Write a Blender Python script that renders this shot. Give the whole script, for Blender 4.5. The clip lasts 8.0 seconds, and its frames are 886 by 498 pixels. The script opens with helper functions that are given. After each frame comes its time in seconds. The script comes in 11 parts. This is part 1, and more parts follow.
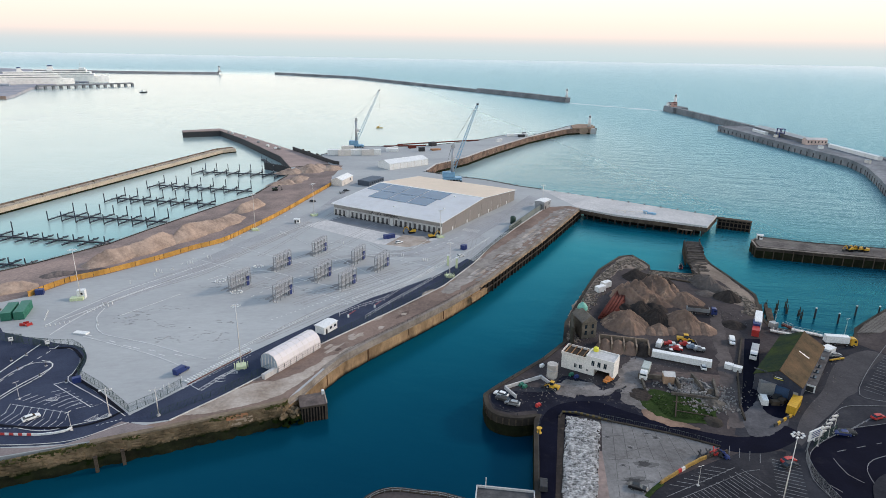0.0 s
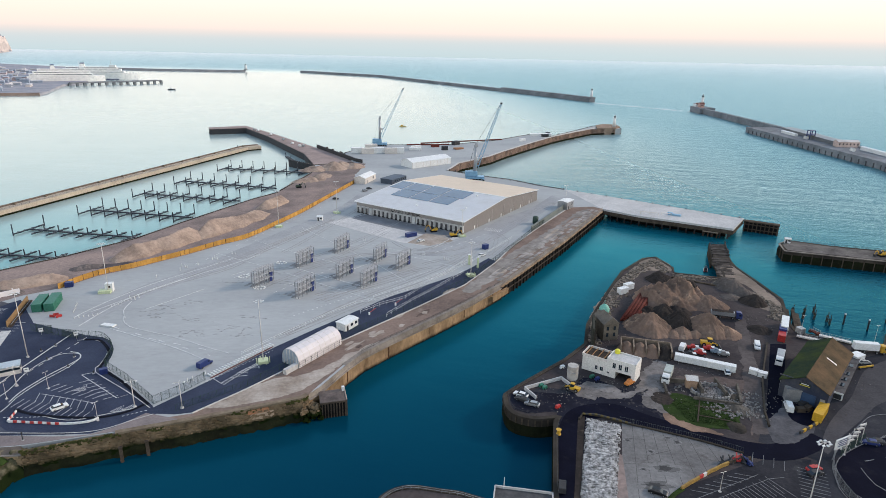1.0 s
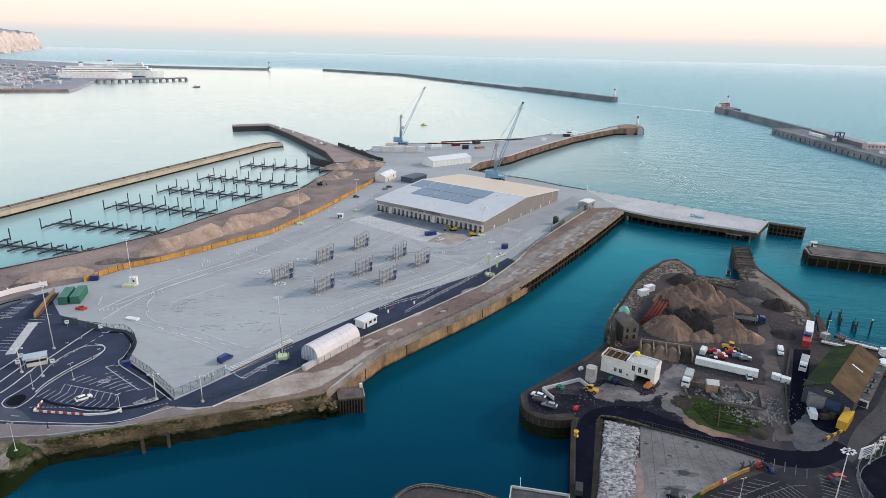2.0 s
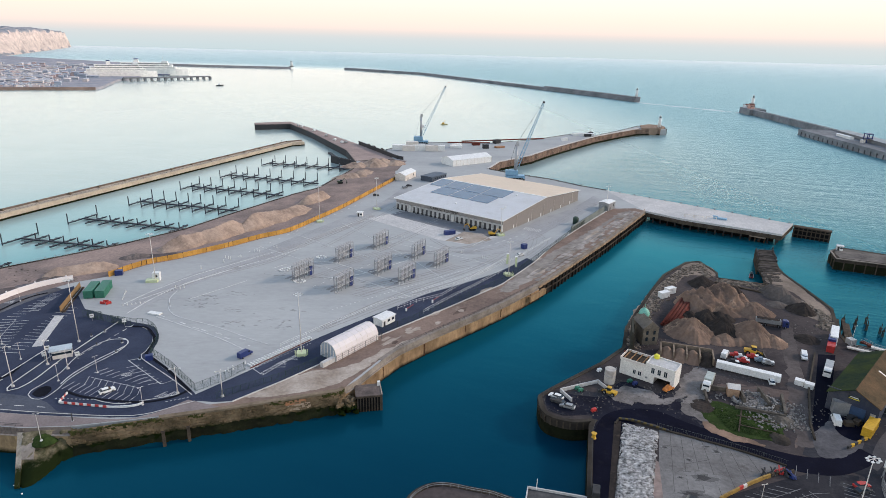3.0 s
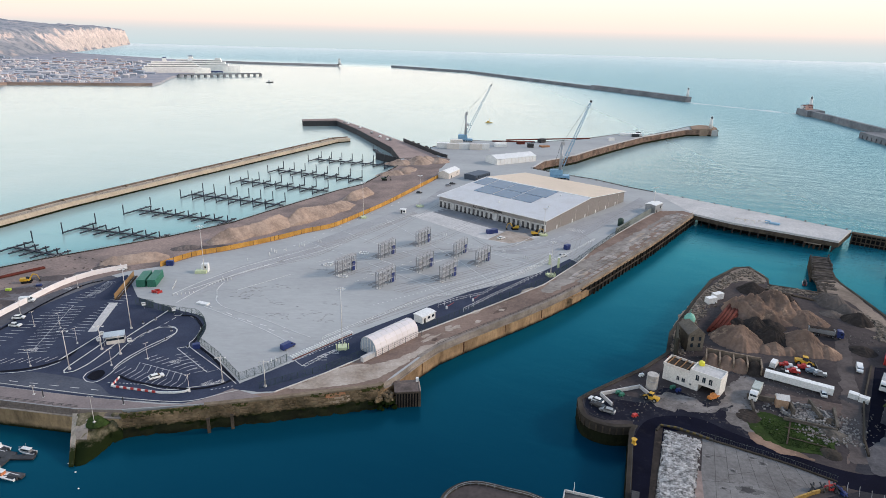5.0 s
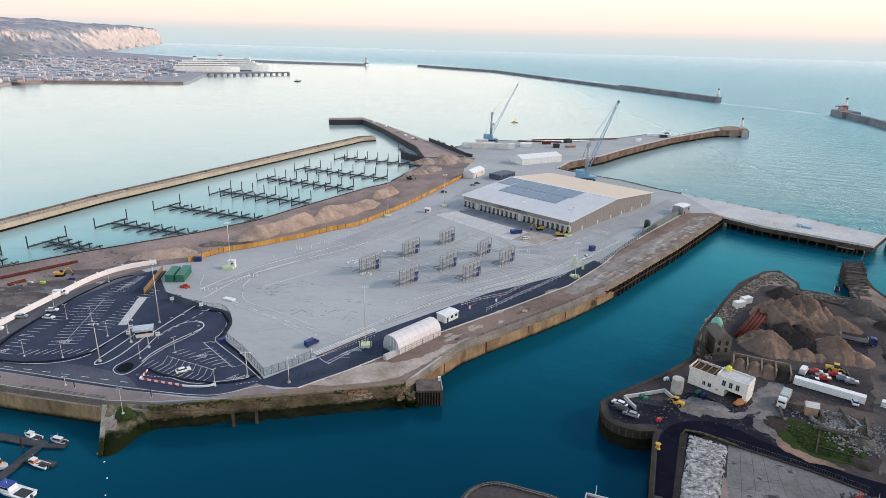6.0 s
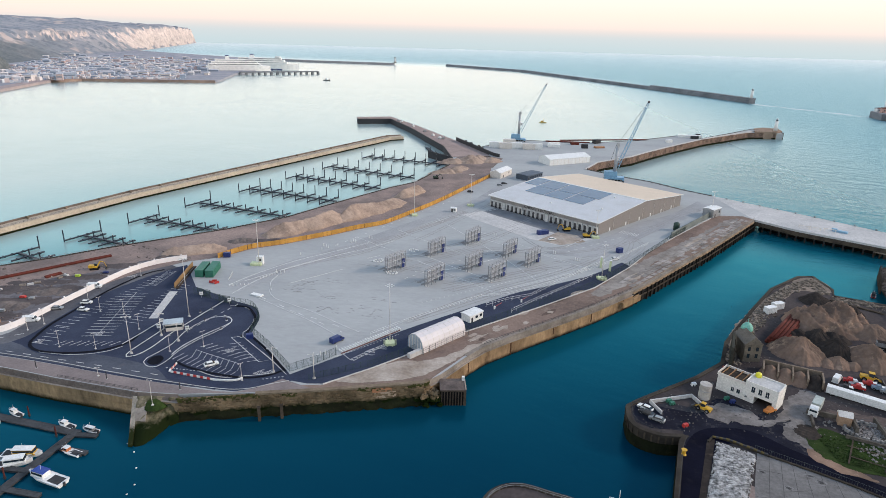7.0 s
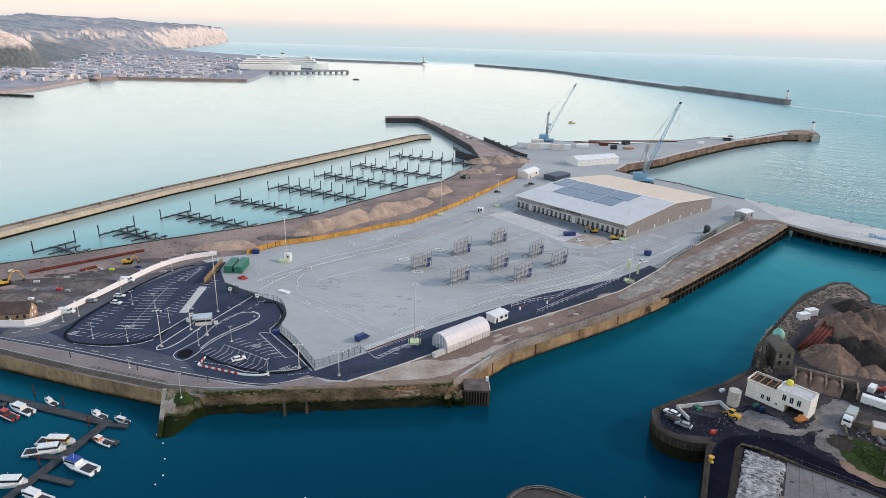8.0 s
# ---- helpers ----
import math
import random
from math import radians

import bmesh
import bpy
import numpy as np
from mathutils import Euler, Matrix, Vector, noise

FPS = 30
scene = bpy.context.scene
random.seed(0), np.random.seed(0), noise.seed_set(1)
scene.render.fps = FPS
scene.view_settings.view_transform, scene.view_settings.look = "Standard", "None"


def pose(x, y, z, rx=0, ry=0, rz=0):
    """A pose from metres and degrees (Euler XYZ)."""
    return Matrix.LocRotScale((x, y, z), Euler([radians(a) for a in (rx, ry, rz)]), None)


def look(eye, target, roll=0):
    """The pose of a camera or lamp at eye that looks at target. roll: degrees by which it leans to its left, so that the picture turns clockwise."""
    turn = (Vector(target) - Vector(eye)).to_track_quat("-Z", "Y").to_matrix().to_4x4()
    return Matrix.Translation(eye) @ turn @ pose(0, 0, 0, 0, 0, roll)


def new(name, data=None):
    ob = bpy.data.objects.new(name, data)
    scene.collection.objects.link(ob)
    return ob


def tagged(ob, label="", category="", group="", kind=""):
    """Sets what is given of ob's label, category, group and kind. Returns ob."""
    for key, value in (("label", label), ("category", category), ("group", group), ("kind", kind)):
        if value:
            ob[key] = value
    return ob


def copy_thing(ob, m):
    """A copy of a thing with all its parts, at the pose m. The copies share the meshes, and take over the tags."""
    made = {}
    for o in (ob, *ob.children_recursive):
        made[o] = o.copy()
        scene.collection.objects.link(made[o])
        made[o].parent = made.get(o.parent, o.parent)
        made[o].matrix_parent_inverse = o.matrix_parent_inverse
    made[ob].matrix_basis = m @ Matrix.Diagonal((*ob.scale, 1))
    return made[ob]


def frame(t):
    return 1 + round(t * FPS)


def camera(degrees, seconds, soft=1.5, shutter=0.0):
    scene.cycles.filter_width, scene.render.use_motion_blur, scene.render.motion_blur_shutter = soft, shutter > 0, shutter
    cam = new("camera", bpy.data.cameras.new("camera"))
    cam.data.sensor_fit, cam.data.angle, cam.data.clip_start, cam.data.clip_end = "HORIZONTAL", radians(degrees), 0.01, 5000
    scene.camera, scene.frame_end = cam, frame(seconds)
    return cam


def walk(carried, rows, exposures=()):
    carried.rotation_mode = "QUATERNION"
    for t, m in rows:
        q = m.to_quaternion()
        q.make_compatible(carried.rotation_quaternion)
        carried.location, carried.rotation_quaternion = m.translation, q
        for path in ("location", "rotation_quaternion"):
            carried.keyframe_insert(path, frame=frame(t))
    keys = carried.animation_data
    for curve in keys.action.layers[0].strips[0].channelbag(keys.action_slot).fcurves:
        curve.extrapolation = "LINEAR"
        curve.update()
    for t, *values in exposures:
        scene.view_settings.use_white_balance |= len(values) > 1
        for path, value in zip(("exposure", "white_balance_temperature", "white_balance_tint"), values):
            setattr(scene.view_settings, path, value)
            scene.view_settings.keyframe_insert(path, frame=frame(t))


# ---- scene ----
cam = camera(71.4, 8.0, soft=0.45)
PATH = [
    (0.0, look((0, 0, 113.0), (0.000, 94.911, 81.506), 0.982)),
    (0.5, look((0, 0, 113.0), (-1.823, 94.853, 81.384), 1.103)),
    (1.0, look((0, 0, 113.0), (-3.482, 94.775, 81.289), 1.150)),
    (1.5, look((0, 0, 113.0), (-5.072, 94.663, 81.168), 1.257)),
    (3.0, look((0, 0, 113.0), (-9.646, 94.205, 80.869), 1.400)),
    (3.5, look((0, 0, 113.0), (-11.253, 93.994, 80.773), 1.440)),
    (4.0, look((0, 0, 113.0), (-12.849, 93.747, 80.651), 1.454)),
    (4.5, look((0, 0, 113.0), (-14.544, 93.460, 80.538), 1.476)),
    (6.0, look((0, 0, 113.0), (-20.102, 92.326, 80.261), 1.480)),
    (6.5, look((0, 0, 113.0), (-22.105, 91.836, 80.174), 1.499)),
    (7.0, look((0, 0, 113.0), (-24.131, 91.294, 80.089), 1.520)),
    (7.5, look((0, 0, 113.0), (-26.120, 90.718, 80.015), 1.561)),
    (8.0, look((0, 0, 113.0), (-28.149, 90.081, 79.939), 1.543)),
]
walk(cam, PATH, [(0.0, 0.07, 6600, 11.7), (4.0, 0.07, 6740, 14.2), (8.0, 0.07, 6640, 12.5)])

import itertools

from mathutils.geometry import tessellate_polygon

# ---- light ----
QUAY, YARD = 7.5, 6.5          # levels of the western quay and of the near yard above the sea
SUN_FROM, SUN_UP = 72.0, 27.0  # degrees: azimuth from ahead towards the right, elevation

world = bpy.data.worlds.new("dusk_sky")
scene.world = world
world.use_nodes = True
wn, wl = world.node_tree.nodes, world.node_tree.links
wn.clear()
w_out = wn.new("ShaderNodeOutputWorld")
w_bg = wn.new("ShaderNodeBackground")
w_sky = wn.new("ShaderNodeTexSky")
w_sky.sky_type, w_sky.sun_disc = "NISHITA", False
w_sky.sun_elevation, w_sky.sun_rotation = radians(SUN_UP), radians(SUN_FROM)
w_sky.air_density, w_sky.dust_density = 1.0, 2.0
w_gain = wn.new("ShaderNodeMix")
w_gain.data_type, w_gain.blend_type = "RGBA", "MULTIPLY"
w_gain.inputs["Factor"].default_value = 1.0
w_gain.inputs["B"].default_value = (0.11, 0.11, 0.11, 1)
wl.new(w_sky.outputs[0], w_gain.inputs["A"])
w_co = wn.new("ShaderNodeTexCoord")
w_sep = wn.new("ShaderNodeSeparateXYZ")
wl.new(w_co.outputs["Generated"], w_sep.inputs[0])
w_map = wn.new("ShaderNodeMapRange")
w_map.inputs["From Min"].default_value, w_map.inputs["From Max"].default_value = -0.10, 0.90
wl.new(w_sep.outputs["Z"], w_map.inputs["Value"])
w_ramp = wn.new("ShaderNodeValToRGB")
SKY = [(0.000, (0.36, 0.54, 0.58)), (0.085, (0.60, 0.74, 0.78)), (0.100, (0.68, 0.76, 0.78)), (0.108, (0.84, 0.80, 0.77)),
       (0.115, (1.02, 0.88, 0.80)), (0.132, (1.06, 0.95, 0.83)), (0.161, (1.08, 1.03, 0.93)), (0.190, (1.32, 1.25, 1.12)),
       (0.250, (1.64, 1.61, 1.48)), (0.400, (1.14, 1.31, 1.37)), (0.600, (0.54, 0.74, 0.98)), (1.000, (0.32, 0.48, 0.74))]
while len(w_ramp.color_ramp.elements) < len(SKY):
    w_ramp.color_ramp.elements.new(0.5)
for e, (at, c) in zip(w_ramp.color_ramp.elements, SKY):
    e.position, e.color = at, (*c, 1)
wl.new(w_map.outputs[0], w_ramp.inputs[0])
w_mix = wn.new("ShaderNodeMix")
w_mix.data_type = "RGBA"
w_mix.inputs["Factor"].default_value = 0.95    # thin high cloud and haze over the clear sky
wl.new(w_gain.outputs["Result"], w_mix.inputs["A"])
wl.new(w_ramp.outputs[0], w_mix.inputs["B"])
wl.new(w_mix.outputs["Result"], w_bg.inputs["Color"])
w_bg.inputs["Strength"].default_value = 1.0
wl.new(w_bg.outputs[0], w_out.inputs[0])

sun_data = bpy.data.lights.new("sun", "SUN")
sun_data.energy, sun_data.angle, sun_data.color = 2.4, radians(8), (1.0, 0.86, 0.74)
sun = new("sun", sun_data)
sun.matrix_world = look((0, 0, 300), (-math.sin(radians(SUN_FROM)) * 100, -math.cos(radians(SUN_FROM)) * 100,
                                      300 - math.tan(radians(SUN_UP)) * 100))


# ---- materials ----
def nodes_of(name):
    m = bpy.data.materials.new(name)
    m.use_nodes = True
    t = m.node_tree
    return m, t.nodes, t.links, t.nodes["Principled BSDF"]


def noise_at(n, l, pos, scale, detail=4.0, rough=0.6):
    k = n.new("ShaderNodeTexNoise")
    k.inputs["Scale"].default_value, k.inputs["Detail"].default_value, k.inputs["Roughness"].default_value = scale, detail, rough
    l.new(pos, k.inputs["Vector"])
    return k.outputs["Fac"]


def ramp(n, l, fac, stops):
    k = n.new("ShaderNodeValToRGB")
    while len(k.color_ramp.elements) < len(stops):
        k.color_ramp.elements.new(0.5)
    for e, (at, c) in zip(k.color_ramp.elements, stops):
        e.position, e.color = at, (*c, 1)
    l.new(fac, k.inputs[0])
    return k.outputs[0]


def mixed(n, l, a, b, fac, kind="MIX"):
    k = n.new("ShaderNodeMix")
    k.data_type, k.blend_type = "RGBA", kind
    for s, v in (("A", a), ("B", b), ("Factor", fac)):
        if isinstance(v, (int, float)):
            k.inputs[s].default_value = v
        elif isinstance(v, tuple):
            k.inputs[s].default_value = (*v, 1)
        else:
            l.new(v, k.inputs[s])
    return k.outputs["Result"]


def surface(name, base, other=None, rough=0.8, large=0.08, fine=1.2, bump=0.25, metal=0.0, stain=None, amount=0.35, vary=0.0,
            stretch=(1, 1, 1), turn=0.0, grain=0.8):
    """A worn surface: two colours mixed over a large scale, a fine grain, stains of a third colour, relief."""
    m, n, l, p = nodes_of(name)
    other = other or tuple(c * 0.72 for c in base)
    geo = n.new("ShaderNodeNewGeometry")
    pos = geo.outputs["Position"]
    if stretch != (1, 1, 1) or turn:
        mp = n.new("ShaderNodeMapping")
        mp.vector_type = "TEXTURE"
        mp.inputs["Rotation"].default_value = (0, 0, radians(turn))
        mp.inputs["Scale"].default_value = stretch
        l.new(pos, mp.inputs["Vector"])
        pos = mp.outputs[0]
    if rough >= 0.85:
        p.inputs["Specular IOR Level"].default_value = 0.03   # open, dusty grain
    a = noise_at(n, l, pos, large)
    b = noise_at(n, l, pos, fine, 6, 0.7)
    col = ramp(n, l, a, [(0.34, other), (0.66, base)])
    col = mixed(n, l, col, ramp(n, l, b, [(0.25, (0.62, 0.62, 0.62)), (0.75, (1.22, 1.22, 1.22))]), grain, "MULTIPLY")
    if stain:
        s = ramp(n, l, noise_at(n, l, pos, large * 3.1, 8, 0.75), [(0.56, (0, 0, 0)), (0.70, (1, 1, 1))])
        k = n.new("ShaderNodeMath")
        k.operation = "MULTIPLY"
        k.inputs[1].default_value = amount
        l.new(s, k.inputs[0])
        col = mixed(n, l, col, stain, k.outputs[0])
    if vary:
        info = n.new("ShaderNodeObjectInfo")
        v = n.new("ShaderNodeMapRange")
        v.inputs["To Min"].default_value, v.inputs["To Max"].default_value = 1 - vary, 1 + vary
        l.new(info.outputs["Random"], v.inputs["Value"])
        hsv = n.new("ShaderNodeHueSaturation")
        l.new(v.outputs[0], hsv.inputs["Value"])
        l.new(col, hsv.inputs["Color"])
        col = hsv.outputs[0]
    l.new(col, p.inputs["Base Color"])
    p.inputs["Roughness"].default_value, p.inputs["Metallic"].default_value = rough, metal
    if 0.8 <= rough < 0.85:
        p.inputs["Specular IOR Level"].default_value = 0.12
    if bump:
        bp = n.new("ShaderNodeBump")
        bp.inputs["Strength"].default_value, bp.inputs["Distance"].default_value = bump, 0.15
        l.new(b, bp.inputs["Height"])
        l.new(bp.outputs[0], p.inputs["Normal"])
    return m


def ribbed(name, base, rough=0.5, step=0.4, turn=0.0, metal=0.0, dirt=(0.2, 0.18, 0.15), amount=0.25, upright=False):
    """Profiled sheet: fine ribs a step apart across the given heading, with dirt."""
    m, n, l, p = nodes_of(name)
    geo = n.new("ShaderNodeNewGeometry")
    mp = n.new("ShaderNodeMapping")
    mp.vector_type = "TEXTURE"
    mp.inputs["Rotation"].default_value = (0, 0, radians(turn))
    l.new(geo.outputs["Position"], mp.inputs["Vector"])
    w = n.new("ShaderNodeTexWave")
    w.bands_direction = "X"
    w.inputs["Scale"].default_value = 0.314 / step
    l.new(mp.outputs[0], w.inputs["Vector"])
    a = noise_at(n, l, geo.outputs["Position"], 0.12, 6, 0.7)
    f = noise_at(n, l, geo.outputs["Position"], 1.6, 4, 0.6)
    col = mixed(n, l, base, dirt, ramp(n, l, a, [(0.45, (0, 0, 0)), (0.8, (amount * 2, amount * 2, amount * 2))]))
    col = mixed(n, l, col, ramp(n, l, f, [(0.3, (0.86, 0.86, 0.86)), (0.7, (1.08, 1.08, 1.08))]), 0.8, "MULTIPLY")
    l.new(col, p.inputs["Base Color"])
    p.inputs["Roughness"].default_value, p.inputs["Metallic"].default_value = rough, metal
    bp = n.new("ShaderNodeBump")
    bp.inputs["Strength"].default_value, bp.inputs["Distance"].default_value = 0.35, 0.08
    l.new(w.outputs["Fac"], bp.inputs["Height"])
    l.new(bp.outputs[0], p.inputs["Normal"])
    return m


def water_material():
    """Teal sea water: still inside the harbour arms, rougher outside them, ruffled by wind in drifting patches;
    distance haze put into its gloss colour.
    """
    m, n, l, p = nodes_of("sea_water")
    geo = n.new("ShaderNodeNewGeometry")
    pos = geo.outputs["Position"]
    patches = noise_at(n, l, pos, 0.006, 5, 0.6)
    gloss, body, fres, mix = n.new("ShaderNodeBsdfGlossy"), n.new("ShaderNodeBsdfDiffuse"), n.new("ShaderNodeFresnel"), n.new("ShaderNodeMixShader")
    n.remove(p)
    fres.inputs["IOR"].default_value = 1.33
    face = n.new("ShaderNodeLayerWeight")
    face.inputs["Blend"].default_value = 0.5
    # reflection colour set by view: teal looking down, white at grazing
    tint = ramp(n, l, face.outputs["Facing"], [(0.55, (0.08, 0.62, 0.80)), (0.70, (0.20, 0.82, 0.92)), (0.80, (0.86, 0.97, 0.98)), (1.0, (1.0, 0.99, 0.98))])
    # silt, view angle and sky sheen as body colour: dark near, pale west, far
    out_dot = n.new("ShaderNodeVectorMath")
    out_dot.operation = "DOT_PRODUCT"
    out_dot.inputs[1].default_value = (-0.5, 1.0, 0)
    l.new(pos, out_dot.inputs[0])
    silt_sheen = n.new("ShaderNodeMapRange")
    silt_sheen.interpolation_type = "SMOOTHSTEP"
    silt_sheen.inputs["From Min"].default_value, silt_sheen.inputs["From Max"].default_value = 330, 480
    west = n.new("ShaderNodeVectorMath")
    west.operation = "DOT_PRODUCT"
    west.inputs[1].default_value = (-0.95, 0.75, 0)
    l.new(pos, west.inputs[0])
    l.new(west.outputs["Value"], silt_sheen.inputs["Value"])
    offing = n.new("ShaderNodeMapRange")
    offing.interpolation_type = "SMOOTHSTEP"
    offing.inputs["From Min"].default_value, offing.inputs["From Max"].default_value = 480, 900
    l.new(out_dot.outputs["Value"], offing.inputs["Value"])
    pale_water = n.new("ShaderNodeMath")
    pale_water.operation = "MAXIMUM"
    l.new(silt_sheen.outputs[0], pale_water.inputs[0])
    l.new(offing.outputs[0], pale_water.inputs[1])
    view_fade = n.new("ShaderNodeMapRange")
    view_fade.interpolation_type = "SMOOTHSTEP"
    view_fade.inputs["From Min"].default_value, view_fade.inputs["From Max"].default_value = 130, 330
    l.new(out_dot.outputs["Value"], view_fade.inputs["Value"])
    teal_body = mixed(n, l, ramp(n, l, patches, [(0.3, (0.000, 0.023, 0.049)), (0.7, (0.000, 0.032, 0.060))]), ramp(n, l, patches, [(0.3, (0.000, 0.094, 0.134)), (0.7, (0.004, 0.113, 0.155))]), view_fade.outputs[0])
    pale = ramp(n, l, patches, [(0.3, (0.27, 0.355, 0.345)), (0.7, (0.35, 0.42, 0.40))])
    l.new(fres.outputs[0], mix.inputs[0])
    l.new(body.outputs[0], mix.inputs[1])
    l.new(gloss.outputs[0], mix.inputs[2])
    l.new(mix.outputs[0], n["Material Output"].inputs["Surface"])
    # sheltered water lies towards the inner harbour
    dot = n.new("ShaderNodeVectorMath")
    dot.operation = "DOT_PRODUCT"
    dot.inputs[1].default_value = (1.0, 0.22, 0)
    l.new(pos, dot.inputs[0])
    shelter = n.new("ShaderNodeMapRange")
    shelter.interpolation_type = "SMOOTHSTEP"
    shelter.inputs["From Min"].default_value, shelter.inputs["From Max"].default_value = 120, 560
    l.new(dot.outputs["Value"], shelter.inputs["Value"])
    # the open sea beyond the breakwaters is ruffled everywhere
    seaward = shelter.outputs[0]
    for along, near, far in (((0.745, 0.667, 0), 1080, 1330), ((0.0, 1.0, 0), 2150, 2700)):
        d = n.new("ShaderNodeVectorMath")
        d.operation = "DOT_PRODUCT"
        d.inputs[1].default_value = along
        l.new(pos, d.inputs[0])
        k = n.new("ShaderNodeMapRange")
        k.interpolation_type = "SMOOTHSTEP"
        k.inputs["From Min"].default_value, k.inputs["From Max"].default_value = near, far
        l.new(d.outputs["Value"], k.inputs["Value"])
        most = n.new("ShaderNodeMath")
        most.operation = "MAXIMUM"
        l.new(seaward, most.inputs[0])
        l.new(k.outputs[0], most.inputs[1])
        seaward = most.outputs[0]
    r = n.new("ShaderNodeMapRange")
    r.inputs["To Min"].default_value, r.inputs["To Max"].default_value = 0.19, 0.40
    clear_ = n.new("ShaderNodeMath")
    clear_.operation = "MULTIPLY_ADD"
    clear_.inputs[1].default_value, clear_.inputs[2].default_value = -0.8, 1.0
    l.new(seaward, clear_.inputs[0])
    pale_share = n.new("ShaderNodeMath")
    pale_share.operation = "MULTIPLY"
    l.new(pale_water.outputs[0], pale_share.inputs[0])
    l.new(clear_.outputs[0], pale_share.inputs[1])
    l.new(mixed(n, l, teal_body, pale, pale_share.outputs[0]), body.inputs["Color"])
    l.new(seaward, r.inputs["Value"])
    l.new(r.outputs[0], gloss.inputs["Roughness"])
    # distance haze put into the gloss colour: it pales towards the horizon
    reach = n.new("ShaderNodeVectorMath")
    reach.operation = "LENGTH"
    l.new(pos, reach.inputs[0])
    far_haze = n.new("ShaderNodeMapRange")
    far_haze.interpolation_type = "SMOOTHSTEP"
    far_haze.inputs["From Min"].default_value, far_haze.inputs["From Max"].default_value = 1500, 6500
    l.new(reach.outputs["Value"], far_haze.inputs["Value"])
    outer = mixed(n, l, (0.61, 0.79, 0.81), (1.0, 1.0, 0.98), far_haze.outputs[0])
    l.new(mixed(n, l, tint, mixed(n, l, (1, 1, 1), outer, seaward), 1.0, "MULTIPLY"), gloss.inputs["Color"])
    mp = n.new("ShaderNodeMapping")
    mp.vector_type = "TEXTURE"
    mp.inputs["Rotation"].default_value = (0, 0, radians(-12))
    mp.inputs["Scale"].default_value = (2.4, 1, 1)
    l.new(pos, mp.inputs["Vector"])
    a = noise_at(n, l, mp.outputs[0], 0.42, 5, 0.65)
    b = noise_at(n, l, mp.outputs[0], 0.07, 4, 0.55)
    h = n.new("ShaderNodeMath")
    h.operation = "MULTIPLY_ADD"
    h.inputs[1].default_value = 2.4
    l.new(b, h.inputs[0])
    l.new(a, h.inputs[2])
    s = n.new("ShaderNodeMapRange")
    s.inputs["To Min"].default_value, s.inputs["To Max"].default_value = 0.20, 1.35
    l.new(seaward, s.inputs["Value"])
    bp = n.new("ShaderNodeBump")
    bp.inputs["Distance"].default_value = 0.5
    l.new(s.outputs[0], bp.inputs["Strength"])
    l.new(h.outputs[0], bp.inputs["Height"])
    l.new(bp.outputs[0], gloss.inputs["Normal"])
    l.new(bp.outputs[0], fres.inputs["Normal"])
    return m


def glass_material():
    m, n, l, p = nodes_of("window_glass")
    p.inputs["Base Color"].default_value = (0.02, 0.03, 0.04, 1)
    p.inputs["Roughness"].default_value = 0.06
    p.inputs["IOR"].default_value = 1.5
    return m


def tidal(m, level=2.7, weed=(0.020, 0.026, 0.009), ragged_by=7.0):
    """Weed and slime on a wall up to a ragged high-water mark."""
    n, l = m.node_tree.nodes, m.node_tree.links
    p = n["Principled BSDF"]
    old = p.inputs["Base Color"].links[0].from_socket
    geo = n.new("ShaderNodeNewGeometry")
    sep = n.new("ShaderNodeSeparateXYZ")
    l.new(geo.outputs["Position"], sep.inputs[0])
    a = noise_at(n, l, geo.outputs["Position"], 0.22, 6, 0.75)
    k = n.new("ShaderNodeMath")
    k.operation = "MULTIPLY_ADD"
    k.inputs[1].default_value = ragged_by
    l.new(a, k.inputs[0])
    l.new(sep.outputs["Z"], k.inputs[2])
    r = n.new("ShaderNodeMapRange")
    r.inputs["From Min"].default_value, r.inputs["From Max"].default_value = level + ragged_by / 2 - 0.4, level + ragged_by / 2 + 0.9
    r.inputs["To Min"].default_value, r.inputs["To Max"].default_value = 1.0, 0.0
    l.new(k.outputs[0], r.inputs["Value"])
    l.new(mixed(n, l, old, weed, r.outputs[0]), p.inputs["Base Color"])
    return m


WATER = water_material()
GLASS = glass_material()
APRON = surface("apron_concrete", (0.410, 0.418, 0.412), (0.345, 0.352, 0.350), 0.85, 0.03, 0.7, 0.04, stain=(0.27, 0.265, 0.262), amount=0.42, stretch=(2.2, 1, 1), turn=8, grain=0.28)
PALE = surface("pale_concrete", (0.58, 0.56, 0.54), (0.47, 0.46, 0.45), 0.85, 0.06, 1.0, 0.12, stain=(0.3, 0.28, 0.26))
YARD_DIRT = surface("yard_dirt", (0.088, 0.073, 0.070), (0.044, 0.038, 0.040), 0.95, 0.05, 0.9, 0.3, stain=(0.135, 0.112, 0.104), amount=0.4)
STRIP_DIRT = surface("strip_dirt", (0.27, 0.193, 0.158), (0.168, 0.124, 0.105), 0.95, 0.06, 0.9, 0.35, stain=(0.40, 0.33, 0.27), amount=0.45)
BUND_DIRT = surface("bund_dirt", (0.34, 0.255, 0.222), (0.19, 0.152, 0.140), 0.95, 0.05, 0.8, 0.4, stain=(0.15, 0.135, 0.13), amount=0.6)
CHALK = surface("chalk_patch", (0.47, 0.405, 0.35), (0.30, 0.242, 0.195), 0.95, 0.12, 0.9, 0.3, stain=(0.3, 0.22, 0.16))
BAYLINE = surface("bay_line_paint", (0.64, 0.64, 0.64), (0.46, 0.46, 0.47), 0.8, 0.5, 3.0, 0.05)
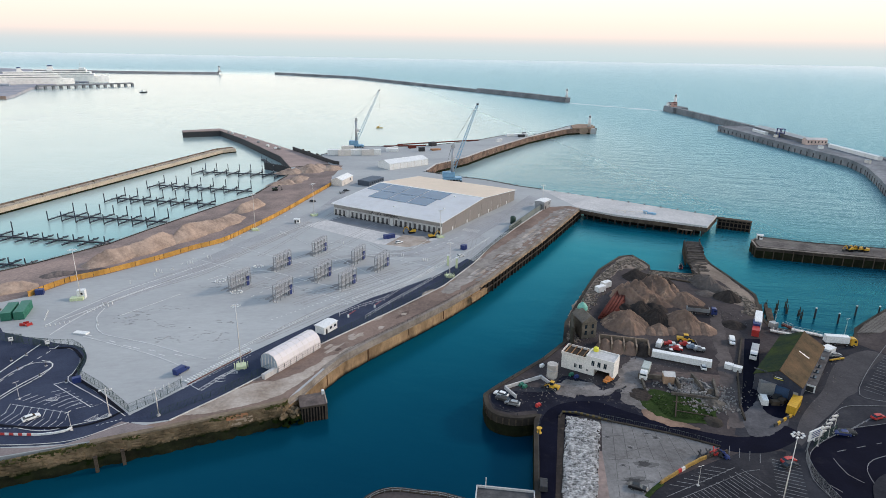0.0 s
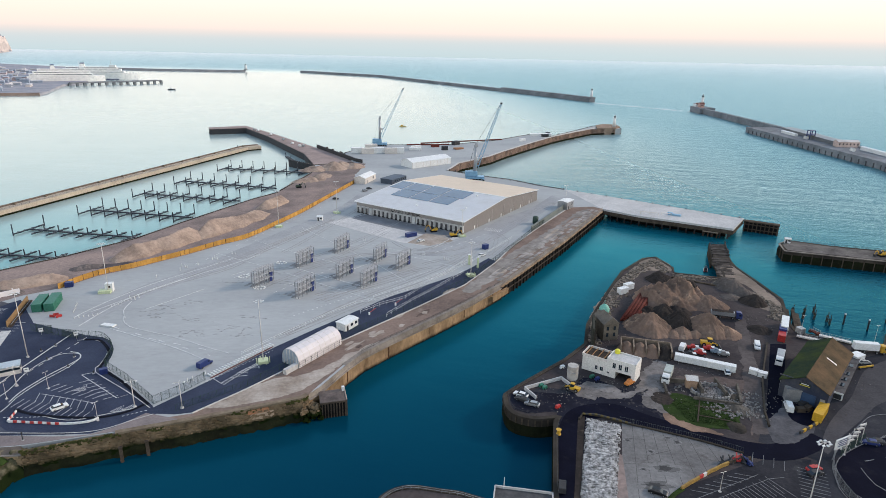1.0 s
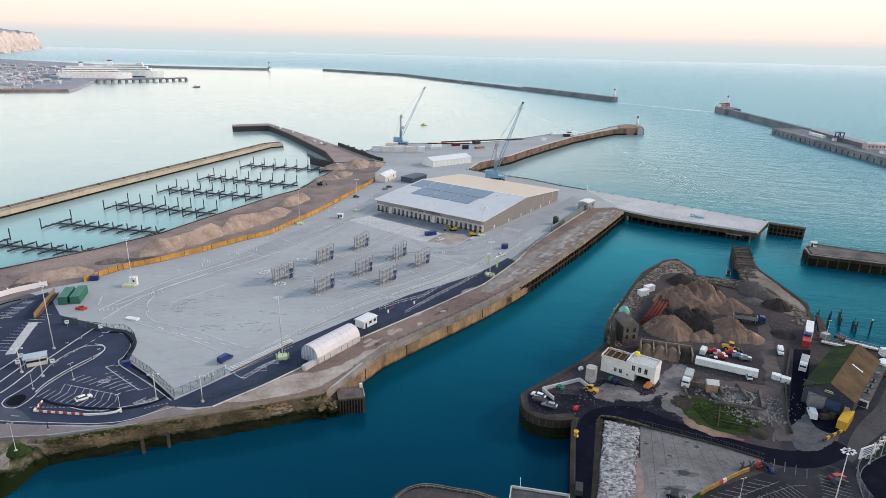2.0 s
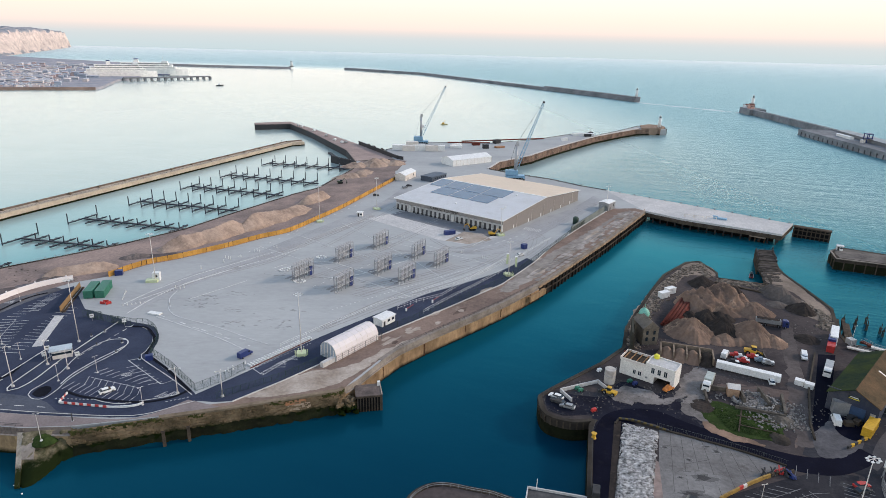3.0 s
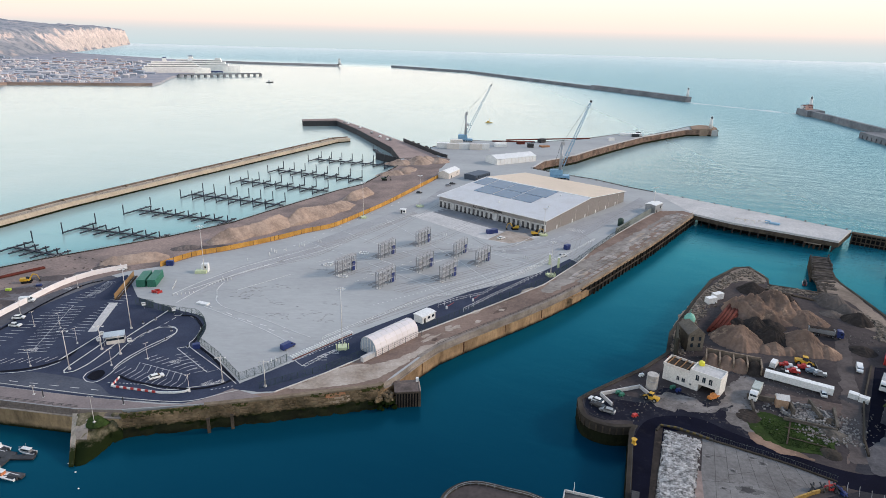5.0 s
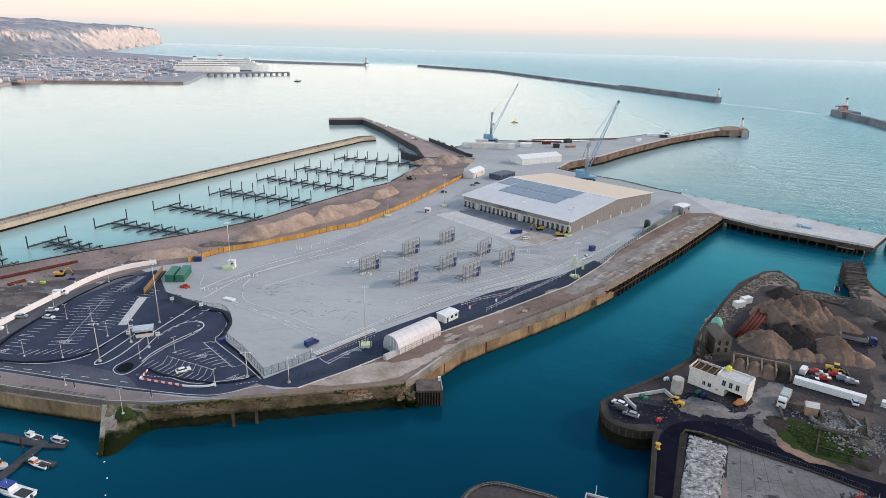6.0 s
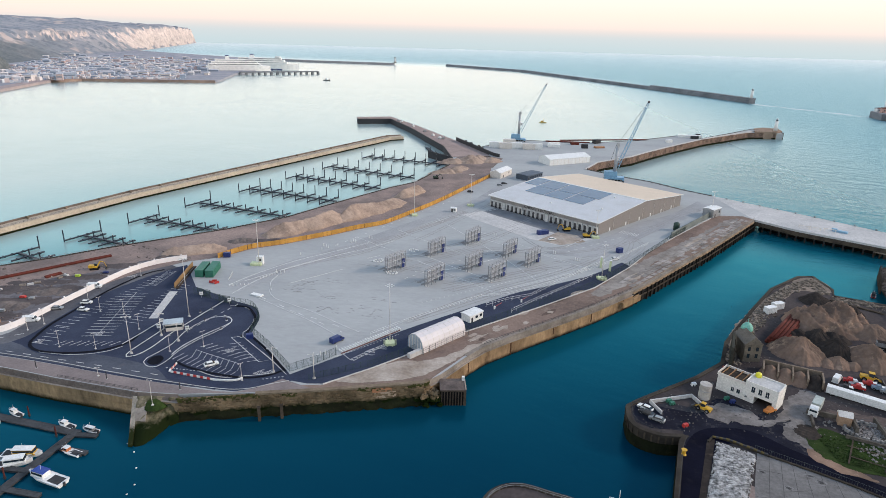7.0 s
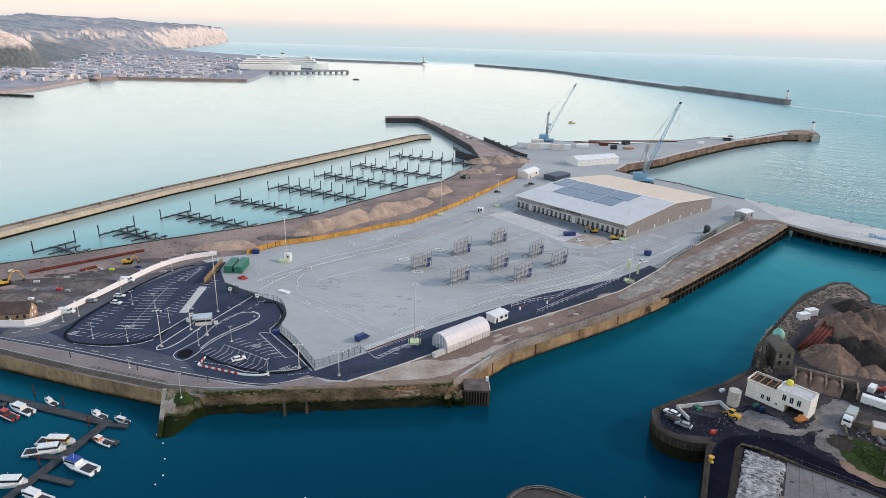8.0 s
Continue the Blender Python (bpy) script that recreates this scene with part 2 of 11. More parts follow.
NAVY_ROAD = surface("dark_road", (0.0075, 0.0085, 0.0185), (0.0045, 0.005, 0.0115), 0.9, 0.08, 2.0, 0.15, stain=(0.032, 0.03, 0.034), amount=0.3)
ASPHALT = surface("asphalt", (0.054, 0.065, 0.100), (0.036, 0.044, 0.072), 0.85, 0.08, 2.0, 0.15, stain=(0.06, 0.06, 0.068), amount=0.3)
WORN_ROAD = surface("worn_road", (0.048, 0.048, 0.055), (0.021, 0.022, 0.028), 0.9, 0.07, 1.5, 0.2, stain=(0.095, 0.09, 0.09), amount=0.4)
PROMENADE = surface("promenade_paving", (0.28, 0.232, 0.220), (0.205, 0.172, 0.168), 0.9, 0.07, 1.6, 0.15, stain=(0.19, 0.165, 0.155))
WALL_STONE = surface("quay_stone", (0.28, 0.198, 0.122), (0.105, 0.078, 0.047), 0.9, 0.16, 0.9, 0.7, stain=(0.040, 0.046, 0.016), amount=0.75, stretch=(1, 1, 1.6))
tidal(WALL_STONE, 2.9, (0.010, 0.017, 0.004), 3.6)
CHANNEL_STONE = surface("channel_stone", (0.42, 0.275, 0.155), (0.19, 0.122, 0.07), 0.9, 0.14, 0.9, 0.6, stain=(0.075, 0.058, 0.038), amount=0.6, stretch=(1, 1, 2.2))
tidal(CHANNEL_STONE, 0.7, (0.010, 0.013, 0.012), 1.6)
WEED = surface("wet_weed_stone", (0.018, 0.021, 0.010), (0.010, 0.011, 0.007), 0.85, 0.2, 1.2, 0.5, stain=(0.045, 0.038, 0.022), amount=0.5)
DARK_STONE = surface("old_harbour_stone", (0.088, 0.074, 0.059), (0.032, 0.028, 0.025), 0.9, 0.06, 0.5, 0.5, stain=(0.05, 0.05, 0.045), amount=0.5)
# distance haze put into the stone: paler and bluer than the near walls
FAR_STONE = surface("hazed_breakwater_stone", (0.27, 0.275, 0.285), (0.16, 0.168, 0.178), 0.9, 0.03, 0.2, 0.4, stain=(0.12, 0.12, 0.12), amount=0.6)
WHITE = surface("white_paint", (0.78, 0.78, 0.76), (0.70, 0.70, 0.68), 0.5, 0.3, 2.0, 0.05)
CREAM = surface("cream_cladding", (0.72, 0.66, 0.60), (0.62, 0.57, 0.52), 0.6, 0.2, 2.0, 0.05)
LINE = surface("road_paint", (0.70, 0.70, 0.68), (0.52, 0.52, 0.51), 0.8, 0.5, 3.0, 0.05)
STEEL = surface("galvanised_steel", (0.42, 0.43, 0.44), (0.33, 0.34, 0.35), 0.45, 0.5, 3.0, 0.05, metal=0.6)
DARKSTEEL = surface("dark_steel", (0.034, 0.036, 0.040), (0.020, 0.021, 0.024), 0.75, 0.5, 3.0, 0.1, metal=0.0, stain=(0.13, 0.07, 0.04), amount=0.4)
MESH_STEEL = surface("fence_grey_green", (0.085, 0.10, 0.10), (0.06, 0.07, 0.072), 0.7, 0.5, 3.0, 0.05)
RUST = surface("rusty_steel", (0.15, 0.038, 0.027), (0.09, 0.024, 0.018), 0.8, 0.3, 2.0, 0.2)
TIMBER = surface("weathered_timber", (0.10, 0.078, 0.060), (0.048, 0.039, 0.031), 0.9, 0.3, 2.0, 0.3)
HOARD = surface("orange_timber", (0.56, 0.30, 0.075), (0.46, 0.24, 0.06), 0.8, 0.3, 2.5, 0.15, vary=0.16)
SAND = surface("quarry_sand", (0.28, 0.185, 0.135), (0.115, 0.082, 0.066), 0.97, 0.05, 0.7, 0.45, stain=(0.52, 0.36, 0.25), amount=0.75)
GRAVEL = surface("grey_gravel", (0.058, 0.047, 0.041), (0.032, 0.027, 0.025), 0.97, 0.12, 0.9, 0.5, stain=(0.2, 0.15, 0.11), amount=0.3)
SPOIL = surface("spoil_earth", (0.45, 0.335, 0.262), (0.27, 0.20, 0.16), 0.97, 0.12, 0.8, 0.5, stain=(0.58, 0.46, 0.36), amount=0.5)
GRASS = surface("rough_grass", (0.040, 0.065, 0.018), (0.022, 0.036, 0.013), 0.95, 0.2, 1.4, 0.5, stain=(0.10, 0.085, 0.05), amount=0.5)
BLUE = surface("blue_paint", (0.013, 0.032, 0.15), (0.010, 0.025, 0.12), 0.45, 0.4, 2.0, 0.05)
LIGHTBLUE = surface("crane_blue", (0.22, 0.41, 0.56), (0.17, 0.34, 0.48), 0.5, 0.3, 2.0, 0.05)
YELLOW = surface("machine_yellow", (0.66, 0.38, 0.03), (0.52, 0.29, 0.02), 0.5, 0.4, 2.0, 0.05)
GREEN = surface("green_paint", (0.025, 0.17, 0.11), (0.018, 0.13, 0.085), 0.55, 0.4, 2.0, 0.05)
PALEGREEN = surface("pale_green_paint", (0.62, 0.68, 0.42), (0.52, 0.57, 0.35), 0.6, 0.4, 2.0, 0.05)
RED = surface("red_paint", (0.50, 0.035, 0.03), (0.40, 0.028, 0.024), 0.5, 0.4, 2.0, 0.05)
RACKSTEEL = surface("painted_grey_steel", (0.25, 0.26, 0.28), (0.18, 0.185, 0.20), 0.5, 0.5, 3.0, 0.05, stain=(0.22, 0.11, 0.07), amount=0.4)
WORNLINE = surface("worn_road_paint", (0.26, 0.26, 0.265), (0.13, 0.13, 0.135), 0.85, 0.6, 3.0, 0.05)
RUBBER = surface("black_rubber", (0.018, 0.018, 0.019), (0.012, 0.012, 0.013), 0.8, 0.5, 3.0, 0.05)
COPPER = surface("green_copper", (0.18, 0.46, 0.36), (0.12, 0.36, 0.28), 0.6, 0.3, 2.0, 0.1)
BRICK = surface("pale_brick", (0.42, 0.28, 0.19), (0.32, 0.21, 0.14), 0.9, 0.3, 2.5, 0.2)
PANEL = surface("solar_glass", (0.06, 0.13, 0.22), (0.05, 0.105, 0.185), 0.25, 0.1, 1.0, 0.0)


# ---- building blocks ----
def face_box(bm, c, s, rz=0.0, taper=1.0):
    """A box of size s centred on c, turned by rz degrees; taper narrows its top."""
    co, si = math.cos(radians(rz)), math.sin(radians(rz))
    vs = []
    for z in (-0.5, 0.5):
        k = taper if z > 0 else 1.0
        for x, y in ((-0.5, -0.5), (0.5, -0.5), (0.5, 0.5), (-0.5, 0.5)):
            px, py = x * s[0] * k, y * s[1] * k
            vs.append(bm.verts.new((c[0] + px * co - py * si, c[1] + px * si + py * co, c[2] + z * s[2])))
    for f in ((3, 2, 1, 0), (4, 5, 6, 7), (0, 1, 5, 4), (1, 2, 6, 5), (2, 3, 7, 6), (3, 0, 4, 7)):
        bm.faces.new([vs[i] for i in f])
    return bm


def tube(bm, a, b, r, r2=None, n=8, caps=True):
    a, b = Vector(a), Vector(b)
    r2 = r if r2 is None else r2
    d = (b - a).normalized()
    u = d.orthogonal().normalized()
    v = d.cross(u)
    rings = []
    for p, q in ((a, r), (b, r2)):
        rings.append([bm.verts.new(p + (u * math.cos(k * math.tau / n) + v * math.sin(k * math.tau / n)) * q) for k in range(n)])
    for k in range(n):
        bm.faces.new((rings[0][k], rings[0][(k + 1) % n], rings[1][(k + 1) % n], rings[1][k]))
    if caps:
        bm.faces.new(list(reversed(rings[0])))
        bm.faces.new(rings[1])
    return bm


def lathe(bm, profile, n=12, at=(0, 0, 0)):
    rings = []
    for r, z in profile:
        rings.append([bm.verts.new((at[0] + r * math.cos(k * math.tau / n), at[1] + r * math.sin(k * math.tau / n), at[2] + z)) for k in range(n)])
    for a, b in zip(rings, rings[1:]):
        for k in range(n):
            bm.faces.new((a[k], a[(k + 1) % n], b[(k + 1) % n], b[k]))
    bm.faces.new(list(reversed(rings[0])))
    bm.faces.new(rings[-1])
    return bm


def prism(bm, pts, z0, z1, sides=True, bottom=True):
    """A slab of any plan between two levels."""
    area = sum(a[0] * b[1] - b[0] * a[1] for a, b in zip(pts, pts[1:] + pts[:1]))
    pts = list(pts) if area > 0 else list(reversed(pts))
    n = len(pts)
    lo = [bm.verts.new((x, y, z0)) for x, y in pts]
    hi = [bm.verts.new((x, y, z1)) for x, y in pts]
    for t in tessellate_polygon([[Vector((x, y, 0)) for x, y in pts]]):
        a, b, c = (pts[i] for i in t)
        t = t if (b[0] - a[0]) * (c[1] - a[1]) - (b[1] - a[1]) * (c[0] - a[0]) > 0 else tuple(reversed(t))
        bm.faces.new([hi[i] for i in t])
        if bottom:
            bm.faces.new([lo[i] for i in reversed(t)])
    if sides:
        for i in range(n):
            bm.faces.new((lo[i], lo[(i + 1) % n], hi[(i + 1) % n], hi[i]))
    return bm


def offsets(pts, w):
    """The polyline moved sideways by w (to its left)."""
    out = []
    for i, p in enumerate(pts):
        a, b = Vector(pts[max(i - 1, 0)]), Vector(pts[min(i + 1, len(pts) - 1)])
        d = (b - a).normalized()
        out.append((p[0] - d.y * w, p[1] + d.x * w))
    return out


def ribbon(bm, pts, w0, w1, z0, z1):
    """A wall or strip along a polyline, from w0 to w1 to its left, between two levels."""
    a, b = offsets(pts, w0), offsets(pts, w1)
    prev = None
    for p, q in zip(a, b):
        cur = [bm.verts.new((*p, z0)), bm.verts.new((*q, z0)), bm.verts.new((*q, z1)), bm.verts.new((*p, z1))]
        if prev:
            for i in range(4):
                bm.faces.new((prev[i], prev[(i + 1) % 4], cur[(i + 1) % 4], cur[i]))
        else:
            bm.faces.new(cur)
        prev = cur
    bm.faces.new(list(reversed(prev)))
    return bm


def smooth_line(pts, step=2.0):
    """A smooth curve (Catmull-Rom) through the points, sampled about every step metres."""
    out = []
    for i in range(len(pts) - 1):
        p = [Vector(pts[min(max(k, 0), len(pts) - 1)]) for k in (i - 1, i, i + 1, i + 2)]
        n = max(1, int((p[2] - p[1]).length / step))
        for k in range(n):
            t = k / n
            v = 0.5 * (2 * p[1] + (p[2] - p[0]) * t + (2 * p[0] - 5 * p[1] + 4 * p[2] - p[3]) * t * t + (3 * p[1] - p[0] - 3 * p[2] + p[3]) * t ** 3)
            out.append((v.x, v.y))
    out.append(tuple(pts[-1]))
    return out


def spaced(pts, step):
    """Points and headings (degrees) every step metres along a polyline."""
    out, left = [], 0.0
    for a, b in zip(pts, pts[1:]):
        d = math.hypot(b[0] - a[0], b[1] - a[1])
        h = math.degrees(math.atan2(b[1] - a[1], b[0] - a[0]))
        while left <= d:
            out.append((a[0] + (b[0] - a[0]) * left / d, a[1] + (b[1] - a[1]) * left / d, h))
            left += step
        left -= d
    return out


def part(name, bm, material, parent=None, label="", smooth=False):
    """Links a bmesh as one mesh object, under a thing or a part."""
    me = bpy.data.meshes.new(name)
    bmesh.ops.recalc_face_normals(bm, faces=bm.faces)
    bm.to_mesh(me)
    bm.free()
    me.materials.append(material)
    if smooth:
        me.polygons.foreach_set("use_smooth", [True] * len(me.polygons))
    ob = new(name, me)
    if parent:
        ob.parent = parent
    return tagged(ob, label)


def thing(name, x, y, z, rz, label, category, group=""):
    ob = new(name)
    ob.matrix_basis = pose(x, y, z, 0, 0, rz)
    ob.empty_display_size = 0.5
    return tagged(ob, label, category, group)


def setting(name, bm, material, label, category="", smooth=False, kind="structure"):
    return tagged(part(name, bm, material, None, label, smooth), "", category or name.split("_")[-1], "", kind)


def between(a, b):
    """Middle, heading in degrees and length of the line from a to b."""
    return (a[0] + b[0]) / 2, (a[1] + b[1]) / 2, math.degrees(math.atan2(b[1] - a[1], b[0] - a[0])), math.hypot(b[0] - a[0], b[1] - a[1])


def B():
    return bmesh.new()


def box(name, c, s, material, parent=None, label="", rz=0.0, taper=1.0):
    return part(name, face_box(B(), c, s, rz, taper), material, parent, label)


# ---- sea, quays, piers ----
bm = B()
N = 48
for ring in ((0, 6000),):
    vs = [[bm.verts.new((-6000 + 12000 * i / N, -1500 + 7500 * j / N, 0)) for i in range(N + 1)] for j in range(N + 1)]
    for j in range(N):
        for i in range(N):
            bm.faces.new((vs[j][i], vs[j][i + 1], vs[j + 1][i + 1], vs[j + 1][i]))
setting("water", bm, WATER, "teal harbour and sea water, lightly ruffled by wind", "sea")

FRONT = [(-420, 133), (-199.5, 131.6), (-160, 131.5), (-130.8, 132.4), (-117, 134.4), (-96.3, 143.7), (-80.2, 150.6), (-64, 158.1), (-49.1, 165.3), (-47.8, 167.2)]
# the paved top stands back from the wall where a sloping band of setts climbs from it
PAVED = [(-420, 134.2), (-199.5, 132.8), (-160, 132.7), (-130.8, 133.6), (-118, 136.2), (-96.3, 144.0)]
CHANNEL = [(-45.0, 172.0), (-39.5, 186.3), (-35, 195.5), (-26.7, 207), (-7.9, 230.7), (2.4, 244.4), (17.2, 266.7), (26, 281.9), (40, 307.8), (56.1, 337.4), (75.2, 375.1), (93.5, 412)]
BACK = [(75, 470), (57.8, 480.7), (34.3, 501.6), (9.4, 513.1), (-15.5, 530.5)]
POW_NEAR = [(-6.9, 564.5), (22.2, 604.7), (38.4, 638.6), (61.8, 681.9), (101.7, 752.1), (137.8, 802.6), (164, 836), (185, 846), (197, 848)]
POW_FAR = [(206, 850), (206, 884), (190, 890), (172.8, 874.4), (143, 825.6), (98.4, 757.1), (75.2, 772), (29.6, 713.7), (-23.5, 672.9), (-95.1, 663.1), (-109, 635.7), (-121.8, 606.8), (-104.4, 557.7)]
MARINA = [(-136.5, 540.1), (-131.5, 522.3), (-130.4, 502.2), (-137.9, 431.2), (-148.4, 410.5), (-160.1, 378.2), (-170.8, 348.5), (-181, 317), (-200.4, 284.4), (-236.7, 238.4), (-250.9, 217), (-272.7, 190.7), (-300, 165), (-420, 160)]
OUTLINE = PAVED + FRONT[6:] + CHANNEL + BACK + POW_NEAR + POW_FAR + MARINA
setting("quay_ground", prism(B(), OUTLINE, -4, QUAY), APRON, "broad grey concrete port apron with tyre marks", "quay")


COPING = surface("coping_stone", (0.25, 0.195, 0.14), (0.15, 0.115, 0.08), 0.9, 0.15, 1.0, 0.3, stain=(0.12, 0.11, 0.07), amount=0.5)


def quay_face(name, line, top, material, label, low=2.8):
    """Masonry facing, weed below high water, and a coping along a quay edge (water to its right)."""
    w = setting(name, ribbon(B(), line, -0.5, 0.3, -4, top - 0.35), material, label, "quay wall")
    if material in (WALL_STONE, CHANNEL_STONE):
        for k, z in enumerate((1.6, 3.0, 4.4, 5.8)):
            part("stone_course", ribbon(B(), line, -0.56 - 0.04 * (k % 2), 0.2, z - 0.62, z + 0.62), material, w)
    else:
        part("weed_band", ribbon(B(), line, -0.62, 0.2, -4, low - 0.8), WEED, w, "dark wet weed above the waterline")
    part("coping", ribbon(B(), line, -0.7, 0.7, top - 0.35, top + 0.22), COPING if material in (WALL_STONE, CHANNEL_STONE) else material, w, "worn stone coping")
    return w


WEATHERED = surface("weathered_concrete", (0.33, 0.285, 0.245), (0.19, 0.16, 0.135), 0.9, 0.12, 1.0, 0.4, stain=(0.09, 0.075, 0.06), amount=0.6)
SETTS = surface("edge_setts", (0.175, 0.145, 0.125), (0.125, 0.104, 0.09), 0.9, 0.15, 2.0, 0.3, vary=0.12)


def steps_between(lo, hi, n):
    """Points at even steps along two matching polylines."""
    out = []
    for (a, b), (c, d) in zip(zip(lo, lo[1:]), zip(hi, hi[1:])):
        k = max(1, int(math.hypot(b[0] - a[0], b[1] - a[1]) / n))
        for i in range(k):
            t = i / k
            out.append((Vector(a).lerp(Vector(b), t), Vector(c).lerp(Vector(d), t)))
    return out + [(Vector(lo[-1]), Vector(hi[-1]))]


def bank(name, lo, hi, z0, z1, material, label, category, rough=0.3, step=1.2, n=8):
    """A rough sloping bank from the low line up to the high one."""
    bm = B()
    rows_b = []
    for p, q in steps_between(lo, hi, step):
        row = []
        for j in range(n + 1):
            t = j / n
            v = Vector((*p.lerp(q, t), z0 + (z1 - z0) * t))
            g = noise.fractal(v * 0.45, 1, 2, 4) * rough * (1 if j < n else 0.2)
            row.append(bm.verts.new(v + Vector((0.5 * g, -g, 0.8 * g))))
        rows_b.append(row)
    for a, b in zip(rows_b, rows_b[1:]):
        for j in range(n):
            bm.faces.new((a[j], b[j], b[j + 1], a[j + 1]))
    return setting(name, bm, material, label, category, True)


# promenade wall: masonry to a ledge, then setts climbing to the paving
PROM_WALL = surface("promenade_stone", (0.40, 0.285, 0.165), (0.17, 0.125, 0.078), 0.9, 0.2, 0.9, 0.7, stain=(0.05, 0.045, 0.03), amount=0.6, stretch=(1, 1, 2.4))
tidal(PROM_WALL, 0.9, (0.012, 0.016, 0.007), 2.0)
pw = setting("promenade_wall", ribbon(B(), FRONT[:5], -0.3, 0.6, -4, 5.9), PROM_WALL, "ochre masonry promenade wall streaked with damp", "quay wall")
for k, z in enumerate((1.6, 3.0, 4.4, 5.3)):
    part("stone_course", ribbon(B(), FRONT[:5], -0.36 - 0.05 * (k % 2), 0.2, z - 0.64, z + 0.64), PROM_WALL, pw)
part("ledge", ribbon(B(), FRONT[:5], -0.45, 0.4, 5.9, 6.1), WEATHERED, pw, "worn pale stone ledge")
band_ = bank("sett_bank", FRONT[:5], PAVED[:5], 5.9, QUAY + 0.02, SETTS, "dark sloping band of stone setts along the promenade", "pavement", 0.12)
sett_mesh = None
rnd = random.Random(14)
for i, (p, q) in enumerate(steps_between(FRONT[1:4], PAVED[1:4], 0.95)):
    for j in range(2):
        t = (j + 0.5) / 2
        v = p.lerp(q, t)
        if sett_mesh is None:
            o = box("sett", (0, 0, 0), (0.82, 0.62, 0.34), SETTS, band_, taper=0.86)
            sett_mesh = o.data
        else:
            o = new("sett", sett_mesh)
            o.parent = band_
        o.matrix_basis = pose(v.x + (0.4 if j % 2 else 0) + rnd.uniform(-.06, .06), v.y, 5.95 + (QUAY - 5.95) * t + rnd.uniform(-.05, .07), 52 + rnd.uniform(-7, 7), rnd.uniform(-5, 5), rnd.uniform(-6, 6))

# front wall: battered masonry with a bank of weed at its foot
fw = setting("quay_wall_front", ribbon(B(), FRONT[4:], -0.35, 0.6, -4, QUAY - 0.35), WALL_STONE, "brown masonry quay wall with dark weed along the waterline", "quay wall")
for k, z in enumerate((1.6, 3.0, 4.4, 5.8)):
    part("stone_course", ribbon(B(), FRONT[4:], -0.52 + 0.06 * k - 0.04 * (k % 2), 0.2, z - 0.62, z + 0.62), WALL_STONE, fw)
part("coping", ribbon(B(), FRONT[5:], -0.6, 0.9, QUAY - 0.35, QUAY + 0.22), COPING, fw, "worn brown stone coping")
rnd = random.Random(52)
bm, bg = B(), B()
for px_, py_, ph_ in spaced(FRONT[4:], 0.24):
    # broken facing stones, and moss along the ledges
    c_, s_ = math.cos(radians(ph_)), math.sin(radians(ph_))
    w_, o_, z_ = rnd.uniform(0.3, 1.0), rnd.uniform(0.42, 0.72), rnd.uniform(2.4, 6.9)
    face_box(bm, (px_ + s_ * o_, py_ - c_ * o_, z_), (w_ * 1.5, 0.5, w_ * 0.6), ph_ + rnd.uniform(-8, 8), 0.85)
    if noise.noise(Vector((px_ * 0.09, py_ * 0.09, 2))) > 0.02:
        face_box(bg, (px_ + s_ * rnd.uniform(0.1, 0.6), py_ - c_ * rnd.uniform(0.1, 0.6), rnd.uniform(6.2, 7.5)), (w_ * 1.2, 0.6, 0.45), ph_ + rnd.uniform(-20, 20), 0.7)
tagged(part("facing_stone", bm, WALL_STONE, fw), kind="stuff")
tagged(part("moss_tuft", bg, surface("wall_moss", (0.075, 0.075, 0.026), (0.035, 0.040, 0.015), 0.95, 0.4, 2.0, 0.4), fw, "olive moss on the ledges"), kind="stuff")
bank("weed_bank", offsets(FRONT[4:], -1.7), offsets(FRONT[4:], -0.4), -0.5, 2.9, WEED, "dark weedy stones banked against the quay wall", "weed", 0.7)

# channel wall: ochre sheeting up to a ledge, weathered concrete above it, then open piling
cw = setting("quay_wall_channel", ribbon(B(), [FRONT[-1]] + CHANNEL[:7], -0.55, 0.3, -4, 5.3), CHANNEL_STONE, "ochre masonry and steel quay wall along the channel", "quay wall")
for k, z in enumerate((1.7, 3.2, 4.6)):
    part("stone_course", ribbon(B(), [FRONT[-1]] + CHANNEL[:7], -0.62 - 0.05 * (k % 2), 0.2, z - 0.68, z + 0.68), CHANNEL_STONE, cw)
part("ledge", ribbon(B(), [FRONT[-1]] + CHANNEL[:7], -0.75, 0.3, 5.3, 5.6), WEATHERED, cw, "pale weathered concrete ledge")
part("upper_wall", ribbon(B(), [FRONT[-1]] + CHANNEL[:7], -0.12, 0.3, 5.6, QUAY - 0.02), WEATHERED, cw, "stained concrete upper wall")
part("coping", ribbon(B(), CHANNEL[1:7], -0.25, 1.5, QUAY - 0.06, QUAY + 0.16), WEATHERED, cw, "pale worn concrete coping")
STREAK = surface("rust_streak", (0.10, 0.045, 0.022), (0.055, 0.03, 0.02), 0.9, 0.6, 2.0, 0.2)
for (px_, py_, ph_), w_, zl in zip(spaced(CHANNEL[1:7], 22.7), itertools.cycle((0.35, 0.6, 0.25, 0.5)), itertools.cycle((1.2, 0.4, 2.4, 1.6, 0.6))):
    box("rust_streak", (px_ + 0.72 * math.sin(radians(ph_)), py_ - 0.72 * math.cos(radians(ph_)), (5.2 + zl) / 2), (w_, 0.14, 5.2 - zl), STREAK, cw, rz=ph_)
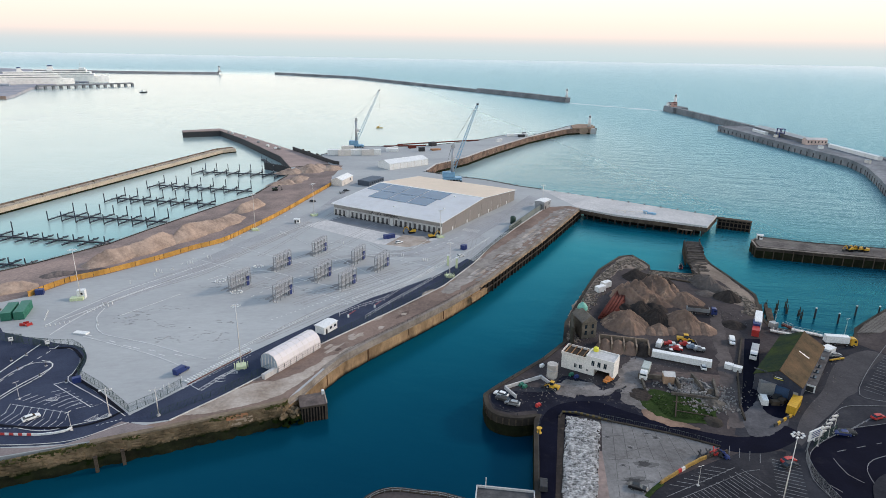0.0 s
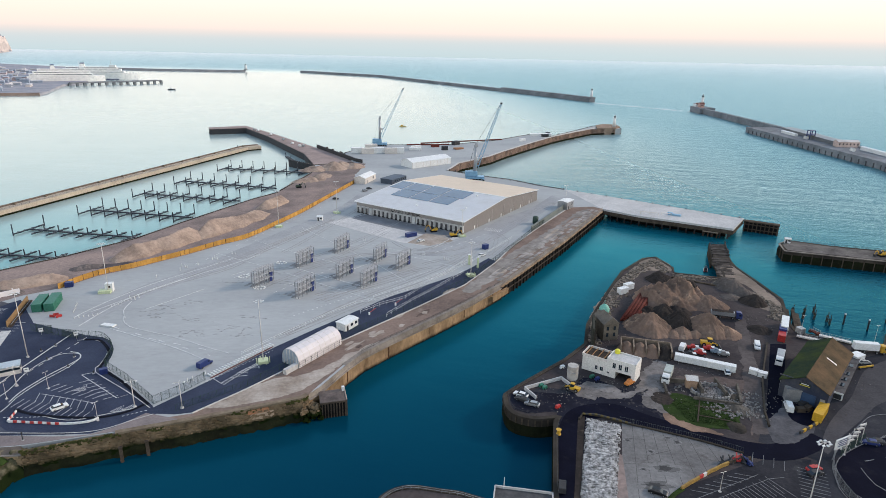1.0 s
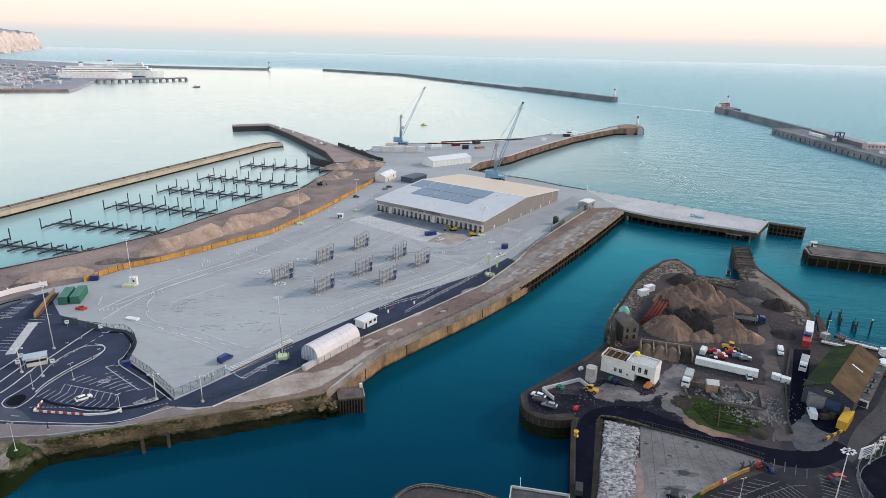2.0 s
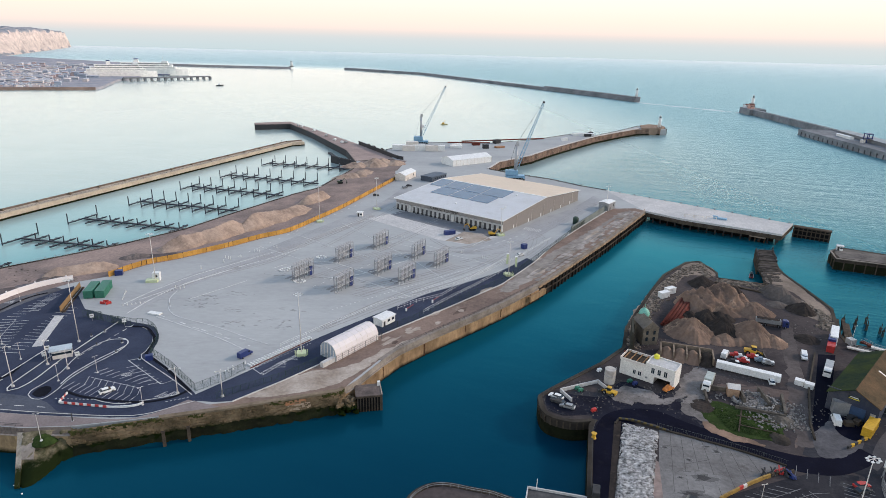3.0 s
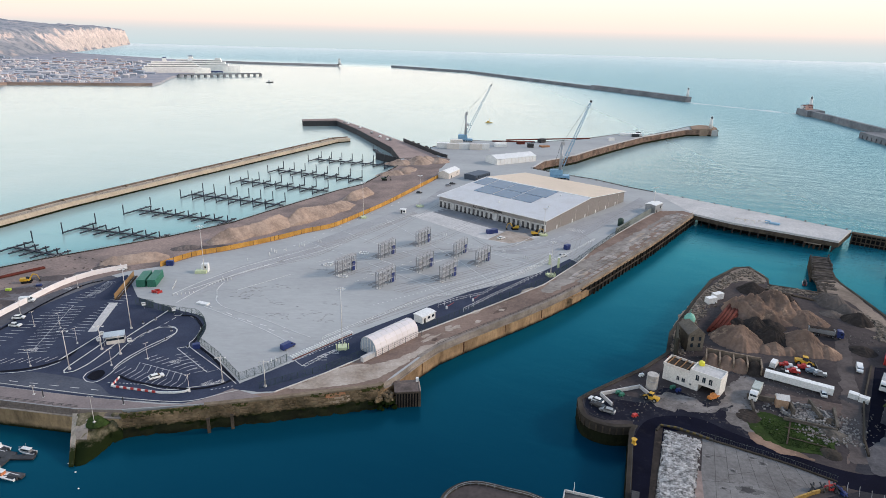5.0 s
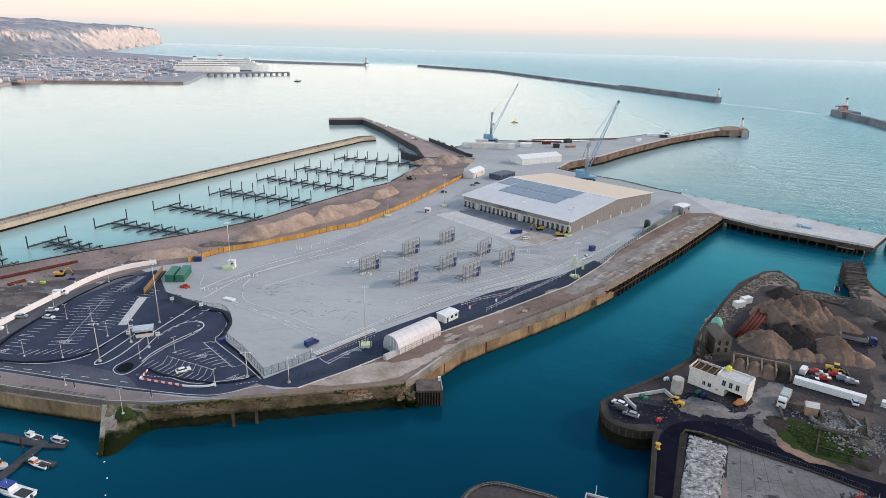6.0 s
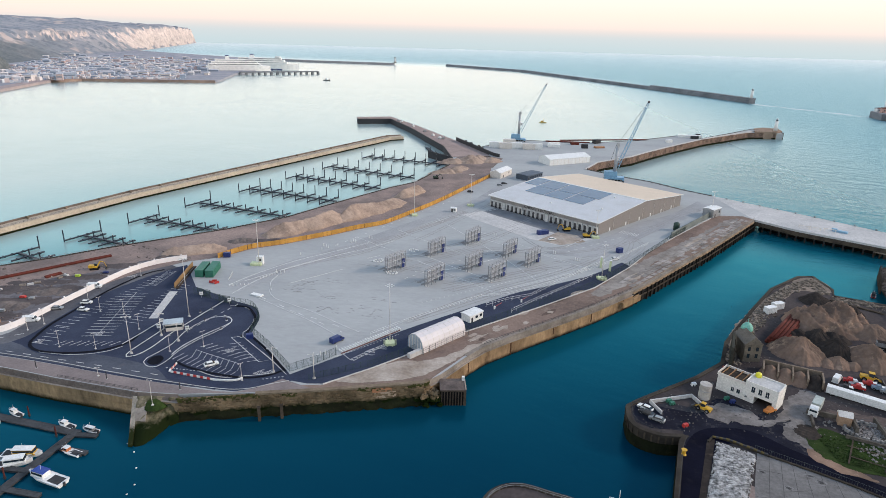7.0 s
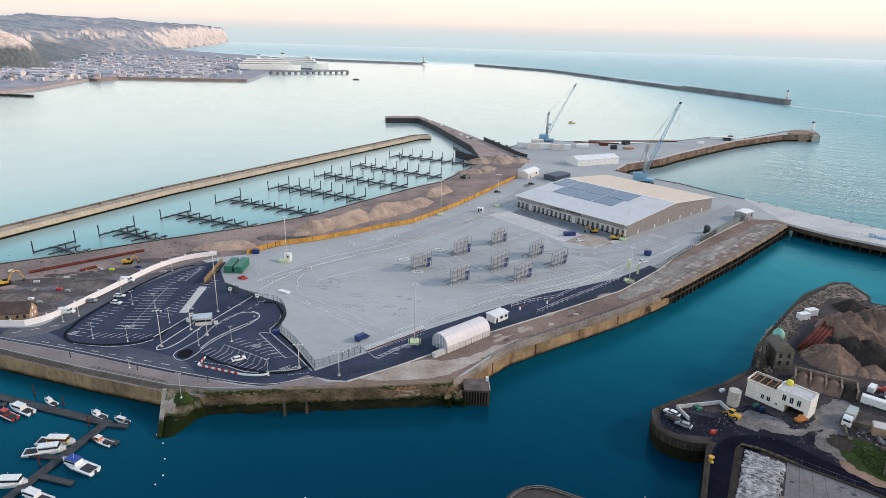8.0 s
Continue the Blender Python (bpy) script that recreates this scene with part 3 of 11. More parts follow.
# the dark under the open wharf is put into this wall's colour
pq = setting("piled_wharf", ribbon(B(), CHANNEL[6:], -0.12, 0.4, -4, QUAY - 0.1), surface("wharf_shadow_stone", (0.045, 0.04, 0.036), (0.022, 0.02, 0.019), 0.9, 0.2, 1.0, 0.4), "wall behind the open timber piling, wharf shade put into its colour", "quay wall")
part("edge_beam", ribbon(B(), CHANNEL[6:], -0.5, 0.9, 5.6, 6.5), surface("wharf_beam", (0.40, 0.28, 0.18), (0.22, 0.155, 0.105), 0.9, 0.3, 1.2, 0.4, stain=(0.10, 0.06, 0.035), amount=0.6), pq, "bleached ochre edge beam")
part("deck_edge", ribbon(B(), CHANNEL[6:], -0.2, 1.2, 6.5, QUAY + 0.12), WEATHERED, pq, "worn concrete deck edge")
quay_face("quay_wall_sea", BACK, QUAY, DARK_STONE, "stone quay wall on the seaward side")
quay_face("pier_wall_near", [BACK[-1]] + POW_NEAR, QUAY, surface("pier_brick", (0.25, 0.165, 0.125), (0.09, 0.064, 0.054), 0.9, 0.16, 0.7, 0.4, stain=(0.46, 0.39, 0.32), amount=0.7), "brown masonry wall of the long pier")
quay_face("pier_wall_far", POW_FAR[:-1], QUAY, DARK_STONE, "dark masonry wall behind the long pier")
quay_face("quay_wall_marina", [POW_FAR[-1]] + MARINA, QUAY, DARK_STONE, "stone revetment along the marina basin")

# concrete berth pier on piles
BERTH = [(93.2, 411.9), (113.7, 396.2), (165.1, 371.7), (181.8, 397.7), (130.1, 434), (75, 470)]
berth = setting("berth_deck", prism(B(), BERTH, QUAY - 1.6, QUAY + 0.02), PALE, "pale concrete berth deck on dark piles", "pier")
bm = B()
for x, y, h in spaced([(95, 413), (114, 399), (164, 374)], 5.0) + spaced([(164, 374), (180, 398)], 5.0):
    tube(bm, (x, y + 1.5, -3), (x, y + 1.5, QUAY - 1.5), 0.5, n=8)
part("pile_bents", bm, DARKSTEEL, berth, "dark steel piles")
# near-black wall added below the deck in place of its shade
part("shade_wall", ribbon(B(), BERTH[:4], 9.0, 9.6, -2, QUAY - 1.6), surface("under_deck_black", (0.013, 0.013, 0.014), None, 0.9), berth, "near-black wall standing in for the shade under the deck")
part("edge_beam", ribbon(B(), BERTH[:4], -0.3, 0.6, QUAY - 1.0, QUAY + 0.3), PALE, berth)
part("timber_fendering", ribbon(B(), BERTH[:4], -0.5, -0.2, QUAY - 3.4, QUAY - 0.9), TIMBER, berth, "dark timber fendering below the deck edge")

# jetty round the marina mouth
JETTY = [(-325, 768), (-286.5, 791.8), (-230.2, 726.9), (-156.7, 635.3), (-102.4, 560.9), (-96, 556), (-137.8, 545.2), (-160.7, 600.5), (-231.6, 709.0), (-279.7, 773), (-318.5, 754.2)]
jetty = setting("jetty_deck", prism(B(), JETTY, 0.5, QUAY - 0.6), surface("jetty_deck_brown", (0.39, 0.30, 0.27), (0.29, 0.225, 0.205), 0.9, 0.06, 0.9, 0.2, stain=(0.4, 0.34, 0.3)), "brown decked harbour jetty with dark sides", "jetty")
part("skirt", ribbon(B(), [JETTY[6], JETTY[7], JETTY[8], JETTY[9], JETTY[10], JETTY[0], JETTY[1]], 0.15, 0.5, -2, QUAY - 1.2), DARKSTEEL, jetty)
part("sea_wall", ribbon(B(), JETTY[3:6], -0.2, 0.7, -2, QUAY + 3.0), DARKSTEEL, jetty, "dark sheet-pile sea wall")

# marina breakwater
MW = [(-345, 130), (-326.2, 231), (-309.7, 343.1), (-283.5, 448), (-233, 645), (-222, 655)]
mw = setting("marina_breakwater", ribbon(B(), MW, 0.0, 7.5, -3, 4.2), surface("breakwater_concrete", (0.52, 0.43, 0.33), (0.4, 0.33, 0.26), 0.9, 0.1, 1.0, 0.15, stain=(0.2, 0.17, 0.13)), "long pale concrete marina breakwater with a dark parapet", "breakwater")
part("weed_band", ribbon(B(), MW, -0.15, 0.4, -3, 1.2), WEED, mw)
part("parapet", ribbon(B(), MW, 6.9, 7.6, 4.2, 5.3), surface("parapet_brown", (0.20, 0.155, 0.13), (0.13, 0.105, 0.09), 0.9, 0.2, 1.0, 0.3), mw, "brown sea-side parapet")
for px_, py_, ph_ in spaced(offsets(MW, 6.0)[:5], 24):
    box("buttress", (px_, py_, 4.9), (0.8, 2.2, 1.4), COPING, mw, rz=ph_, taper=0.8)

# the near yard
YARD_EDGE = [(24.9, 129.1), (28.8, 159.2), (30.3, 162.3), (22.4, 160.8), (16, 163.8), (14.5, 171), (16.7, 176), (37, 197.8), (46.7, 210.9), (50.5, 228.1), (66.8, 265.6), (79.1, 292), (95.1, 313), (102, 316), (106.1, 300), (104.6, 292), (127.5, 286.7), (131, 300), (139.3, 304.5), (141.1, 287.4), (143, 262), (139.5, 252.3), (133.8, 235.5), (133, 227.3), (140, 225), (148.9, 218.8), (160.5, 216.8), (168, 227.7), (192.7, 246.6), (330, 345)]
ROUND = YARD_EDGE[2:8]
YARD_EDGE = YARD_EDGE[:2] + smooth_line(ROUND, 1.6) + YARD_EDGE[8:]
setting("yard_ground", prism(B(), [(20, 40)] + YARD_EDGE + [(420, 345), (420, 40)], -4, YARD), YARD_DIRT, "dark trodden dirt and tarmac of the near dock yard", "ground")
quay_face("quay_wall_yard", list(reversed([(20, 60)] + YARD_EDGE)), YARD, DARK_STONE, "dark old stone quay wall of the near yard", 4.6)

# far harbour arms
BW = [(-620, 2315), (-305.9, 2122), (75.4, 1594.9), (191.3, 1434), (252.6, 1339.6)]
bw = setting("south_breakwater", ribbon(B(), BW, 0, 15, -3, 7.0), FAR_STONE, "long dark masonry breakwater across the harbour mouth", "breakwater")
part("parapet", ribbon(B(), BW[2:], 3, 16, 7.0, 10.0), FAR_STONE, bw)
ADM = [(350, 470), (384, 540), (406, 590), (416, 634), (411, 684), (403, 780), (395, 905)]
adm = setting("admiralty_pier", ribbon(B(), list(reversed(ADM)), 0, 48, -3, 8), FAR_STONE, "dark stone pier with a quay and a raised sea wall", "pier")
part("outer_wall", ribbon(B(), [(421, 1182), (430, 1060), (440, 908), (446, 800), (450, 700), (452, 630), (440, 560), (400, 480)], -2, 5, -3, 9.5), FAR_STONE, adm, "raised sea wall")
EA = [(-1359, 2240), (-1120, 2215), (-802, 2251)]
# the farthest arm has more haze in its stone colour
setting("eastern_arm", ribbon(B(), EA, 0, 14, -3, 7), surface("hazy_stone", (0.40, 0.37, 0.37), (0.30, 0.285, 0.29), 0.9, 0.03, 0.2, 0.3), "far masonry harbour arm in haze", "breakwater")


# ---- surfaces laid on the western quay ----
def sheet(name, pts, level, material, label, category="", parent=None, depth=0.3):
    bm = prism(B(), list(pts), level - depth, level)
    return part(name, bm, material, parent, label) if parent else setting(name, bm, material, label, category)


LANE_SOUTH = [(-88.1, 151.0), (-78.9, 154.4), (-68.0, 168.2), (-57.2, 183.8), (-44.7, 203.3), (-20.4, 235.0), (0.7, 263.9), (16.4, 296.7), (26.4, 323.9), (42.4, 357.4), (71.4, 413.9)]
sheet("dirt_strip", LANE_SOUTH[:1] + [(x + 0.4, y + 0.4) for x, y in FRONT[6:]] + [(x - 0.8, y + 0.4) for x, y in CHANNEL] + [(88, 418)] + LANE_SOUTH[:0:-1],
      QUAY + 0.04, STRIP_DIRT, "brown bare dirt strip between the fence and the quay edge", "ground")
def ragged(pts, amp=1.2, seed=0, step=0.9):
    """A closed outline worn ragged at two scales."""
    out = []
    pts = list(pts[:-1]) if pts[0] == pts[-1] else list(pts)
    for x, y in smooth_line(pts + [pts[0]], step)[:-1]:
        v = Vector((x * 0.23 + seed, y * 0.23, seed))
        w = Vector((x * 0.9, y * 0.9, seed))
        out.append((x + amp * (noise.noise(v) + 0.5 * noise.noise(w)), y + amp * (noise.noise(v + Vector((9, 4, 1))) + 0.5 * noise.noise(w + Vector((3, 8, 2))))))
    return out


sheet("chalk_patch", ragged([(-77.0, 157.0), (-70.0, 166.2), (-62.6, 174.6), (-53.2, 178.7), (-46.8, 184.4), (-37.8, 197.4), (-30.1, 205.0), (-36.8, 193.2), (-44.1, 179.6), (-51.0, 169.0), (-58.5, 163.5), (-68.1, 158.9)], 1.2, 1), QUAY + 0.047, CHALK, "pale chalky patch of bare ground", "ground")
OLD_SLAB = surface("old_quay_concrete", (0.36, 0.325, 0.295), (0.20, 0.175, 0.155), 0.9, 0.1, 0.9, 0.3, stain=(0.15, 0.12, 0.10), amount=0.7)
sheet("old_slab", ragged([(-0.8, 255.4), (4.2, 255.5), (14.6, 272.0), (24.0, 290.4), (38.2, 316.4), (52.1, 343.4), (71.7, 383.9), (82.3, 403.6), (76.3, 404.9), (57.3, 369.3), (40.1, 338.4), (22.1, 306.8), (9.0, 281.8)], 1.4, 3), QUAY + 0.08, OLD_SLAB, "old cracked concrete quay slabs", "ground")
for k, (pts_, m_, lab_) in enumerate((([(30, 309), (36, 322), (40, 321), (34, 308)], WEATHERED, "dark broken slab on the old quay"), ([(45, 340), (54, 358), (58, 355), (50, 339)], CHALK, "pale repaired slab on the old quay"), ([(59, 366), (70, 388), (74, 386), (63, 365)], STRIP_DIRT, "brown dirt filling a broken slab"), ([(14, 280), (20, 291), (23, 289), (17, 278)], CHALK, "pale repaired slab on the old quay"), ([(26, 303), (30, 311), (33, 309), (29, 301)], STRIP_DIRT, "brown dirt filling a broken slab"))):
    sheet("slab_repair", ragged(pts_, 0.7, 60 + k, 0.7), QUAY + 0.092 + 0.003 * k, m_, lab_, "ground")
rnd = random.Random(77)
ST_A, ST_B = (-40.1, 197.4), (32.9, 317.5)
DAMP = surface("damp_dirt", (0.15, 0.108, 0.09), (0.10, 0.075, 0.065), 0.95, 0.2, 1.2, 0.3)
for k in range(26):
    t, o = rnd.random(), rnd.uniform(-3.4, 4.0)
    dx, dy = ST_B[0] - ST_A[0], ST_B[1] - ST_A[1]
    d = math.hypot(dx, dy)
    cx, cy = ST_A[0] + dx * t - dy / d * o, ST_A[1] + dy * t + dx / d * o
    l, w = rnd.uniform(1.5, 6), rnd.uniform(0.6, 1.8)
    ring = []
    for i in range(10):
        q = i * math.tau / 10
        u, v = math.cos(q) * l * rnd.uniform(0.6, 1.1), math.sin(q) * w * rnd.uniform(0.6, 1.1)
        ring.append((cx + (u * dx - v * dy) / d, cy + (u * dy + v * dx) / d))
    sheet("chalk_patch" if k % 3 else "damp_patch", ragged(ring, 0.5, k, 0.6), QUAY + 0.050 + 0.0011 * k, CHALK if k % 3 else DAMP, "pale trodden chalk on the dirt strip" if k % 3 else "damp dark hollow in the dirt strip", "ground")
sheet("lane", smooth_line([(-92.6, 153.7), (-79.2, 155.0), (-68.3, 168.9), (-57.5, 184.5), (-44.9, 204.2), (-20.6, 236.1), (0.6, 265.3), (16.4, 298.3)], 4) + smooth_line([(12.5, 302.5), (-2.5, 278.4), (-23.1, 256.0), (-31.7, 247.4), (-41.4, 234.1), (-46.9, 226.6), (-68.0, 196.4), (-82.1, 171.9), (-86.9, 164.3), (-93.2, 154.6)], 4),
      QUAY + 0.057, ASPHALT, "dark new asphalt access lane", "road")
CARPARK = smooth_line([(-212.7, 143.6), (-202.0, 148.1), (-199.3, 157.7), (-200.0, 174.1), (-200.8, 192.8), (-196.4, 211.7), (-185.0, 230.5)], 4) + [(-165.1, 209.5), (-139.3, 201.2)] + smooth_line([(-136.9, 200.9), (-129.8, 198.8), (-123.5, 191.5), (-120.2, 182.1), (-118.3, 176.4)], 2) + [(-92.5, 157.6), (-89.4, 153.4), (-94.8, 148.6)] + smooth_line([(-102.9, 142.8), (-124.6, 140.4), (-146.0, 139.6), (-176.3, 139.2), (-205.1, 137.6)], 5) + [(-220.3, 136.9), (-223.8, 139.4)]
sheet("car_park_ground", CARPARK, QUAY + 0.05, ASPHALT, "dark asphalt car park and access roads with white markings", "road")
sheet("promenade", smooth_line([(-221.2, 137.5), (-204.7, 137.3), (-176.0, 138.9), (-145.7, 139.4), (-124.4, 140.2), (-102.7, 142.5), (-92.6, 153.7)], 5) + [(x, y + 0.4) for x, y in FRONT[6:5:-1] + PAVED[5:0:-1]] + [(-260, 136)],
      QUAY + 0.07, PROMENADE, "pinkish-grey paved harbour promenade", "pavement")
sheet("bund_ground", [(x + 0.8, y) for x, y in MARINA[1:13]] + [(-222.5, 138.4), (-216.5, 146.6), (-205.6, 151.2), (-202.2, 160.3), (-203.1, 177.1), (-204.1, 196.3), (-199.3, 215.2), (-187.9, 234.4), (-177.5, 243.8)] + [(-169.5, 259.8), (-158.3, 271.5), (-141.5, 293.5), (-132.0, 308.8), (-120.9, 323.2), (-112.6, 350.3), (-103.9, 384.2), (-87.5, 468.0)] + [(-100, 545)],
      QUAY + 0.06, BUND_DIRT, "brown muddy works ground beside the marina", "ground")
sheet("bund_ground", [(-104, 557), (-133, 541), (-100, 500), (-92.5, 507.5), (-91.9, 552.5)], QUAY + 0.05, BUND_DIRT, "brown bare ground behind the jetty", "ground")
sheet("dock_slab", [(-84.2, 359.2), (-65.8, 379.7), (-2.5, 335.9), (-22.2, 319.7), (-36.5, 325.1)], QUAY + 0.05, PALE, "pale fresh concrete slab before the loading doors", "ground")
sheet("dock_slab", [(-31.8, 323.9), (-23.0, 342.6), (-11.9, 340.6), (-6.7, 330.0), (-19.3, 319.9)], QUAY + 0.08, CHALK, "pale dusty works ground by the loading doors", "ground")
sheet("dock_pad", [(-66.1, 381.6), (-2.3, 344.2), (-9.1, 332.6), (-26.9, 341.9), (-60.8, 363.0), (-72.4, 370.9)], QUAY + 0.062, surface("dock_pad_grey", (0.235, 0.24, 0.25), (0.165, 0.168, 0.18), 0.85, 0.08, 0.8, 0.08, stain=(0.36, 0.36, 0.36), amount=0.5, grain=0.5), "darker grey concrete pad before the loading doors", "ground")
sheet("road_band", smooth_line([(-144.6, 209.4), (-140.1, 225.0), (-133.5, 244.5), (-116.5, 272.9), (-108.5, 301.0), (-99.1, 333.5), (-84.1, 370.5), (-74.7, 405.3), (-69.9, 456.7)], 5) + smooth_line([(-75.8, 454.0), (-83.7, 401.4), (-94.8, 368.8), (-107.0, 336.5), (-117.8, 308.1), (-130.1, 275.0), (-142.9, 250.7), (-149.2, 230.4), (-149.9, 215.5)], 5), QUAY + 0.04, surface("tyre_dark_concrete", (0.385, 0.388, 0.388), (0.315, 0.318, 0.32), 0.85, 0.05, 0.9, 0.06, stain=(0.24, 0.24, 0.24), amount=0.5, grain=0.4), "darker worn truck lane across the apron", "road")
sheet("road_band", smooth_line([(-25.8, 303.9), (-13.4, 319.3), (3.3, 341.4), (21.8, 377.7), (42.7, 405.9), (63.5, 448.6)], 5) + smooth_line([(69.1, 435.6), (44.4, 384.6), (24.3, 350.0), (6.9, 313.4), (-12.2, 304.0), (-25.8, 303.9)], 5), QUAY + 0.045, bpy.data.materials["tyre_dark_concrete"], "darker worn truck lane beside the shed", "road")


def lines(name, runs, w, material, label, level=QUAY + 0.1):
    """Painted lines: each run is a polyline."""
    bm = B()
    for r in runs:
        ribbon(bm, r, -w / 2, w / 2, level - 0.06, level)
    return setting(name, bm, material, label, "road marking")


def dashes(a, b, on, off):
    x, y, h, d = between(a, b)
    u = ((b[0] - a[0]) / d, (b[1] - a[1]) / d)
    out, s = [], 0.0
    while s < d:
        e = min(s + on, d)
        out.append([(a[0] + u[0] * s, a[1] + u[1] * s), (a[0] + u[0] * e, a[1] + u[1] * e)])
        s += on + off
    return out


def bays(a, b, left, right, pitch=2.5):
    """Parking-bay lines across a spine from a to b, reaching left and right of it by metres."""
    x, y, h, d = between(a, b)
    u = ((b[0] - a[0]) / d, (b[1] - a[1]) / d)
    out = []
    for k in range(int(d / pitch) + 1):
        p = (a[0] + u[0] * k * pitch, a[1] + u[1] * k * pitch)
        out.append([(p[0] - u[1] * left, p[1] + u[0] * left), (p[0] + u[1] * right, p[1] - u[0] * right)])
    return out


def bays_along(a, b, along, pitch=2.5):
    """Bay lines from points on a-b, each reaching by the vector along."""
    x, y, h, d = between(a, b)
    return [[(p[0], p[1]), (p[0] + along[0], p[1] + along[1])] for p in
            [(a[0] + (b[0] - a[0]) * k * pitch / d, a[1] + (b[1] - a[1]) * k * pitch / d) for k in range(int(d / pitch) + 1)]]


lines("apron_marking", [smooth_line(r, 3) for r in (
    [(-146.5, 208.0), (-144.4, 224.8), (-138.8, 243.2), (-125.4, 264.8), (-113.9, 281.6), (-105.4, 297.0)], [(-149.4, 221.3), (-138.4, 242.5), (-125.4, 264.8)], [(-153.0, 215.7), (-149.2, 230.4), (-140.4, 251.7), (-128.2, 271.0), (-117.0, 289.2)],
    [(-133.6, 207.2), (-119.7, 201.5), (-101.9, 193.8), (-88.9, 186.6), (-85.9, 184.8)], [(-135.1, 219.9), (-133.0, 215.2), (-127.5, 209.6), (-118.4, 206.2), (-106.1, 202.1), (-90.5, 195.0), (-82.0, 191.6)], [(-129.2, 225.7), (-123.0, 235.4), (-114.4, 248.9)],
    [(-139.0, 232.9), (-137.5, 223.9), (-132.9, 216.6)], [(-106.6, 263.6), (-88.5, 279.6), (-61.7, 266.6), (-43.5, 257.1)], [(-68.5, 319.5), (-47.7, 309.3), (-25.9, 300.2), (-5.7, 288.8)],
    [(-81.2, 257.3), (-64.6, 267.0), (-47.0, 289.1)], [(-86.6, 351.5), (-75.6, 365.6), (-64.1, 380.4)], [(-16.2, 318.2), (-2.9, 344.3), (12.2, 373.7)])], 0.35, LINE, "faded white guide lines on the apron")
lines("apron_marking", dashes((-133.1, 208.6), (-87.9, 189.4), 3, 9) + dashes((-115.2, 200.4), (-86.9, 192.3), 3, 8) + dashes((-132.0, 279.1), (-95.1, 399.7), 2, 6), 0.4, LINE, "short white lane dashes on the apron")
lines("apron_marking", dashes((-68.0, 224.5), (-14.6, 283.6), 0.6, 1.6), 0.6, LINE, "row of white studs along the apron edge")
lines("apron_marking", dashes((-15.4, 309.0), (12.3, 345.1), 3, 3) + bays((12.2, 356.0), (21.3, 352.0), 3, 3, 1.2), 0.3, LINE, "white hatching beside the shed")
lines("apron_marking", [[(-119.6, 322.4), (-94.4, 304.9), (-64.5, 288.2)], [(-126.7, 295.8), (-99.7, 280.6)], [(-84.3, 271.4), (-38.7, 243.1)], [(-96.3, 346.5), (-46.9, 292.0), (-24.4, 263.5)], [(-87.6, 239.6), (-74.1, 203.2)], [(-68.5, 329.5), (-18.7, 300.7)], [(-94.8, 337.2), (-90.7, 347.8)], [(-109.0, 266.2), (-104.3, 272.9)]]
      + dashes((-83.1, 247.2), (-53.8, 297.6), 2, 3) + dashes((-59.7, 287.5), (-48.9, 298.7), 2, 3), 0.24, LINE, "thin faded white grid lines between the gantries", QUAY + 0.104)
lines("kerb_line", [smooth_line(r, 2) for r in (
    [(-206.2, 138.5), (-177.6, 140.4), (-147.0, 140.8), (-126.3, 141.3), (-103.8, 143.5), (-93.8, 150.4), (-90.1, 153.2)],
    [(-140.0, 196.7), (-134.3, 197.7), (-128.2, 194.2), (-123.7, 187.7), (-121.8, 180.0), (-120.7, 175.5), (-104.4, 164.8), (-92.7, 156.3)],
    [(-122.1, 150.1), (-115.6, 148.6), (-110.4, 148.7), (-104.8, 151.5), (-98.5, 154.9), (-93.9, 158.6)])], 0.26, PALE, "pale kerbs round the islands of the car park", QUAY + 0.2)
setting("worn_road", ribbon(B(), smooth_line([(-208.7, 141.6), (-200.5, 145.6), (-197.1, 152.1), (-198.7, 165.5), (-200.3, 180.9), (-199.3, 197.0), (-195.6, 214.9), (-191.0, 228.0)], 3), -4.2, 4.0, QUAY - 0.2, QUAY + 0.056),
      surface("dusty_tarmac", (0.155, 0.155, 0.168), (0.070, 0.070, 0.080), 0.9, 0.06, 1.5, 0.15, stain=(0.17, 0.15, 0.14), amount=0.5), "dusty worn grey road beside the boundary wall", "road")
lines("kerb_line", [smooth_line([(-188.5, 149.9), (-192.2, 160.4), (-194.2, 174.6), (-196.4, 194.5), (-195.0, 214.5), (-190.6, 221.8)], 2), smooth_line([(-188.5, 149.9), (-185.8, 146.7), (-180.1, 144.7), (-171.1, 145.9), (-163.5, 149.2), (-158.5, 153.3), (-155.6, 159.9), (-157.0, 165.7)], 2)], 1.0, surface("dark_kerb", (0.016, 0.017, 0.024), (0.010, 0.011, 0.016), 0.9), "dark planted kerb round the teardrop car park", QUAY + 0.22)
lines("kerb_line", [smooth_line([(-156.8, 157.1), (-156.5, 166.0), (-156.3, 177.5)], 2), smooth_line([(-150.8, 154.6), (-150.9, 161.6), (-151.1, 169.9), (-151.5, 174.1)], 2), smooth_line([(-150.8, 154.6), (-150.2, 151.5), (-149.0, 150.1), (-146.9, 151.8), (-145.7, 157.7), (-146.3, 169.2), (-145.9, 179.5), (-145.6, 188.8), (-145.0, 200.5)], 2), smooth_line([(-135.8, 156.0), (-136.3, 162.1), (-134.6, 171.4), (-131.8, 180.0), (-131.1, 184.1), (-132.2, 186.2), (-134.2, 187.7), (-137.0, 188.1)], 2)], 0.36, LINE, "white kerbs of the booth lanes", QUAY + 0.24)
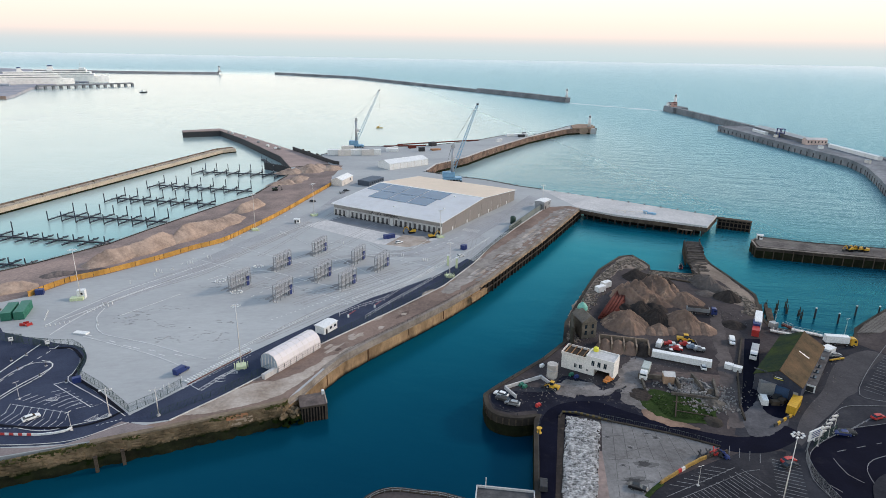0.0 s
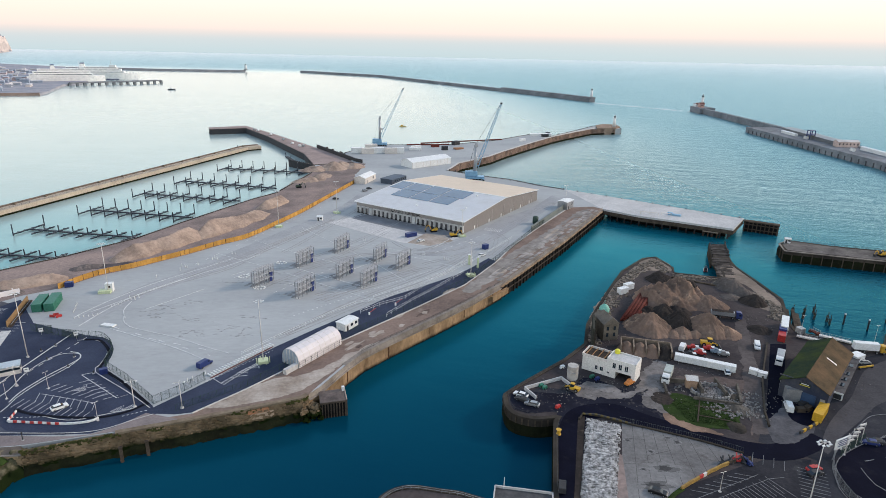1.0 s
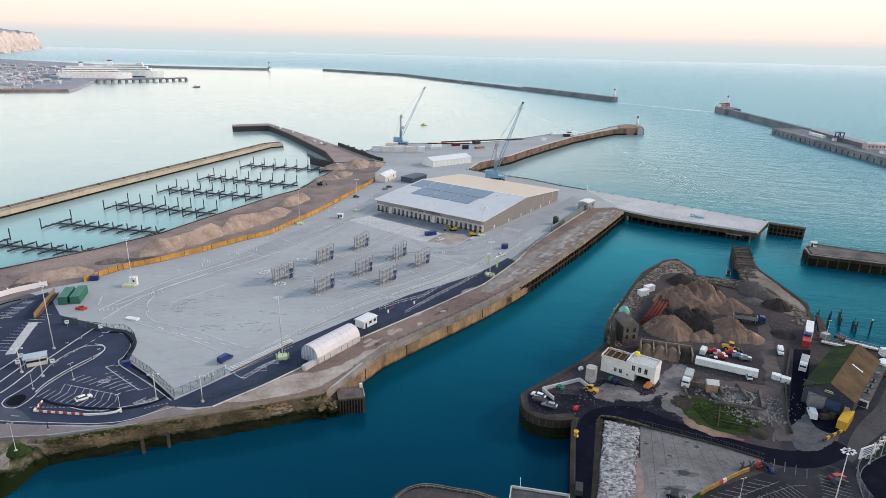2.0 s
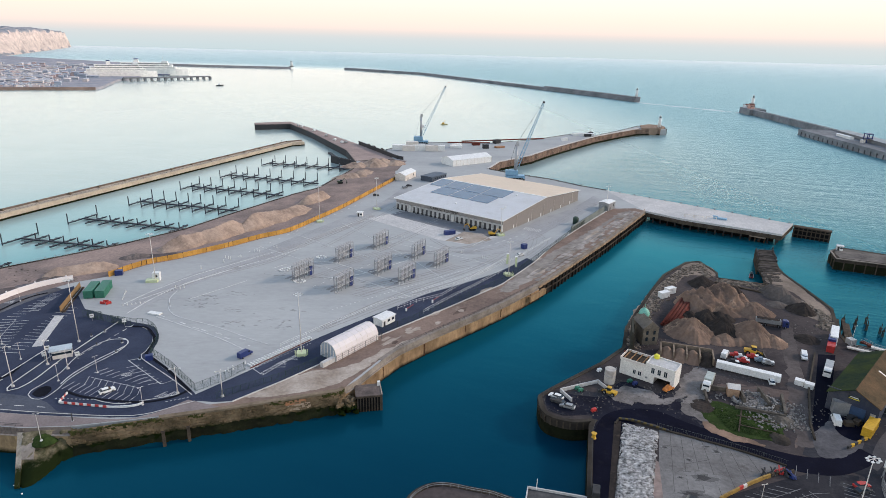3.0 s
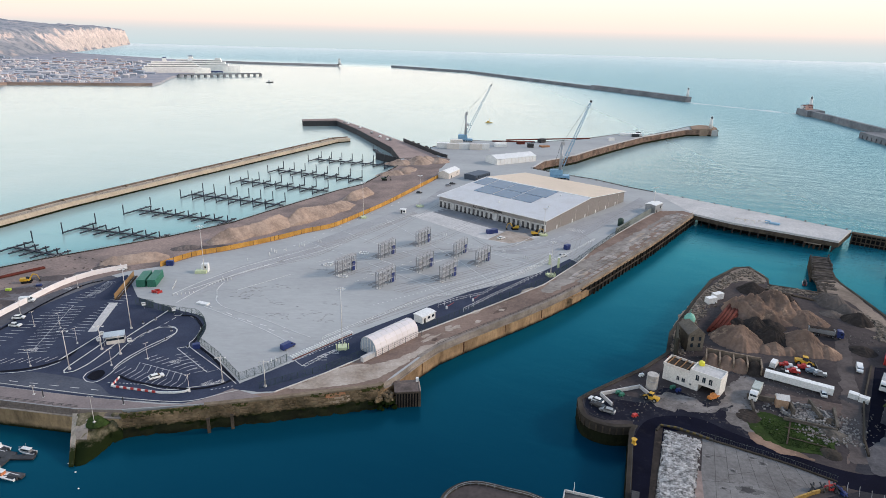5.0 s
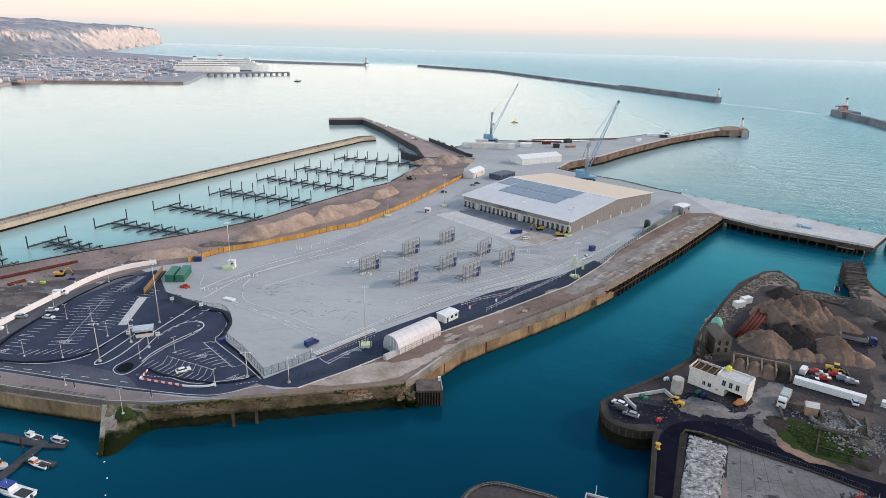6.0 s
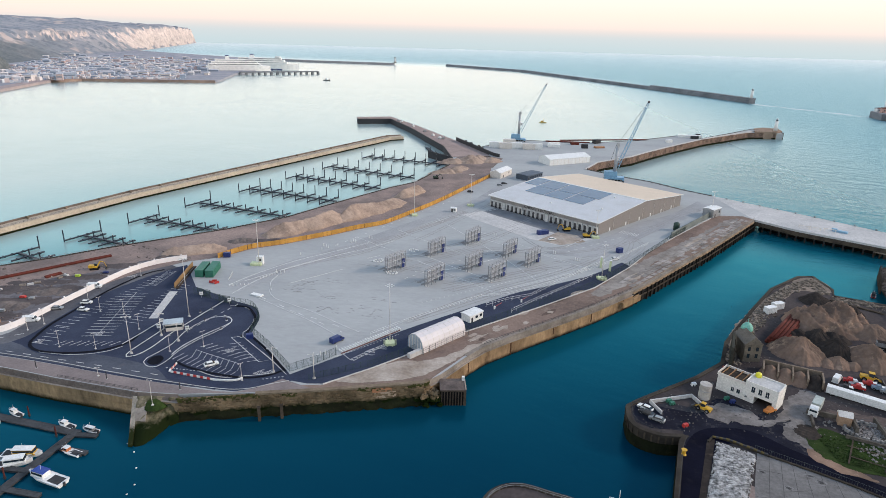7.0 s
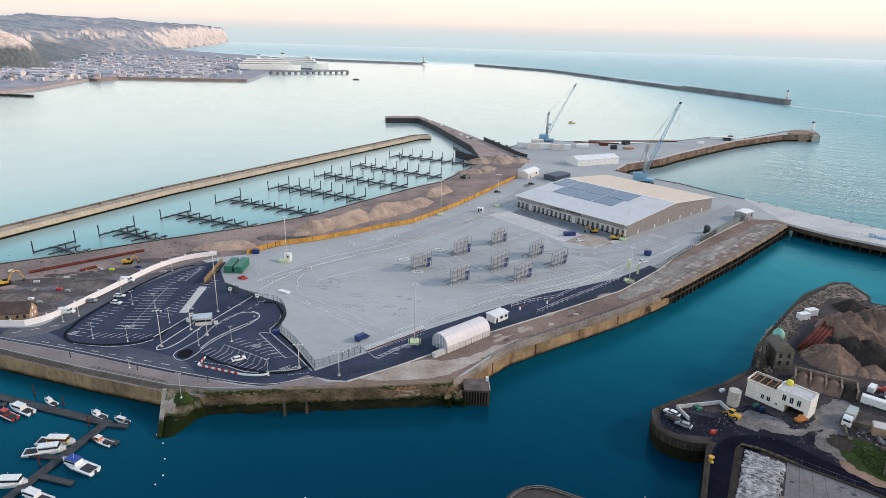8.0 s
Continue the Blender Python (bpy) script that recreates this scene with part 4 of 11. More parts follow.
lines("kerb_line", [smooth_line([(-179.2, 144.2), (-170.4, 145.3), (-162.5, 148.2), (-157.6, 152.3), (-155.7, 156.2)], 2)], 0.22, LINE, "thin pale line along the car-park kerb", QUAY + 0.11)
lines("parking_marking", bays((-170.1, 159.7), (-184.3, 196.6), 5, 5) + bays_along((-186.7, 148.7), (-190.0, 161.8), (6.0, 0.6)) + bays_along((-190.0, 161.8), (-188.9, 213.9), (5.0, 0.6), 2.6)
      + bays_along((-163.0, 172.6), (-168.6, 210.2), (-6, -0.4)) + bays_along((-178.5, 149.4), (-157.9, 155.8), (1.5, 4.0), 2.7)
      + bays_along((-181.7, 205.1), (-184.4, 221.9), (-4, -0.4), 1.2) + bays((-132.7, 158.1), (-107.7, 152.7), 0, 4.5, 2.2) + bays_along((-130.1, 164.0), (-112.3, 159.8), (2.5, 3.5), 2.6)
      + dashes((-170.1, 159.7), (-184.3, 196.6), 40, 1), 0.13, BAYLINE, "white parking-bay lines on dark asphalt")
lines("parking_marking", dashes((-190.1, 141.4), (-131.6, 143.8), 3, 4) + dashes((-132.0, 148.4), (-116.7, 150.1), 0.6, 0.6) + dashes((-98.6, 151.5), (-92.8, 155.1), 0.6, 0.6)
      + dashes((-205.8, 142.4), (-194.9, 153.8), 3, 3) + dashes((-142.2, 173.8), (-138.0, 199.3), 2, 2) + [[(-124.0, 173.3), (-105.3, 160.8), (-102.5, 163.5), (-120.7, 175.5), (-124.0, 173.3)]] + dashes((-82.1, 171.9), (-67.4, 194.7), 0.7, 0.7), 0.2, LINE, "white dashed road lines")
HATCH = []
for p in [(-185.6, 150.0), (-170.7, 161.5), (-198.7, 210.8), (-119.1, 165.0), (-101.7, 154.9), (-98.8, 156.0), (-72.7, 179.7), (-69.7, 183.1)]:
    HATCH += [[(p[0] - 1.6, p[1] - 1.2), (p[0] + 1.8, p[1] - 1.0), (p[0] + 0.6, p[1] + 2.2), (p[0] - 1.6, p[1] - 1.2)]]
    HATCH += [[(p[0] - 0.9 + k * 0.7, p[1] - 1.1), (p[0] - 0.3 + k * 0.45, p[1] + 1.3 - 0.35 * abs(k - 1))] for k in range(4)]
lines("parking_marking", HATCH, 0.12, BAYLINE, "white hatched triangles at the ends of bays")
sheet("slate_road", smooth_line([(-213.5, 144.2), (-202.8, 147.6), (-189.4, 146.4), (-180.3, 143.6), (-168.3, 144.4), (-160.3, 148.6), (-143.5, 148.6), (-133.2, 146.4), (-126.8, 142.4)], 4) + smooth_line([(-108.1, 141.8), (-127.0, 140.9), (-155.5, 140.2), (-179.8, 139.6), (-203.1, 138.2)], 4), QUAY + 0.0545,
      surface("slate_tarmac", (0.105, 0.116, 0.142), (0.066, 0.073, 0.096), 0.9, 0.06, 1.5, 0.1, stain=(0.12, 0.115, 0.12), amount=0.4), "worn slate-grey through road beside the promenade", "road")
sheet("works_dirt", ragged([(-244.5, 168.6), (-239.9, 180.2), (-233.3, 191.2), (-215.3, 215.2), (-204.5, 233.0), (-196, 238), (-203.8, 218.7), (-207.4, 189.3), (-207.3, 170.5), (-207.3, 161.8), (-211.8, 156.8), (-222.2, 153.1)], 2.0, 71), QUAY + 0.063, surface("wet_works_dirt", (0.21, 0.192, 0.196), (0.105, 0.10, 0.11), 0.95, 0.12, 0.9, 0.4, stain=(0.26, 0.23, 0.22), amount=0.5), "dark churned ground of the works", "ground")
sheet("footpath", [(-162.4, 177.2), (-159.5, 178.3), (-168.9, 202.6), (-172.0, 201.4)], QUAY + 0.12, PALE, "pale concrete footpath through the car park", "pavement")


DARK_KERB = bpy.data.materials["dark_kerb"]
ISLE = smooth_line([(-141.2, 149.0), (-138.4, 147.3), (-135.4, 147.9), (-134.7, 152.7), (-135.3, 159.3), (-134.2, 167.9), (-132.2, 174.4), (-131.0, 179.8), (-131.4, 184.9), (-133.9, 187.1), (-138.6, 186.5), (-141.6, 182.1), (-142.5, 172.5), (-140.7, 162.6), (-141.4, 155.3), (-142.1, 151.6), (-141.2, 149.0)], 1.0)
lines("kerb_line", [ISLE], 0.26, BAYLINE, "pale kerb round the long lane island", QUAY + 0.2)
sheet("kerb_island", smooth_line([(-140.5, 149.7), (-138.2, 148.6), (-136.1, 149.4), (-136.5, 152.9), (-138.9, 154.5), (-140.9, 152.9), (-140.5, 149.7)], 0.8), QUAY + 0.16, DARK_KERB, "dark planted nose of the lane island", "kerb")
lines("kerb_line", [[(-81.0, 174.5), (-76.6, 171.3)], [(-77.0, 171.8), (-73.3, 179.5), (-70.0, 185.2)], [(-75.9, 170.8), (-72.4, 178.8), (-69.2, 184.6)], [(-83.3, 171.0), (-81.0, 174.5)], [(-73.4, 176.3), (-70.3, 177.1)]] + [[(-77.0 + 0.9 * k, 171.8 + 1.72 * k), (-75.9 + 0.88 * k, 171.9 + 1.78 * k)] for k in range(8)], 0.16, LINE, "white hatched lane strip before the tent", QUAY + 0.1)
lines("kerb_line", [smooth_line([(-131.5, 152.6), (-124.8, 150.6), (-114.4, 149.8), (-104.2, 150.6), (-98.0, 154.0), (-95.1, 158.1)], 1)], 0.9, DARK_KERB, "dark planted kerb along the small car park", QUAY + 0.21)
lines("kerb_line", [smooth_line([(-137.7, 197.4), (-132.5, 197.6), (-127.3, 193.4), (-123.2, 187.8), (-120.9, 178.6)], 1) + [(-108.0, 169.6), (-94.0, 158.0)]], 1.0, DARK_KERB, "dark planted strip along the security fence", QUAY + 0.215)
lines("parking_marking", bays_along((-128.6, 157.2), (-108.4, 153.6), (-1.6, 4.6), 2.5) + bays_along((-118.6, 171.0), (-104.6, 161.4), (-3.4, -2.4), 2.6) + [[(-129.4, 161.4), (-110.2, 157.6)]], 0.12, BAYLINE, "white bay lines of the small car park")
# tyre marks, scuffs and oil on the apron
TYRE = surface("tyre_rubber_mark", (0.29, 0.28, 0.275), (0.37, 0.36, 0.355), 0.85, 0.3, 2.0, 0.05)
rnd = random.Random(21)
bm = B()
lev = QUAY + 0.052
ROUTES = [[(-146.0, 211.5), (-136.3, 238.6), (-115.9, 271.3), (-103.4, 305.2), (-84.9, 358.9), (-71.3, 418.6)], [(-150.0, 231.6), (-132.0, 265.7), (-111.2, 308.6), (-87.4, 369.0)], [(-111.4, 193.4), (-104.4, 219.8), (-88.6, 262.4), (-58.2, 301.2), (-18.0, 306.1), (12.3, 345.1), (41.8, 392.3)],
          [(-87.0, 182.5), (-70.2, 209.2), (-45.6, 242.6), (-15.8, 283.1), (12.3, 339.8)], [(-109.6, 271.1), (-74.8, 294.5), (-48.1, 348.6), (-38.7, 378.4)], [(-48.3, 255.2), (-27.0, 286.8), (-4.3, 313.5), (15.3, 351.7), (35.3, 393.5), (63.0, 443.7)],
          [(4.5, 299.4), (15.2, 330.9), (12.3, 350.4), (21.7, 371.6), (41.3, 385.8)], [(-47.6, 325.9), (-30.3, 312.5), (-13.9, 327.1)], [(-73.0, 232.0), (-49.8, 262.0), (-16.6, 291.0)]]
for k in range(22):
    r = ROUTES[k % len(ROUTES)]
    j = rnd.uniform(-9, 9)
    path = smooth_line([(x + j + rnd.uniform(-3, 3), y + rnd.uniform(-5, 5)) for x, y in r], 4)
    a = rnd.randrange(0, max(1, len(path) // 2))
    path = path[a:a + rnd.randrange(12, 50)]
    if len(path) < 4:
        continue
    for s in (-1.0, 1.0):
        lev += 0.0006
        ribbon(bm, path, s - 0.16, s + 0.16, QUAY, lev)
setting("tyre_marks", bm, TYRE, "curving dark tyre marks on the apron", "tyre mark", kind="stuff")
bm = B()
ca, cb, cc, cd = (-128.2, 224.0), (-96.6, 285.7), (-24.4, 287.9), (-87.9, 194.4)
for k in range(26):
    u, v = rnd.random(), rnd.random()
    x0 = (ca[0] * (1 - u) + cb[0] * u) * (1 - v) + (cd[0] * (1 - u) + cc[0] * u) * v
    y0 = (ca[1] * (1 - u) + cb[1] * u) * (1 - v) + (cd[1] * (1 - u) + cc[1] * u) * v
    for j in range(rnd.randrange(5, 16)):
        x, y = x0 + rnd.gauss(0, 3.2), y0 + rnd.gauss(0, 1.1)
        l, w, h = rnd.uniform(0.5, 2.6), rnd.uniform(0.15, 0.55), radians(rnd.gauss(10, 16))
        lev += 0.00008
        pts = []
        for i in range(9):
            a = i * math.tau / 9
            px, py = math.cos(a) * l / 2 * rnd.uniform(0.5, 1), math.sin(a) * w / 2 * rnd.uniform(0.4, 1)
            pts.append((x + px * math.cos(h) - py * math.sin(h), y + px * math.sin(h) + py * math.cos(h)))
        prism(bm, pts, QUAY, lev)
setting("scuff_marks", bm, surface("scuff_grey", (0.30, 0.295, 0.29), (0.40, 0.395, 0.39), 0.85, 0.4, 2.0, 0.05), "short dark scuffs on the apron concrete", "scuff", kind="stuff")

# damp hollows and puddled ruts on the works ground
WET = surface("puddled_mud", (0.13, 0.108, 0.104), (0.085, 0.073, 0.074), 0.85, 0.12, 1.0, 0.3, stain=(0.22, 0.18, 0.16), amount=0.4)
for k, (p, l, w) in enumerate((((-221.3, 159.6), 13, 4), ((-218.9, 175.3), 16, 4), ((-215.9, 189.6), 12, 3), ((-237.7, 181.1), 15, 4), ((-216.1, 203.9), 12, 3), ((-237.7, 168.1), 10, 4), ((-228.8, 193.0), 14, 2.5), ((-212.7, 219.5), 12, 3), ((-169.0, 274.4), 14, 3))):
    ring = [(p[0] + math.cos(a) * l - math.sin(a) * w * 0.5, p[1] + math.cos(a) * l * 0.4 + math.sin(a) * w) for a in (i * math.tau / 14 for i in range(14))]
    sheet("mud_patch", ragged(ring, 2.2, k + 40, 1.2), QUAY + 0.066 + 0.0012 * k, WET, "damp dark mud on the works ground", "ground")


# ---- kinds of things ----
def wheel(parent, x, y, r=0.33, w=0.22):
    p = part("wheel", tube(B(), (x, y - w / 2, r), (x, y + w / 2, r), r, n=10), RUBBER, parent, "black tyre")
    part("rim", tube(B(), (x, y - w / 2 - 0.015, r), (x, y + w / 2 + 0.015, r), r * 0.55, n=8), STEEL, p)
    return p


def loft(bm, sections):
    """Skin over closed sections of equal size."""
    rings = [[bm.verts.new(v) for v in s] for s in sections]
    n = len(rings[0])
    for a, b in zip(rings, rings[1:]):
        for k in range(n):
            bm.faces.new((a[k], a[(k + 1) % n], b[(k + 1) % n], b[k]))
    bm.faces.new(list(reversed(rings[0])))
    bm.faces.new(rings[-1])
    return bm


def side_shape(bm, outline, w, top=1.0):
    """A body from its side outline (x, z), of width w, narrowed towards the top."""
    zmin, zmax = min(z for x, z in outline), max(z for x, z in outline)
    f = lambda z: w / 2 * (1 + (top - 1) * (z - zmin) / (zmax - zmin))
    return loft(bm, [[(x, -f(z), z) for x, z in outline], [(x, f(z), z) for x, z in outline]])


def car(p, heading, paint, label, z=QUAY, length=4.4, group=""):
    k = length / 4.4
    c = thing("car", p[0], p[1], z + 0.06, heading, label, "car", group)
    part("body", side_shape(B(), [(-2.15 * k, 0.3), (2.1 * k, 0.3), (2.2 * k, 0.65), (1.95 * k, 0.85), (1.0 * k, 0.98), (-1.9 * k, 1.02), (-2.2 * k, 0.85)], 1.78, 0.94), paint, c)
    part("window", side_shape(B(), [(1.05 * k, 0.97), (0.45 * k, 1.42), (-1.3 * k, 1.44), (-1.95 * k, 1.01)], 1.62, 0.8), GLASS, c, "dark glass")
    part("roof", side_shape(B(), [(0.42 * k, 1.42), (0.2 * k, 1.49), (-1.2 * k, 1.50), (-1.4 * k, 1.43)], 1.3, 0.94), paint, c)
    for sx in (-1.35 * k, 1.35 * k):
        for sy in (-0.82, 0.82):
            wheel(c, sx, sy)
    for sy in (-0.6, 0.6):
        box("headlight", (2.14 * k, sy, 0.66), (0.1, 0.35, 0.14), LINE, c)
    return c


def van(p, heading, paint, label, z=QUAY, length=5.6, high=2.3, group=""):
    v = thing("van", p[0], p[1], z + 0.06, heading, label, "van", group)
    h = length / 2
    part("body", side_shape(B(), [(-h, 0.35), (h - 0.1, 0.35), (h, 0.9), (h - 0.3, 1.15), (h - 1.1, 1.35), (h - 1.7, high - 0.05), (-h + 0.1, high), (-h, high - 0.2)], 1.95, 0.9), paint, v)
    part("windscreen", side_shape(B(), [(h - 0.98, 1.32), (h - 1.02, 1.38), (h - 1.6, high - 0.22), (h - 1.75, high - 0.2)], 1.72, 0.92), GLASS, v)
    for sy in (-0.93, 0.93):
        box("side_window", (h - 1.75, sy, 1.6), (0.7, 0.06, 0.45), GLASS, v)
    for sx in (-h + 1.0, h - 0.95):
        for sy in (-0.88, 0.88):
            wheel(v, sx, sy, 0.36)
    return v


def lorry(p, heading, cab, load, label, z=YARD, trailer=12.0, high=3.9, kind="box", group=""):
    """A tractor unit and its trailer, facing along its heading; p is the middle of the whole."""
    t = thing("lorry", p[0], p[1], z + 0.06, heading, label, "lorry", group)
    h = (trailer + 3.4) / 2
    part("cab", side_shape(B(), [(h - 2.3, 0.6), (h, 0.6), (h, 1.9), (h - 0.25, 3.0), (h - 1.0, 3.35), (h - 2.3, 3.3)], 2.4, 0.95), cab, t)
    box("windscreen", (h - 0.1, 0, 2.25), (0.12, 2.0, 0.8), GLASS, t)
    for sy in (-1.18, 1.18):
        box("side_window", (h - 0.9, sy, 2.2), (0.8, 0.08, 0.7), GLASS, t)
    box("chassis", (-0.6, 0, 0.95), (trailer + 2.0, 1.1, 0.35), DARKSTEEL, t)
    mid = h - 3.0 - trailer / 2
    if kind == "box":
        bm = face_box(B(), (mid, 0, (1.2 + high) / 2), (trailer, 2.5, high - 1.2))
        bmesh.ops.bevel(bm, geom=bm.edges[:], offset=0.06, segments=1, affect="EDGES")
        part("trailer", bm, load, t)
    elif kind == "tipper":
        part("trailer", side_shape(B(), [(mid - trailer / 2, 1.3), (mid + trailer / 2, 1.2), (mid + trailer / 2, 2.9), (mid - trailer / 2, 2.8)], 2.4, 1.05), load, t)
        box("load", (mid, 0, 2.88), (trailer - 0.5, 2.2, 0.14), GRAVEL, t)
    else:
        part("tank", tube(B(), (mid - trailer / 2, 0, 2.15), (mid + trailer / 2, 0, 2.15), 1.0, n=14), load, t, smooth=True)
    for sx in (h - 1.2, h - 3.6, mid - trailer / 2 + 1.0, mid - trailer / 2 + 2.3, mid - trailer / 2 + 3.6):
        for sy in (-1.05, 1.05):
            wheel(t, sx, sy, 0.5, 0.35)
    return t


def digger(p, heading, label, z=QUAY, paint=None, s=1.0, reach=5.0):
    """A tracked excavator with its arm out ahead."""
    paint = paint or YELLOW
    d = thing("excavator", p[0], p[1], z + 0.06, heading, label, "excavator")
    for sy in (-1.1, 1.1):
        part("track", loft(B(), [[(x * s, sy - 0.28, q) for x, q in ((-2, .3), (-1.7, 0), (1.7, 0), (2, .3), (1.9, .8), (-1.9, .8))], [(x * s, sy + 0.28, q) for x, q in ((-2, .3), (-1.7, 0), (1.7, 0), (2, .3), (1.9, .8), (-1.9, .8))]]), RUBBER, d)
    part("body", side_shape(B(), [(-2.4 * s, 1.0), (1.3 * s, 1.0), (1.3 * s, 1.5), (-0.2 * s, 2.0), (-2.4 * s, 2.1)], 2.4, 0.92), paint, d)
    part("cab", side_shape(B(), [(0.0, 1.4), (1.4 * s, 1.4), (1.3 * s, 2.3), (0.9 * s, 2.9), (0.0, 2.9)], 1.1, 0.95), GLASS, d)
    part("boom", tube(tube(B(), (1.2 * s, -0.4, 1.6), (reach * 0.55 * s, -0.4, 3.9 * s), 0.3, 0.26, 6), (reach * 0.55 * s, -0.4, 3.9 * s), (reach * 0.85 * s, -0.4, 3.3 * s), 0.26, 0.2, 6), paint, d)
    part("arm", tube(B(), (reach * 0.82 * s, -0.4, 3.5 * s), (reach * s, -0.4, 1.2 * s), 0.2, 0.14, 6), paint, d)
    part("bucket", side_shape(B(), [(reach * s - 0.7, 0.2), (reach * s + 0.2, 0.1), (reach * s + 0.3, 1.2), (reach * s - 0.3, 1.1)], 1.1), DARKSTEEL, d)
    return d


def loader(p, heading, label, z=YARD):
    """A wheel loader."""
    d = thing("wheel_loader", p[0], p[1], z + 0.06, heading, label, "loader")
    part("body", side_shape(B(), [(-3.2, 0.9), (0.6, 0.8), (0.8, 1.6), (-0.6, 2.0), (-3.2, 1.9)], 2.3, 0.9), YELLOW, d)
    part("cab", side_shape(B(), [(-0.9, 1.8), (0.7, 1.6), (0.6, 3.0), (-0.8, 3.1)], 1.6, 0.9), GLASS, d)
    box("cab_roof", (-0.1, 0, 3.15), (1.7, 1.7, 0.15), YELLOW, d)
    for sx in (-2.0, 1.4):
        for sy in (-1.1, 1.1):
            wheel(d, sx, sy, 0.8, 0.6)
    part("arm", tube(tube(B(), (0.6, -0.5, 1.5), (3.2, -0.5, 0.7), 0.18, n=6), (0.6, 0.5, 1.5), (3.2, 0.5, 0.7), 0.18, n=6), YELLOW, d)
    part("bucket", side_shape(B(), [(3.0, 0.1), (4.3, 0.0), (3.9, 0.5), (3.2, 1.3)], 2.9), DARKSTEEL, d)
    return d


def container(p, heading, material, label, z=QUAY, size=(6.1, 2.44, 2.6), group="", name="container", category="container"):
    c = thing(name, p[0], p[1], z + 0.06, heading, label, category, group)
    l, w, h = size
    n = max(4, int(l / 0.8))
    plan = []
    for s, order in ((-1, range(n)), (1, range(n - 1, -1, -1))):
        for k in order:
            x0, x1 = -l / 2 + k * l / n, -l / 2 + (k + 1) * l / n
            run = [(x0, 0.0), (x0 + 0.25 * l / n, 0.0), (x0 + 0.4 * l / n, 0.07), (x1 - 0.1 * l / n, 0.07)]
            plan += [(x, s * (w / 2 - d)) for x, d in (run if s < 0 else reversed(run))]
    part("box", prism(B(), plan, 0, h), material, c)
    part("roof_sheet", face_box(B(), (0, 0, h + 0.03), (l, w, 0.1)), material, c)
    for sy in (-0.25, 0.25):
        box("door", (l / 2, sy * w * 0.92, h / 2), (0.05, w * 0.43, h - 0.3), material, c)
    return c


def cabin(p, heading, size, wall, roof, label, z=QUAY, rise=0.6, doors=1, name="cabin", category="cabin", windows=2):
    """A small building with a pitched roof, doors and windows along one long side."""
    l, w, h = size
    c = thing(name, p[0], p[1], z + 0.02, heading, label, category)
    part("wall", loft(B(), [[(-l / 2, -w / 2, 0), (-l / 2, w / 2, 0), (-l / 2, w / 2, h), (-l / 2, 0, h + rise), (-l / 2, -w / 2, h)],
                            [(l / 2, -w / 2, 0), (l / 2, w / 2, 0), (l / 2, w / 2, h), (l / 2, 0, h + rise), (l / 2, -w / 2, h)]]), wall, c)
    o = 0.3
    bm = B()
    for s in (-1, 1):
        v = [bm.verts.new(q) for q in ((-l / 2 - o, 0, h + rise + 0.05), (l / 2 + o, 0, h + rise + 0.05), (l / 2 + o, s * (w / 2 + o), h - 0.1), (-l / 2 - o, s * (w / 2 + o), h - 0.1),
                                       (-l / 2 - o, 0, h + rise + 0.22), (l / 2 + o, 0, h + rise + 0.22), (l / 2 + o, s * (w / 2 + o), h + 0.07), (-l / 2 - o, s * (w / 2 + o), h + 0.07))]
        for f in ((0, 1, 2, 3), (4, 5, 6, 7), (0, 1, 5, 4), (1, 2, 6, 5), (2, 3, 7, 6), (3, 0, 4, 7)):
            bm.faces.new([v[i] for i in f])
    part("roof", bm, roof, c)
    n = doors + windows
    for k in range(n):
        x = -l / 2 + (k + 0.5) * l / n
        if k < doors:
            box("door", (x, -w / 2 - 0.03, min(1.05, h * 0.42)), (0.95, 0.1, min(2.1, h * 0.84)), DARKSTEEL, c)
        else:
            box("window", (x, -w / 2 - 0.03, h * 0.58), (1.3, 0.1, h * 0.34), GLASS, c)
    return c


def mast(p, height, label, z=QUAY, lamps=6, group="", planter=True):
    """A tall floodlight mast with a ring of lamps and a block at its foot."""
    m = thing("floodlight_mast", p[0], p[1], z + 0.05, 20, label, "lamp mast", group)
    part("pole", tube(B(), (0, 0, 0), (0, 0, height), 0.17, 0.08, 10), CREAM, m, smooth=True)
    head = part("head_frame", tube(tube(B(), (-1.5, 0, height - 0.2), (1.5, 0, height - 0.2), 0.07, n=6), (0, -1.2, height - 0.2), (0, 1.2, height - 0.2), 0.07, n=6), CREAM, m)
    for k in range(lamps):
        a = k * math.tau / lamps
        box("lamp", (1.4 * math.cos(a), 1.0 * math.sin(a), height - 0.35), (0.6, 0.45, 0.22), WHITE, head)
    if planter:
        box("foot_block", (0, 0, 0.45), (3.4, 3.4, 0.9), PALEGREEN, m, "pale green concrete foot block", taper=0.94)
        for k in range(8):
            a = k * math.tau / 8 + 0.4
            part("bollard", tube(B(), (2.3 * math.cos(a), 2.3 * math.sin(a), 0), (2.3 * math.cos(a), 2.3 * math.sin(a), 1.3), 0.14, n=8), PALEGREEN, m)
    else:
        part("foot", tube(B(), (0, 0, 0), (0, 0, 0.5), 0.55, 0.45, 10), PALE, m)
    return m


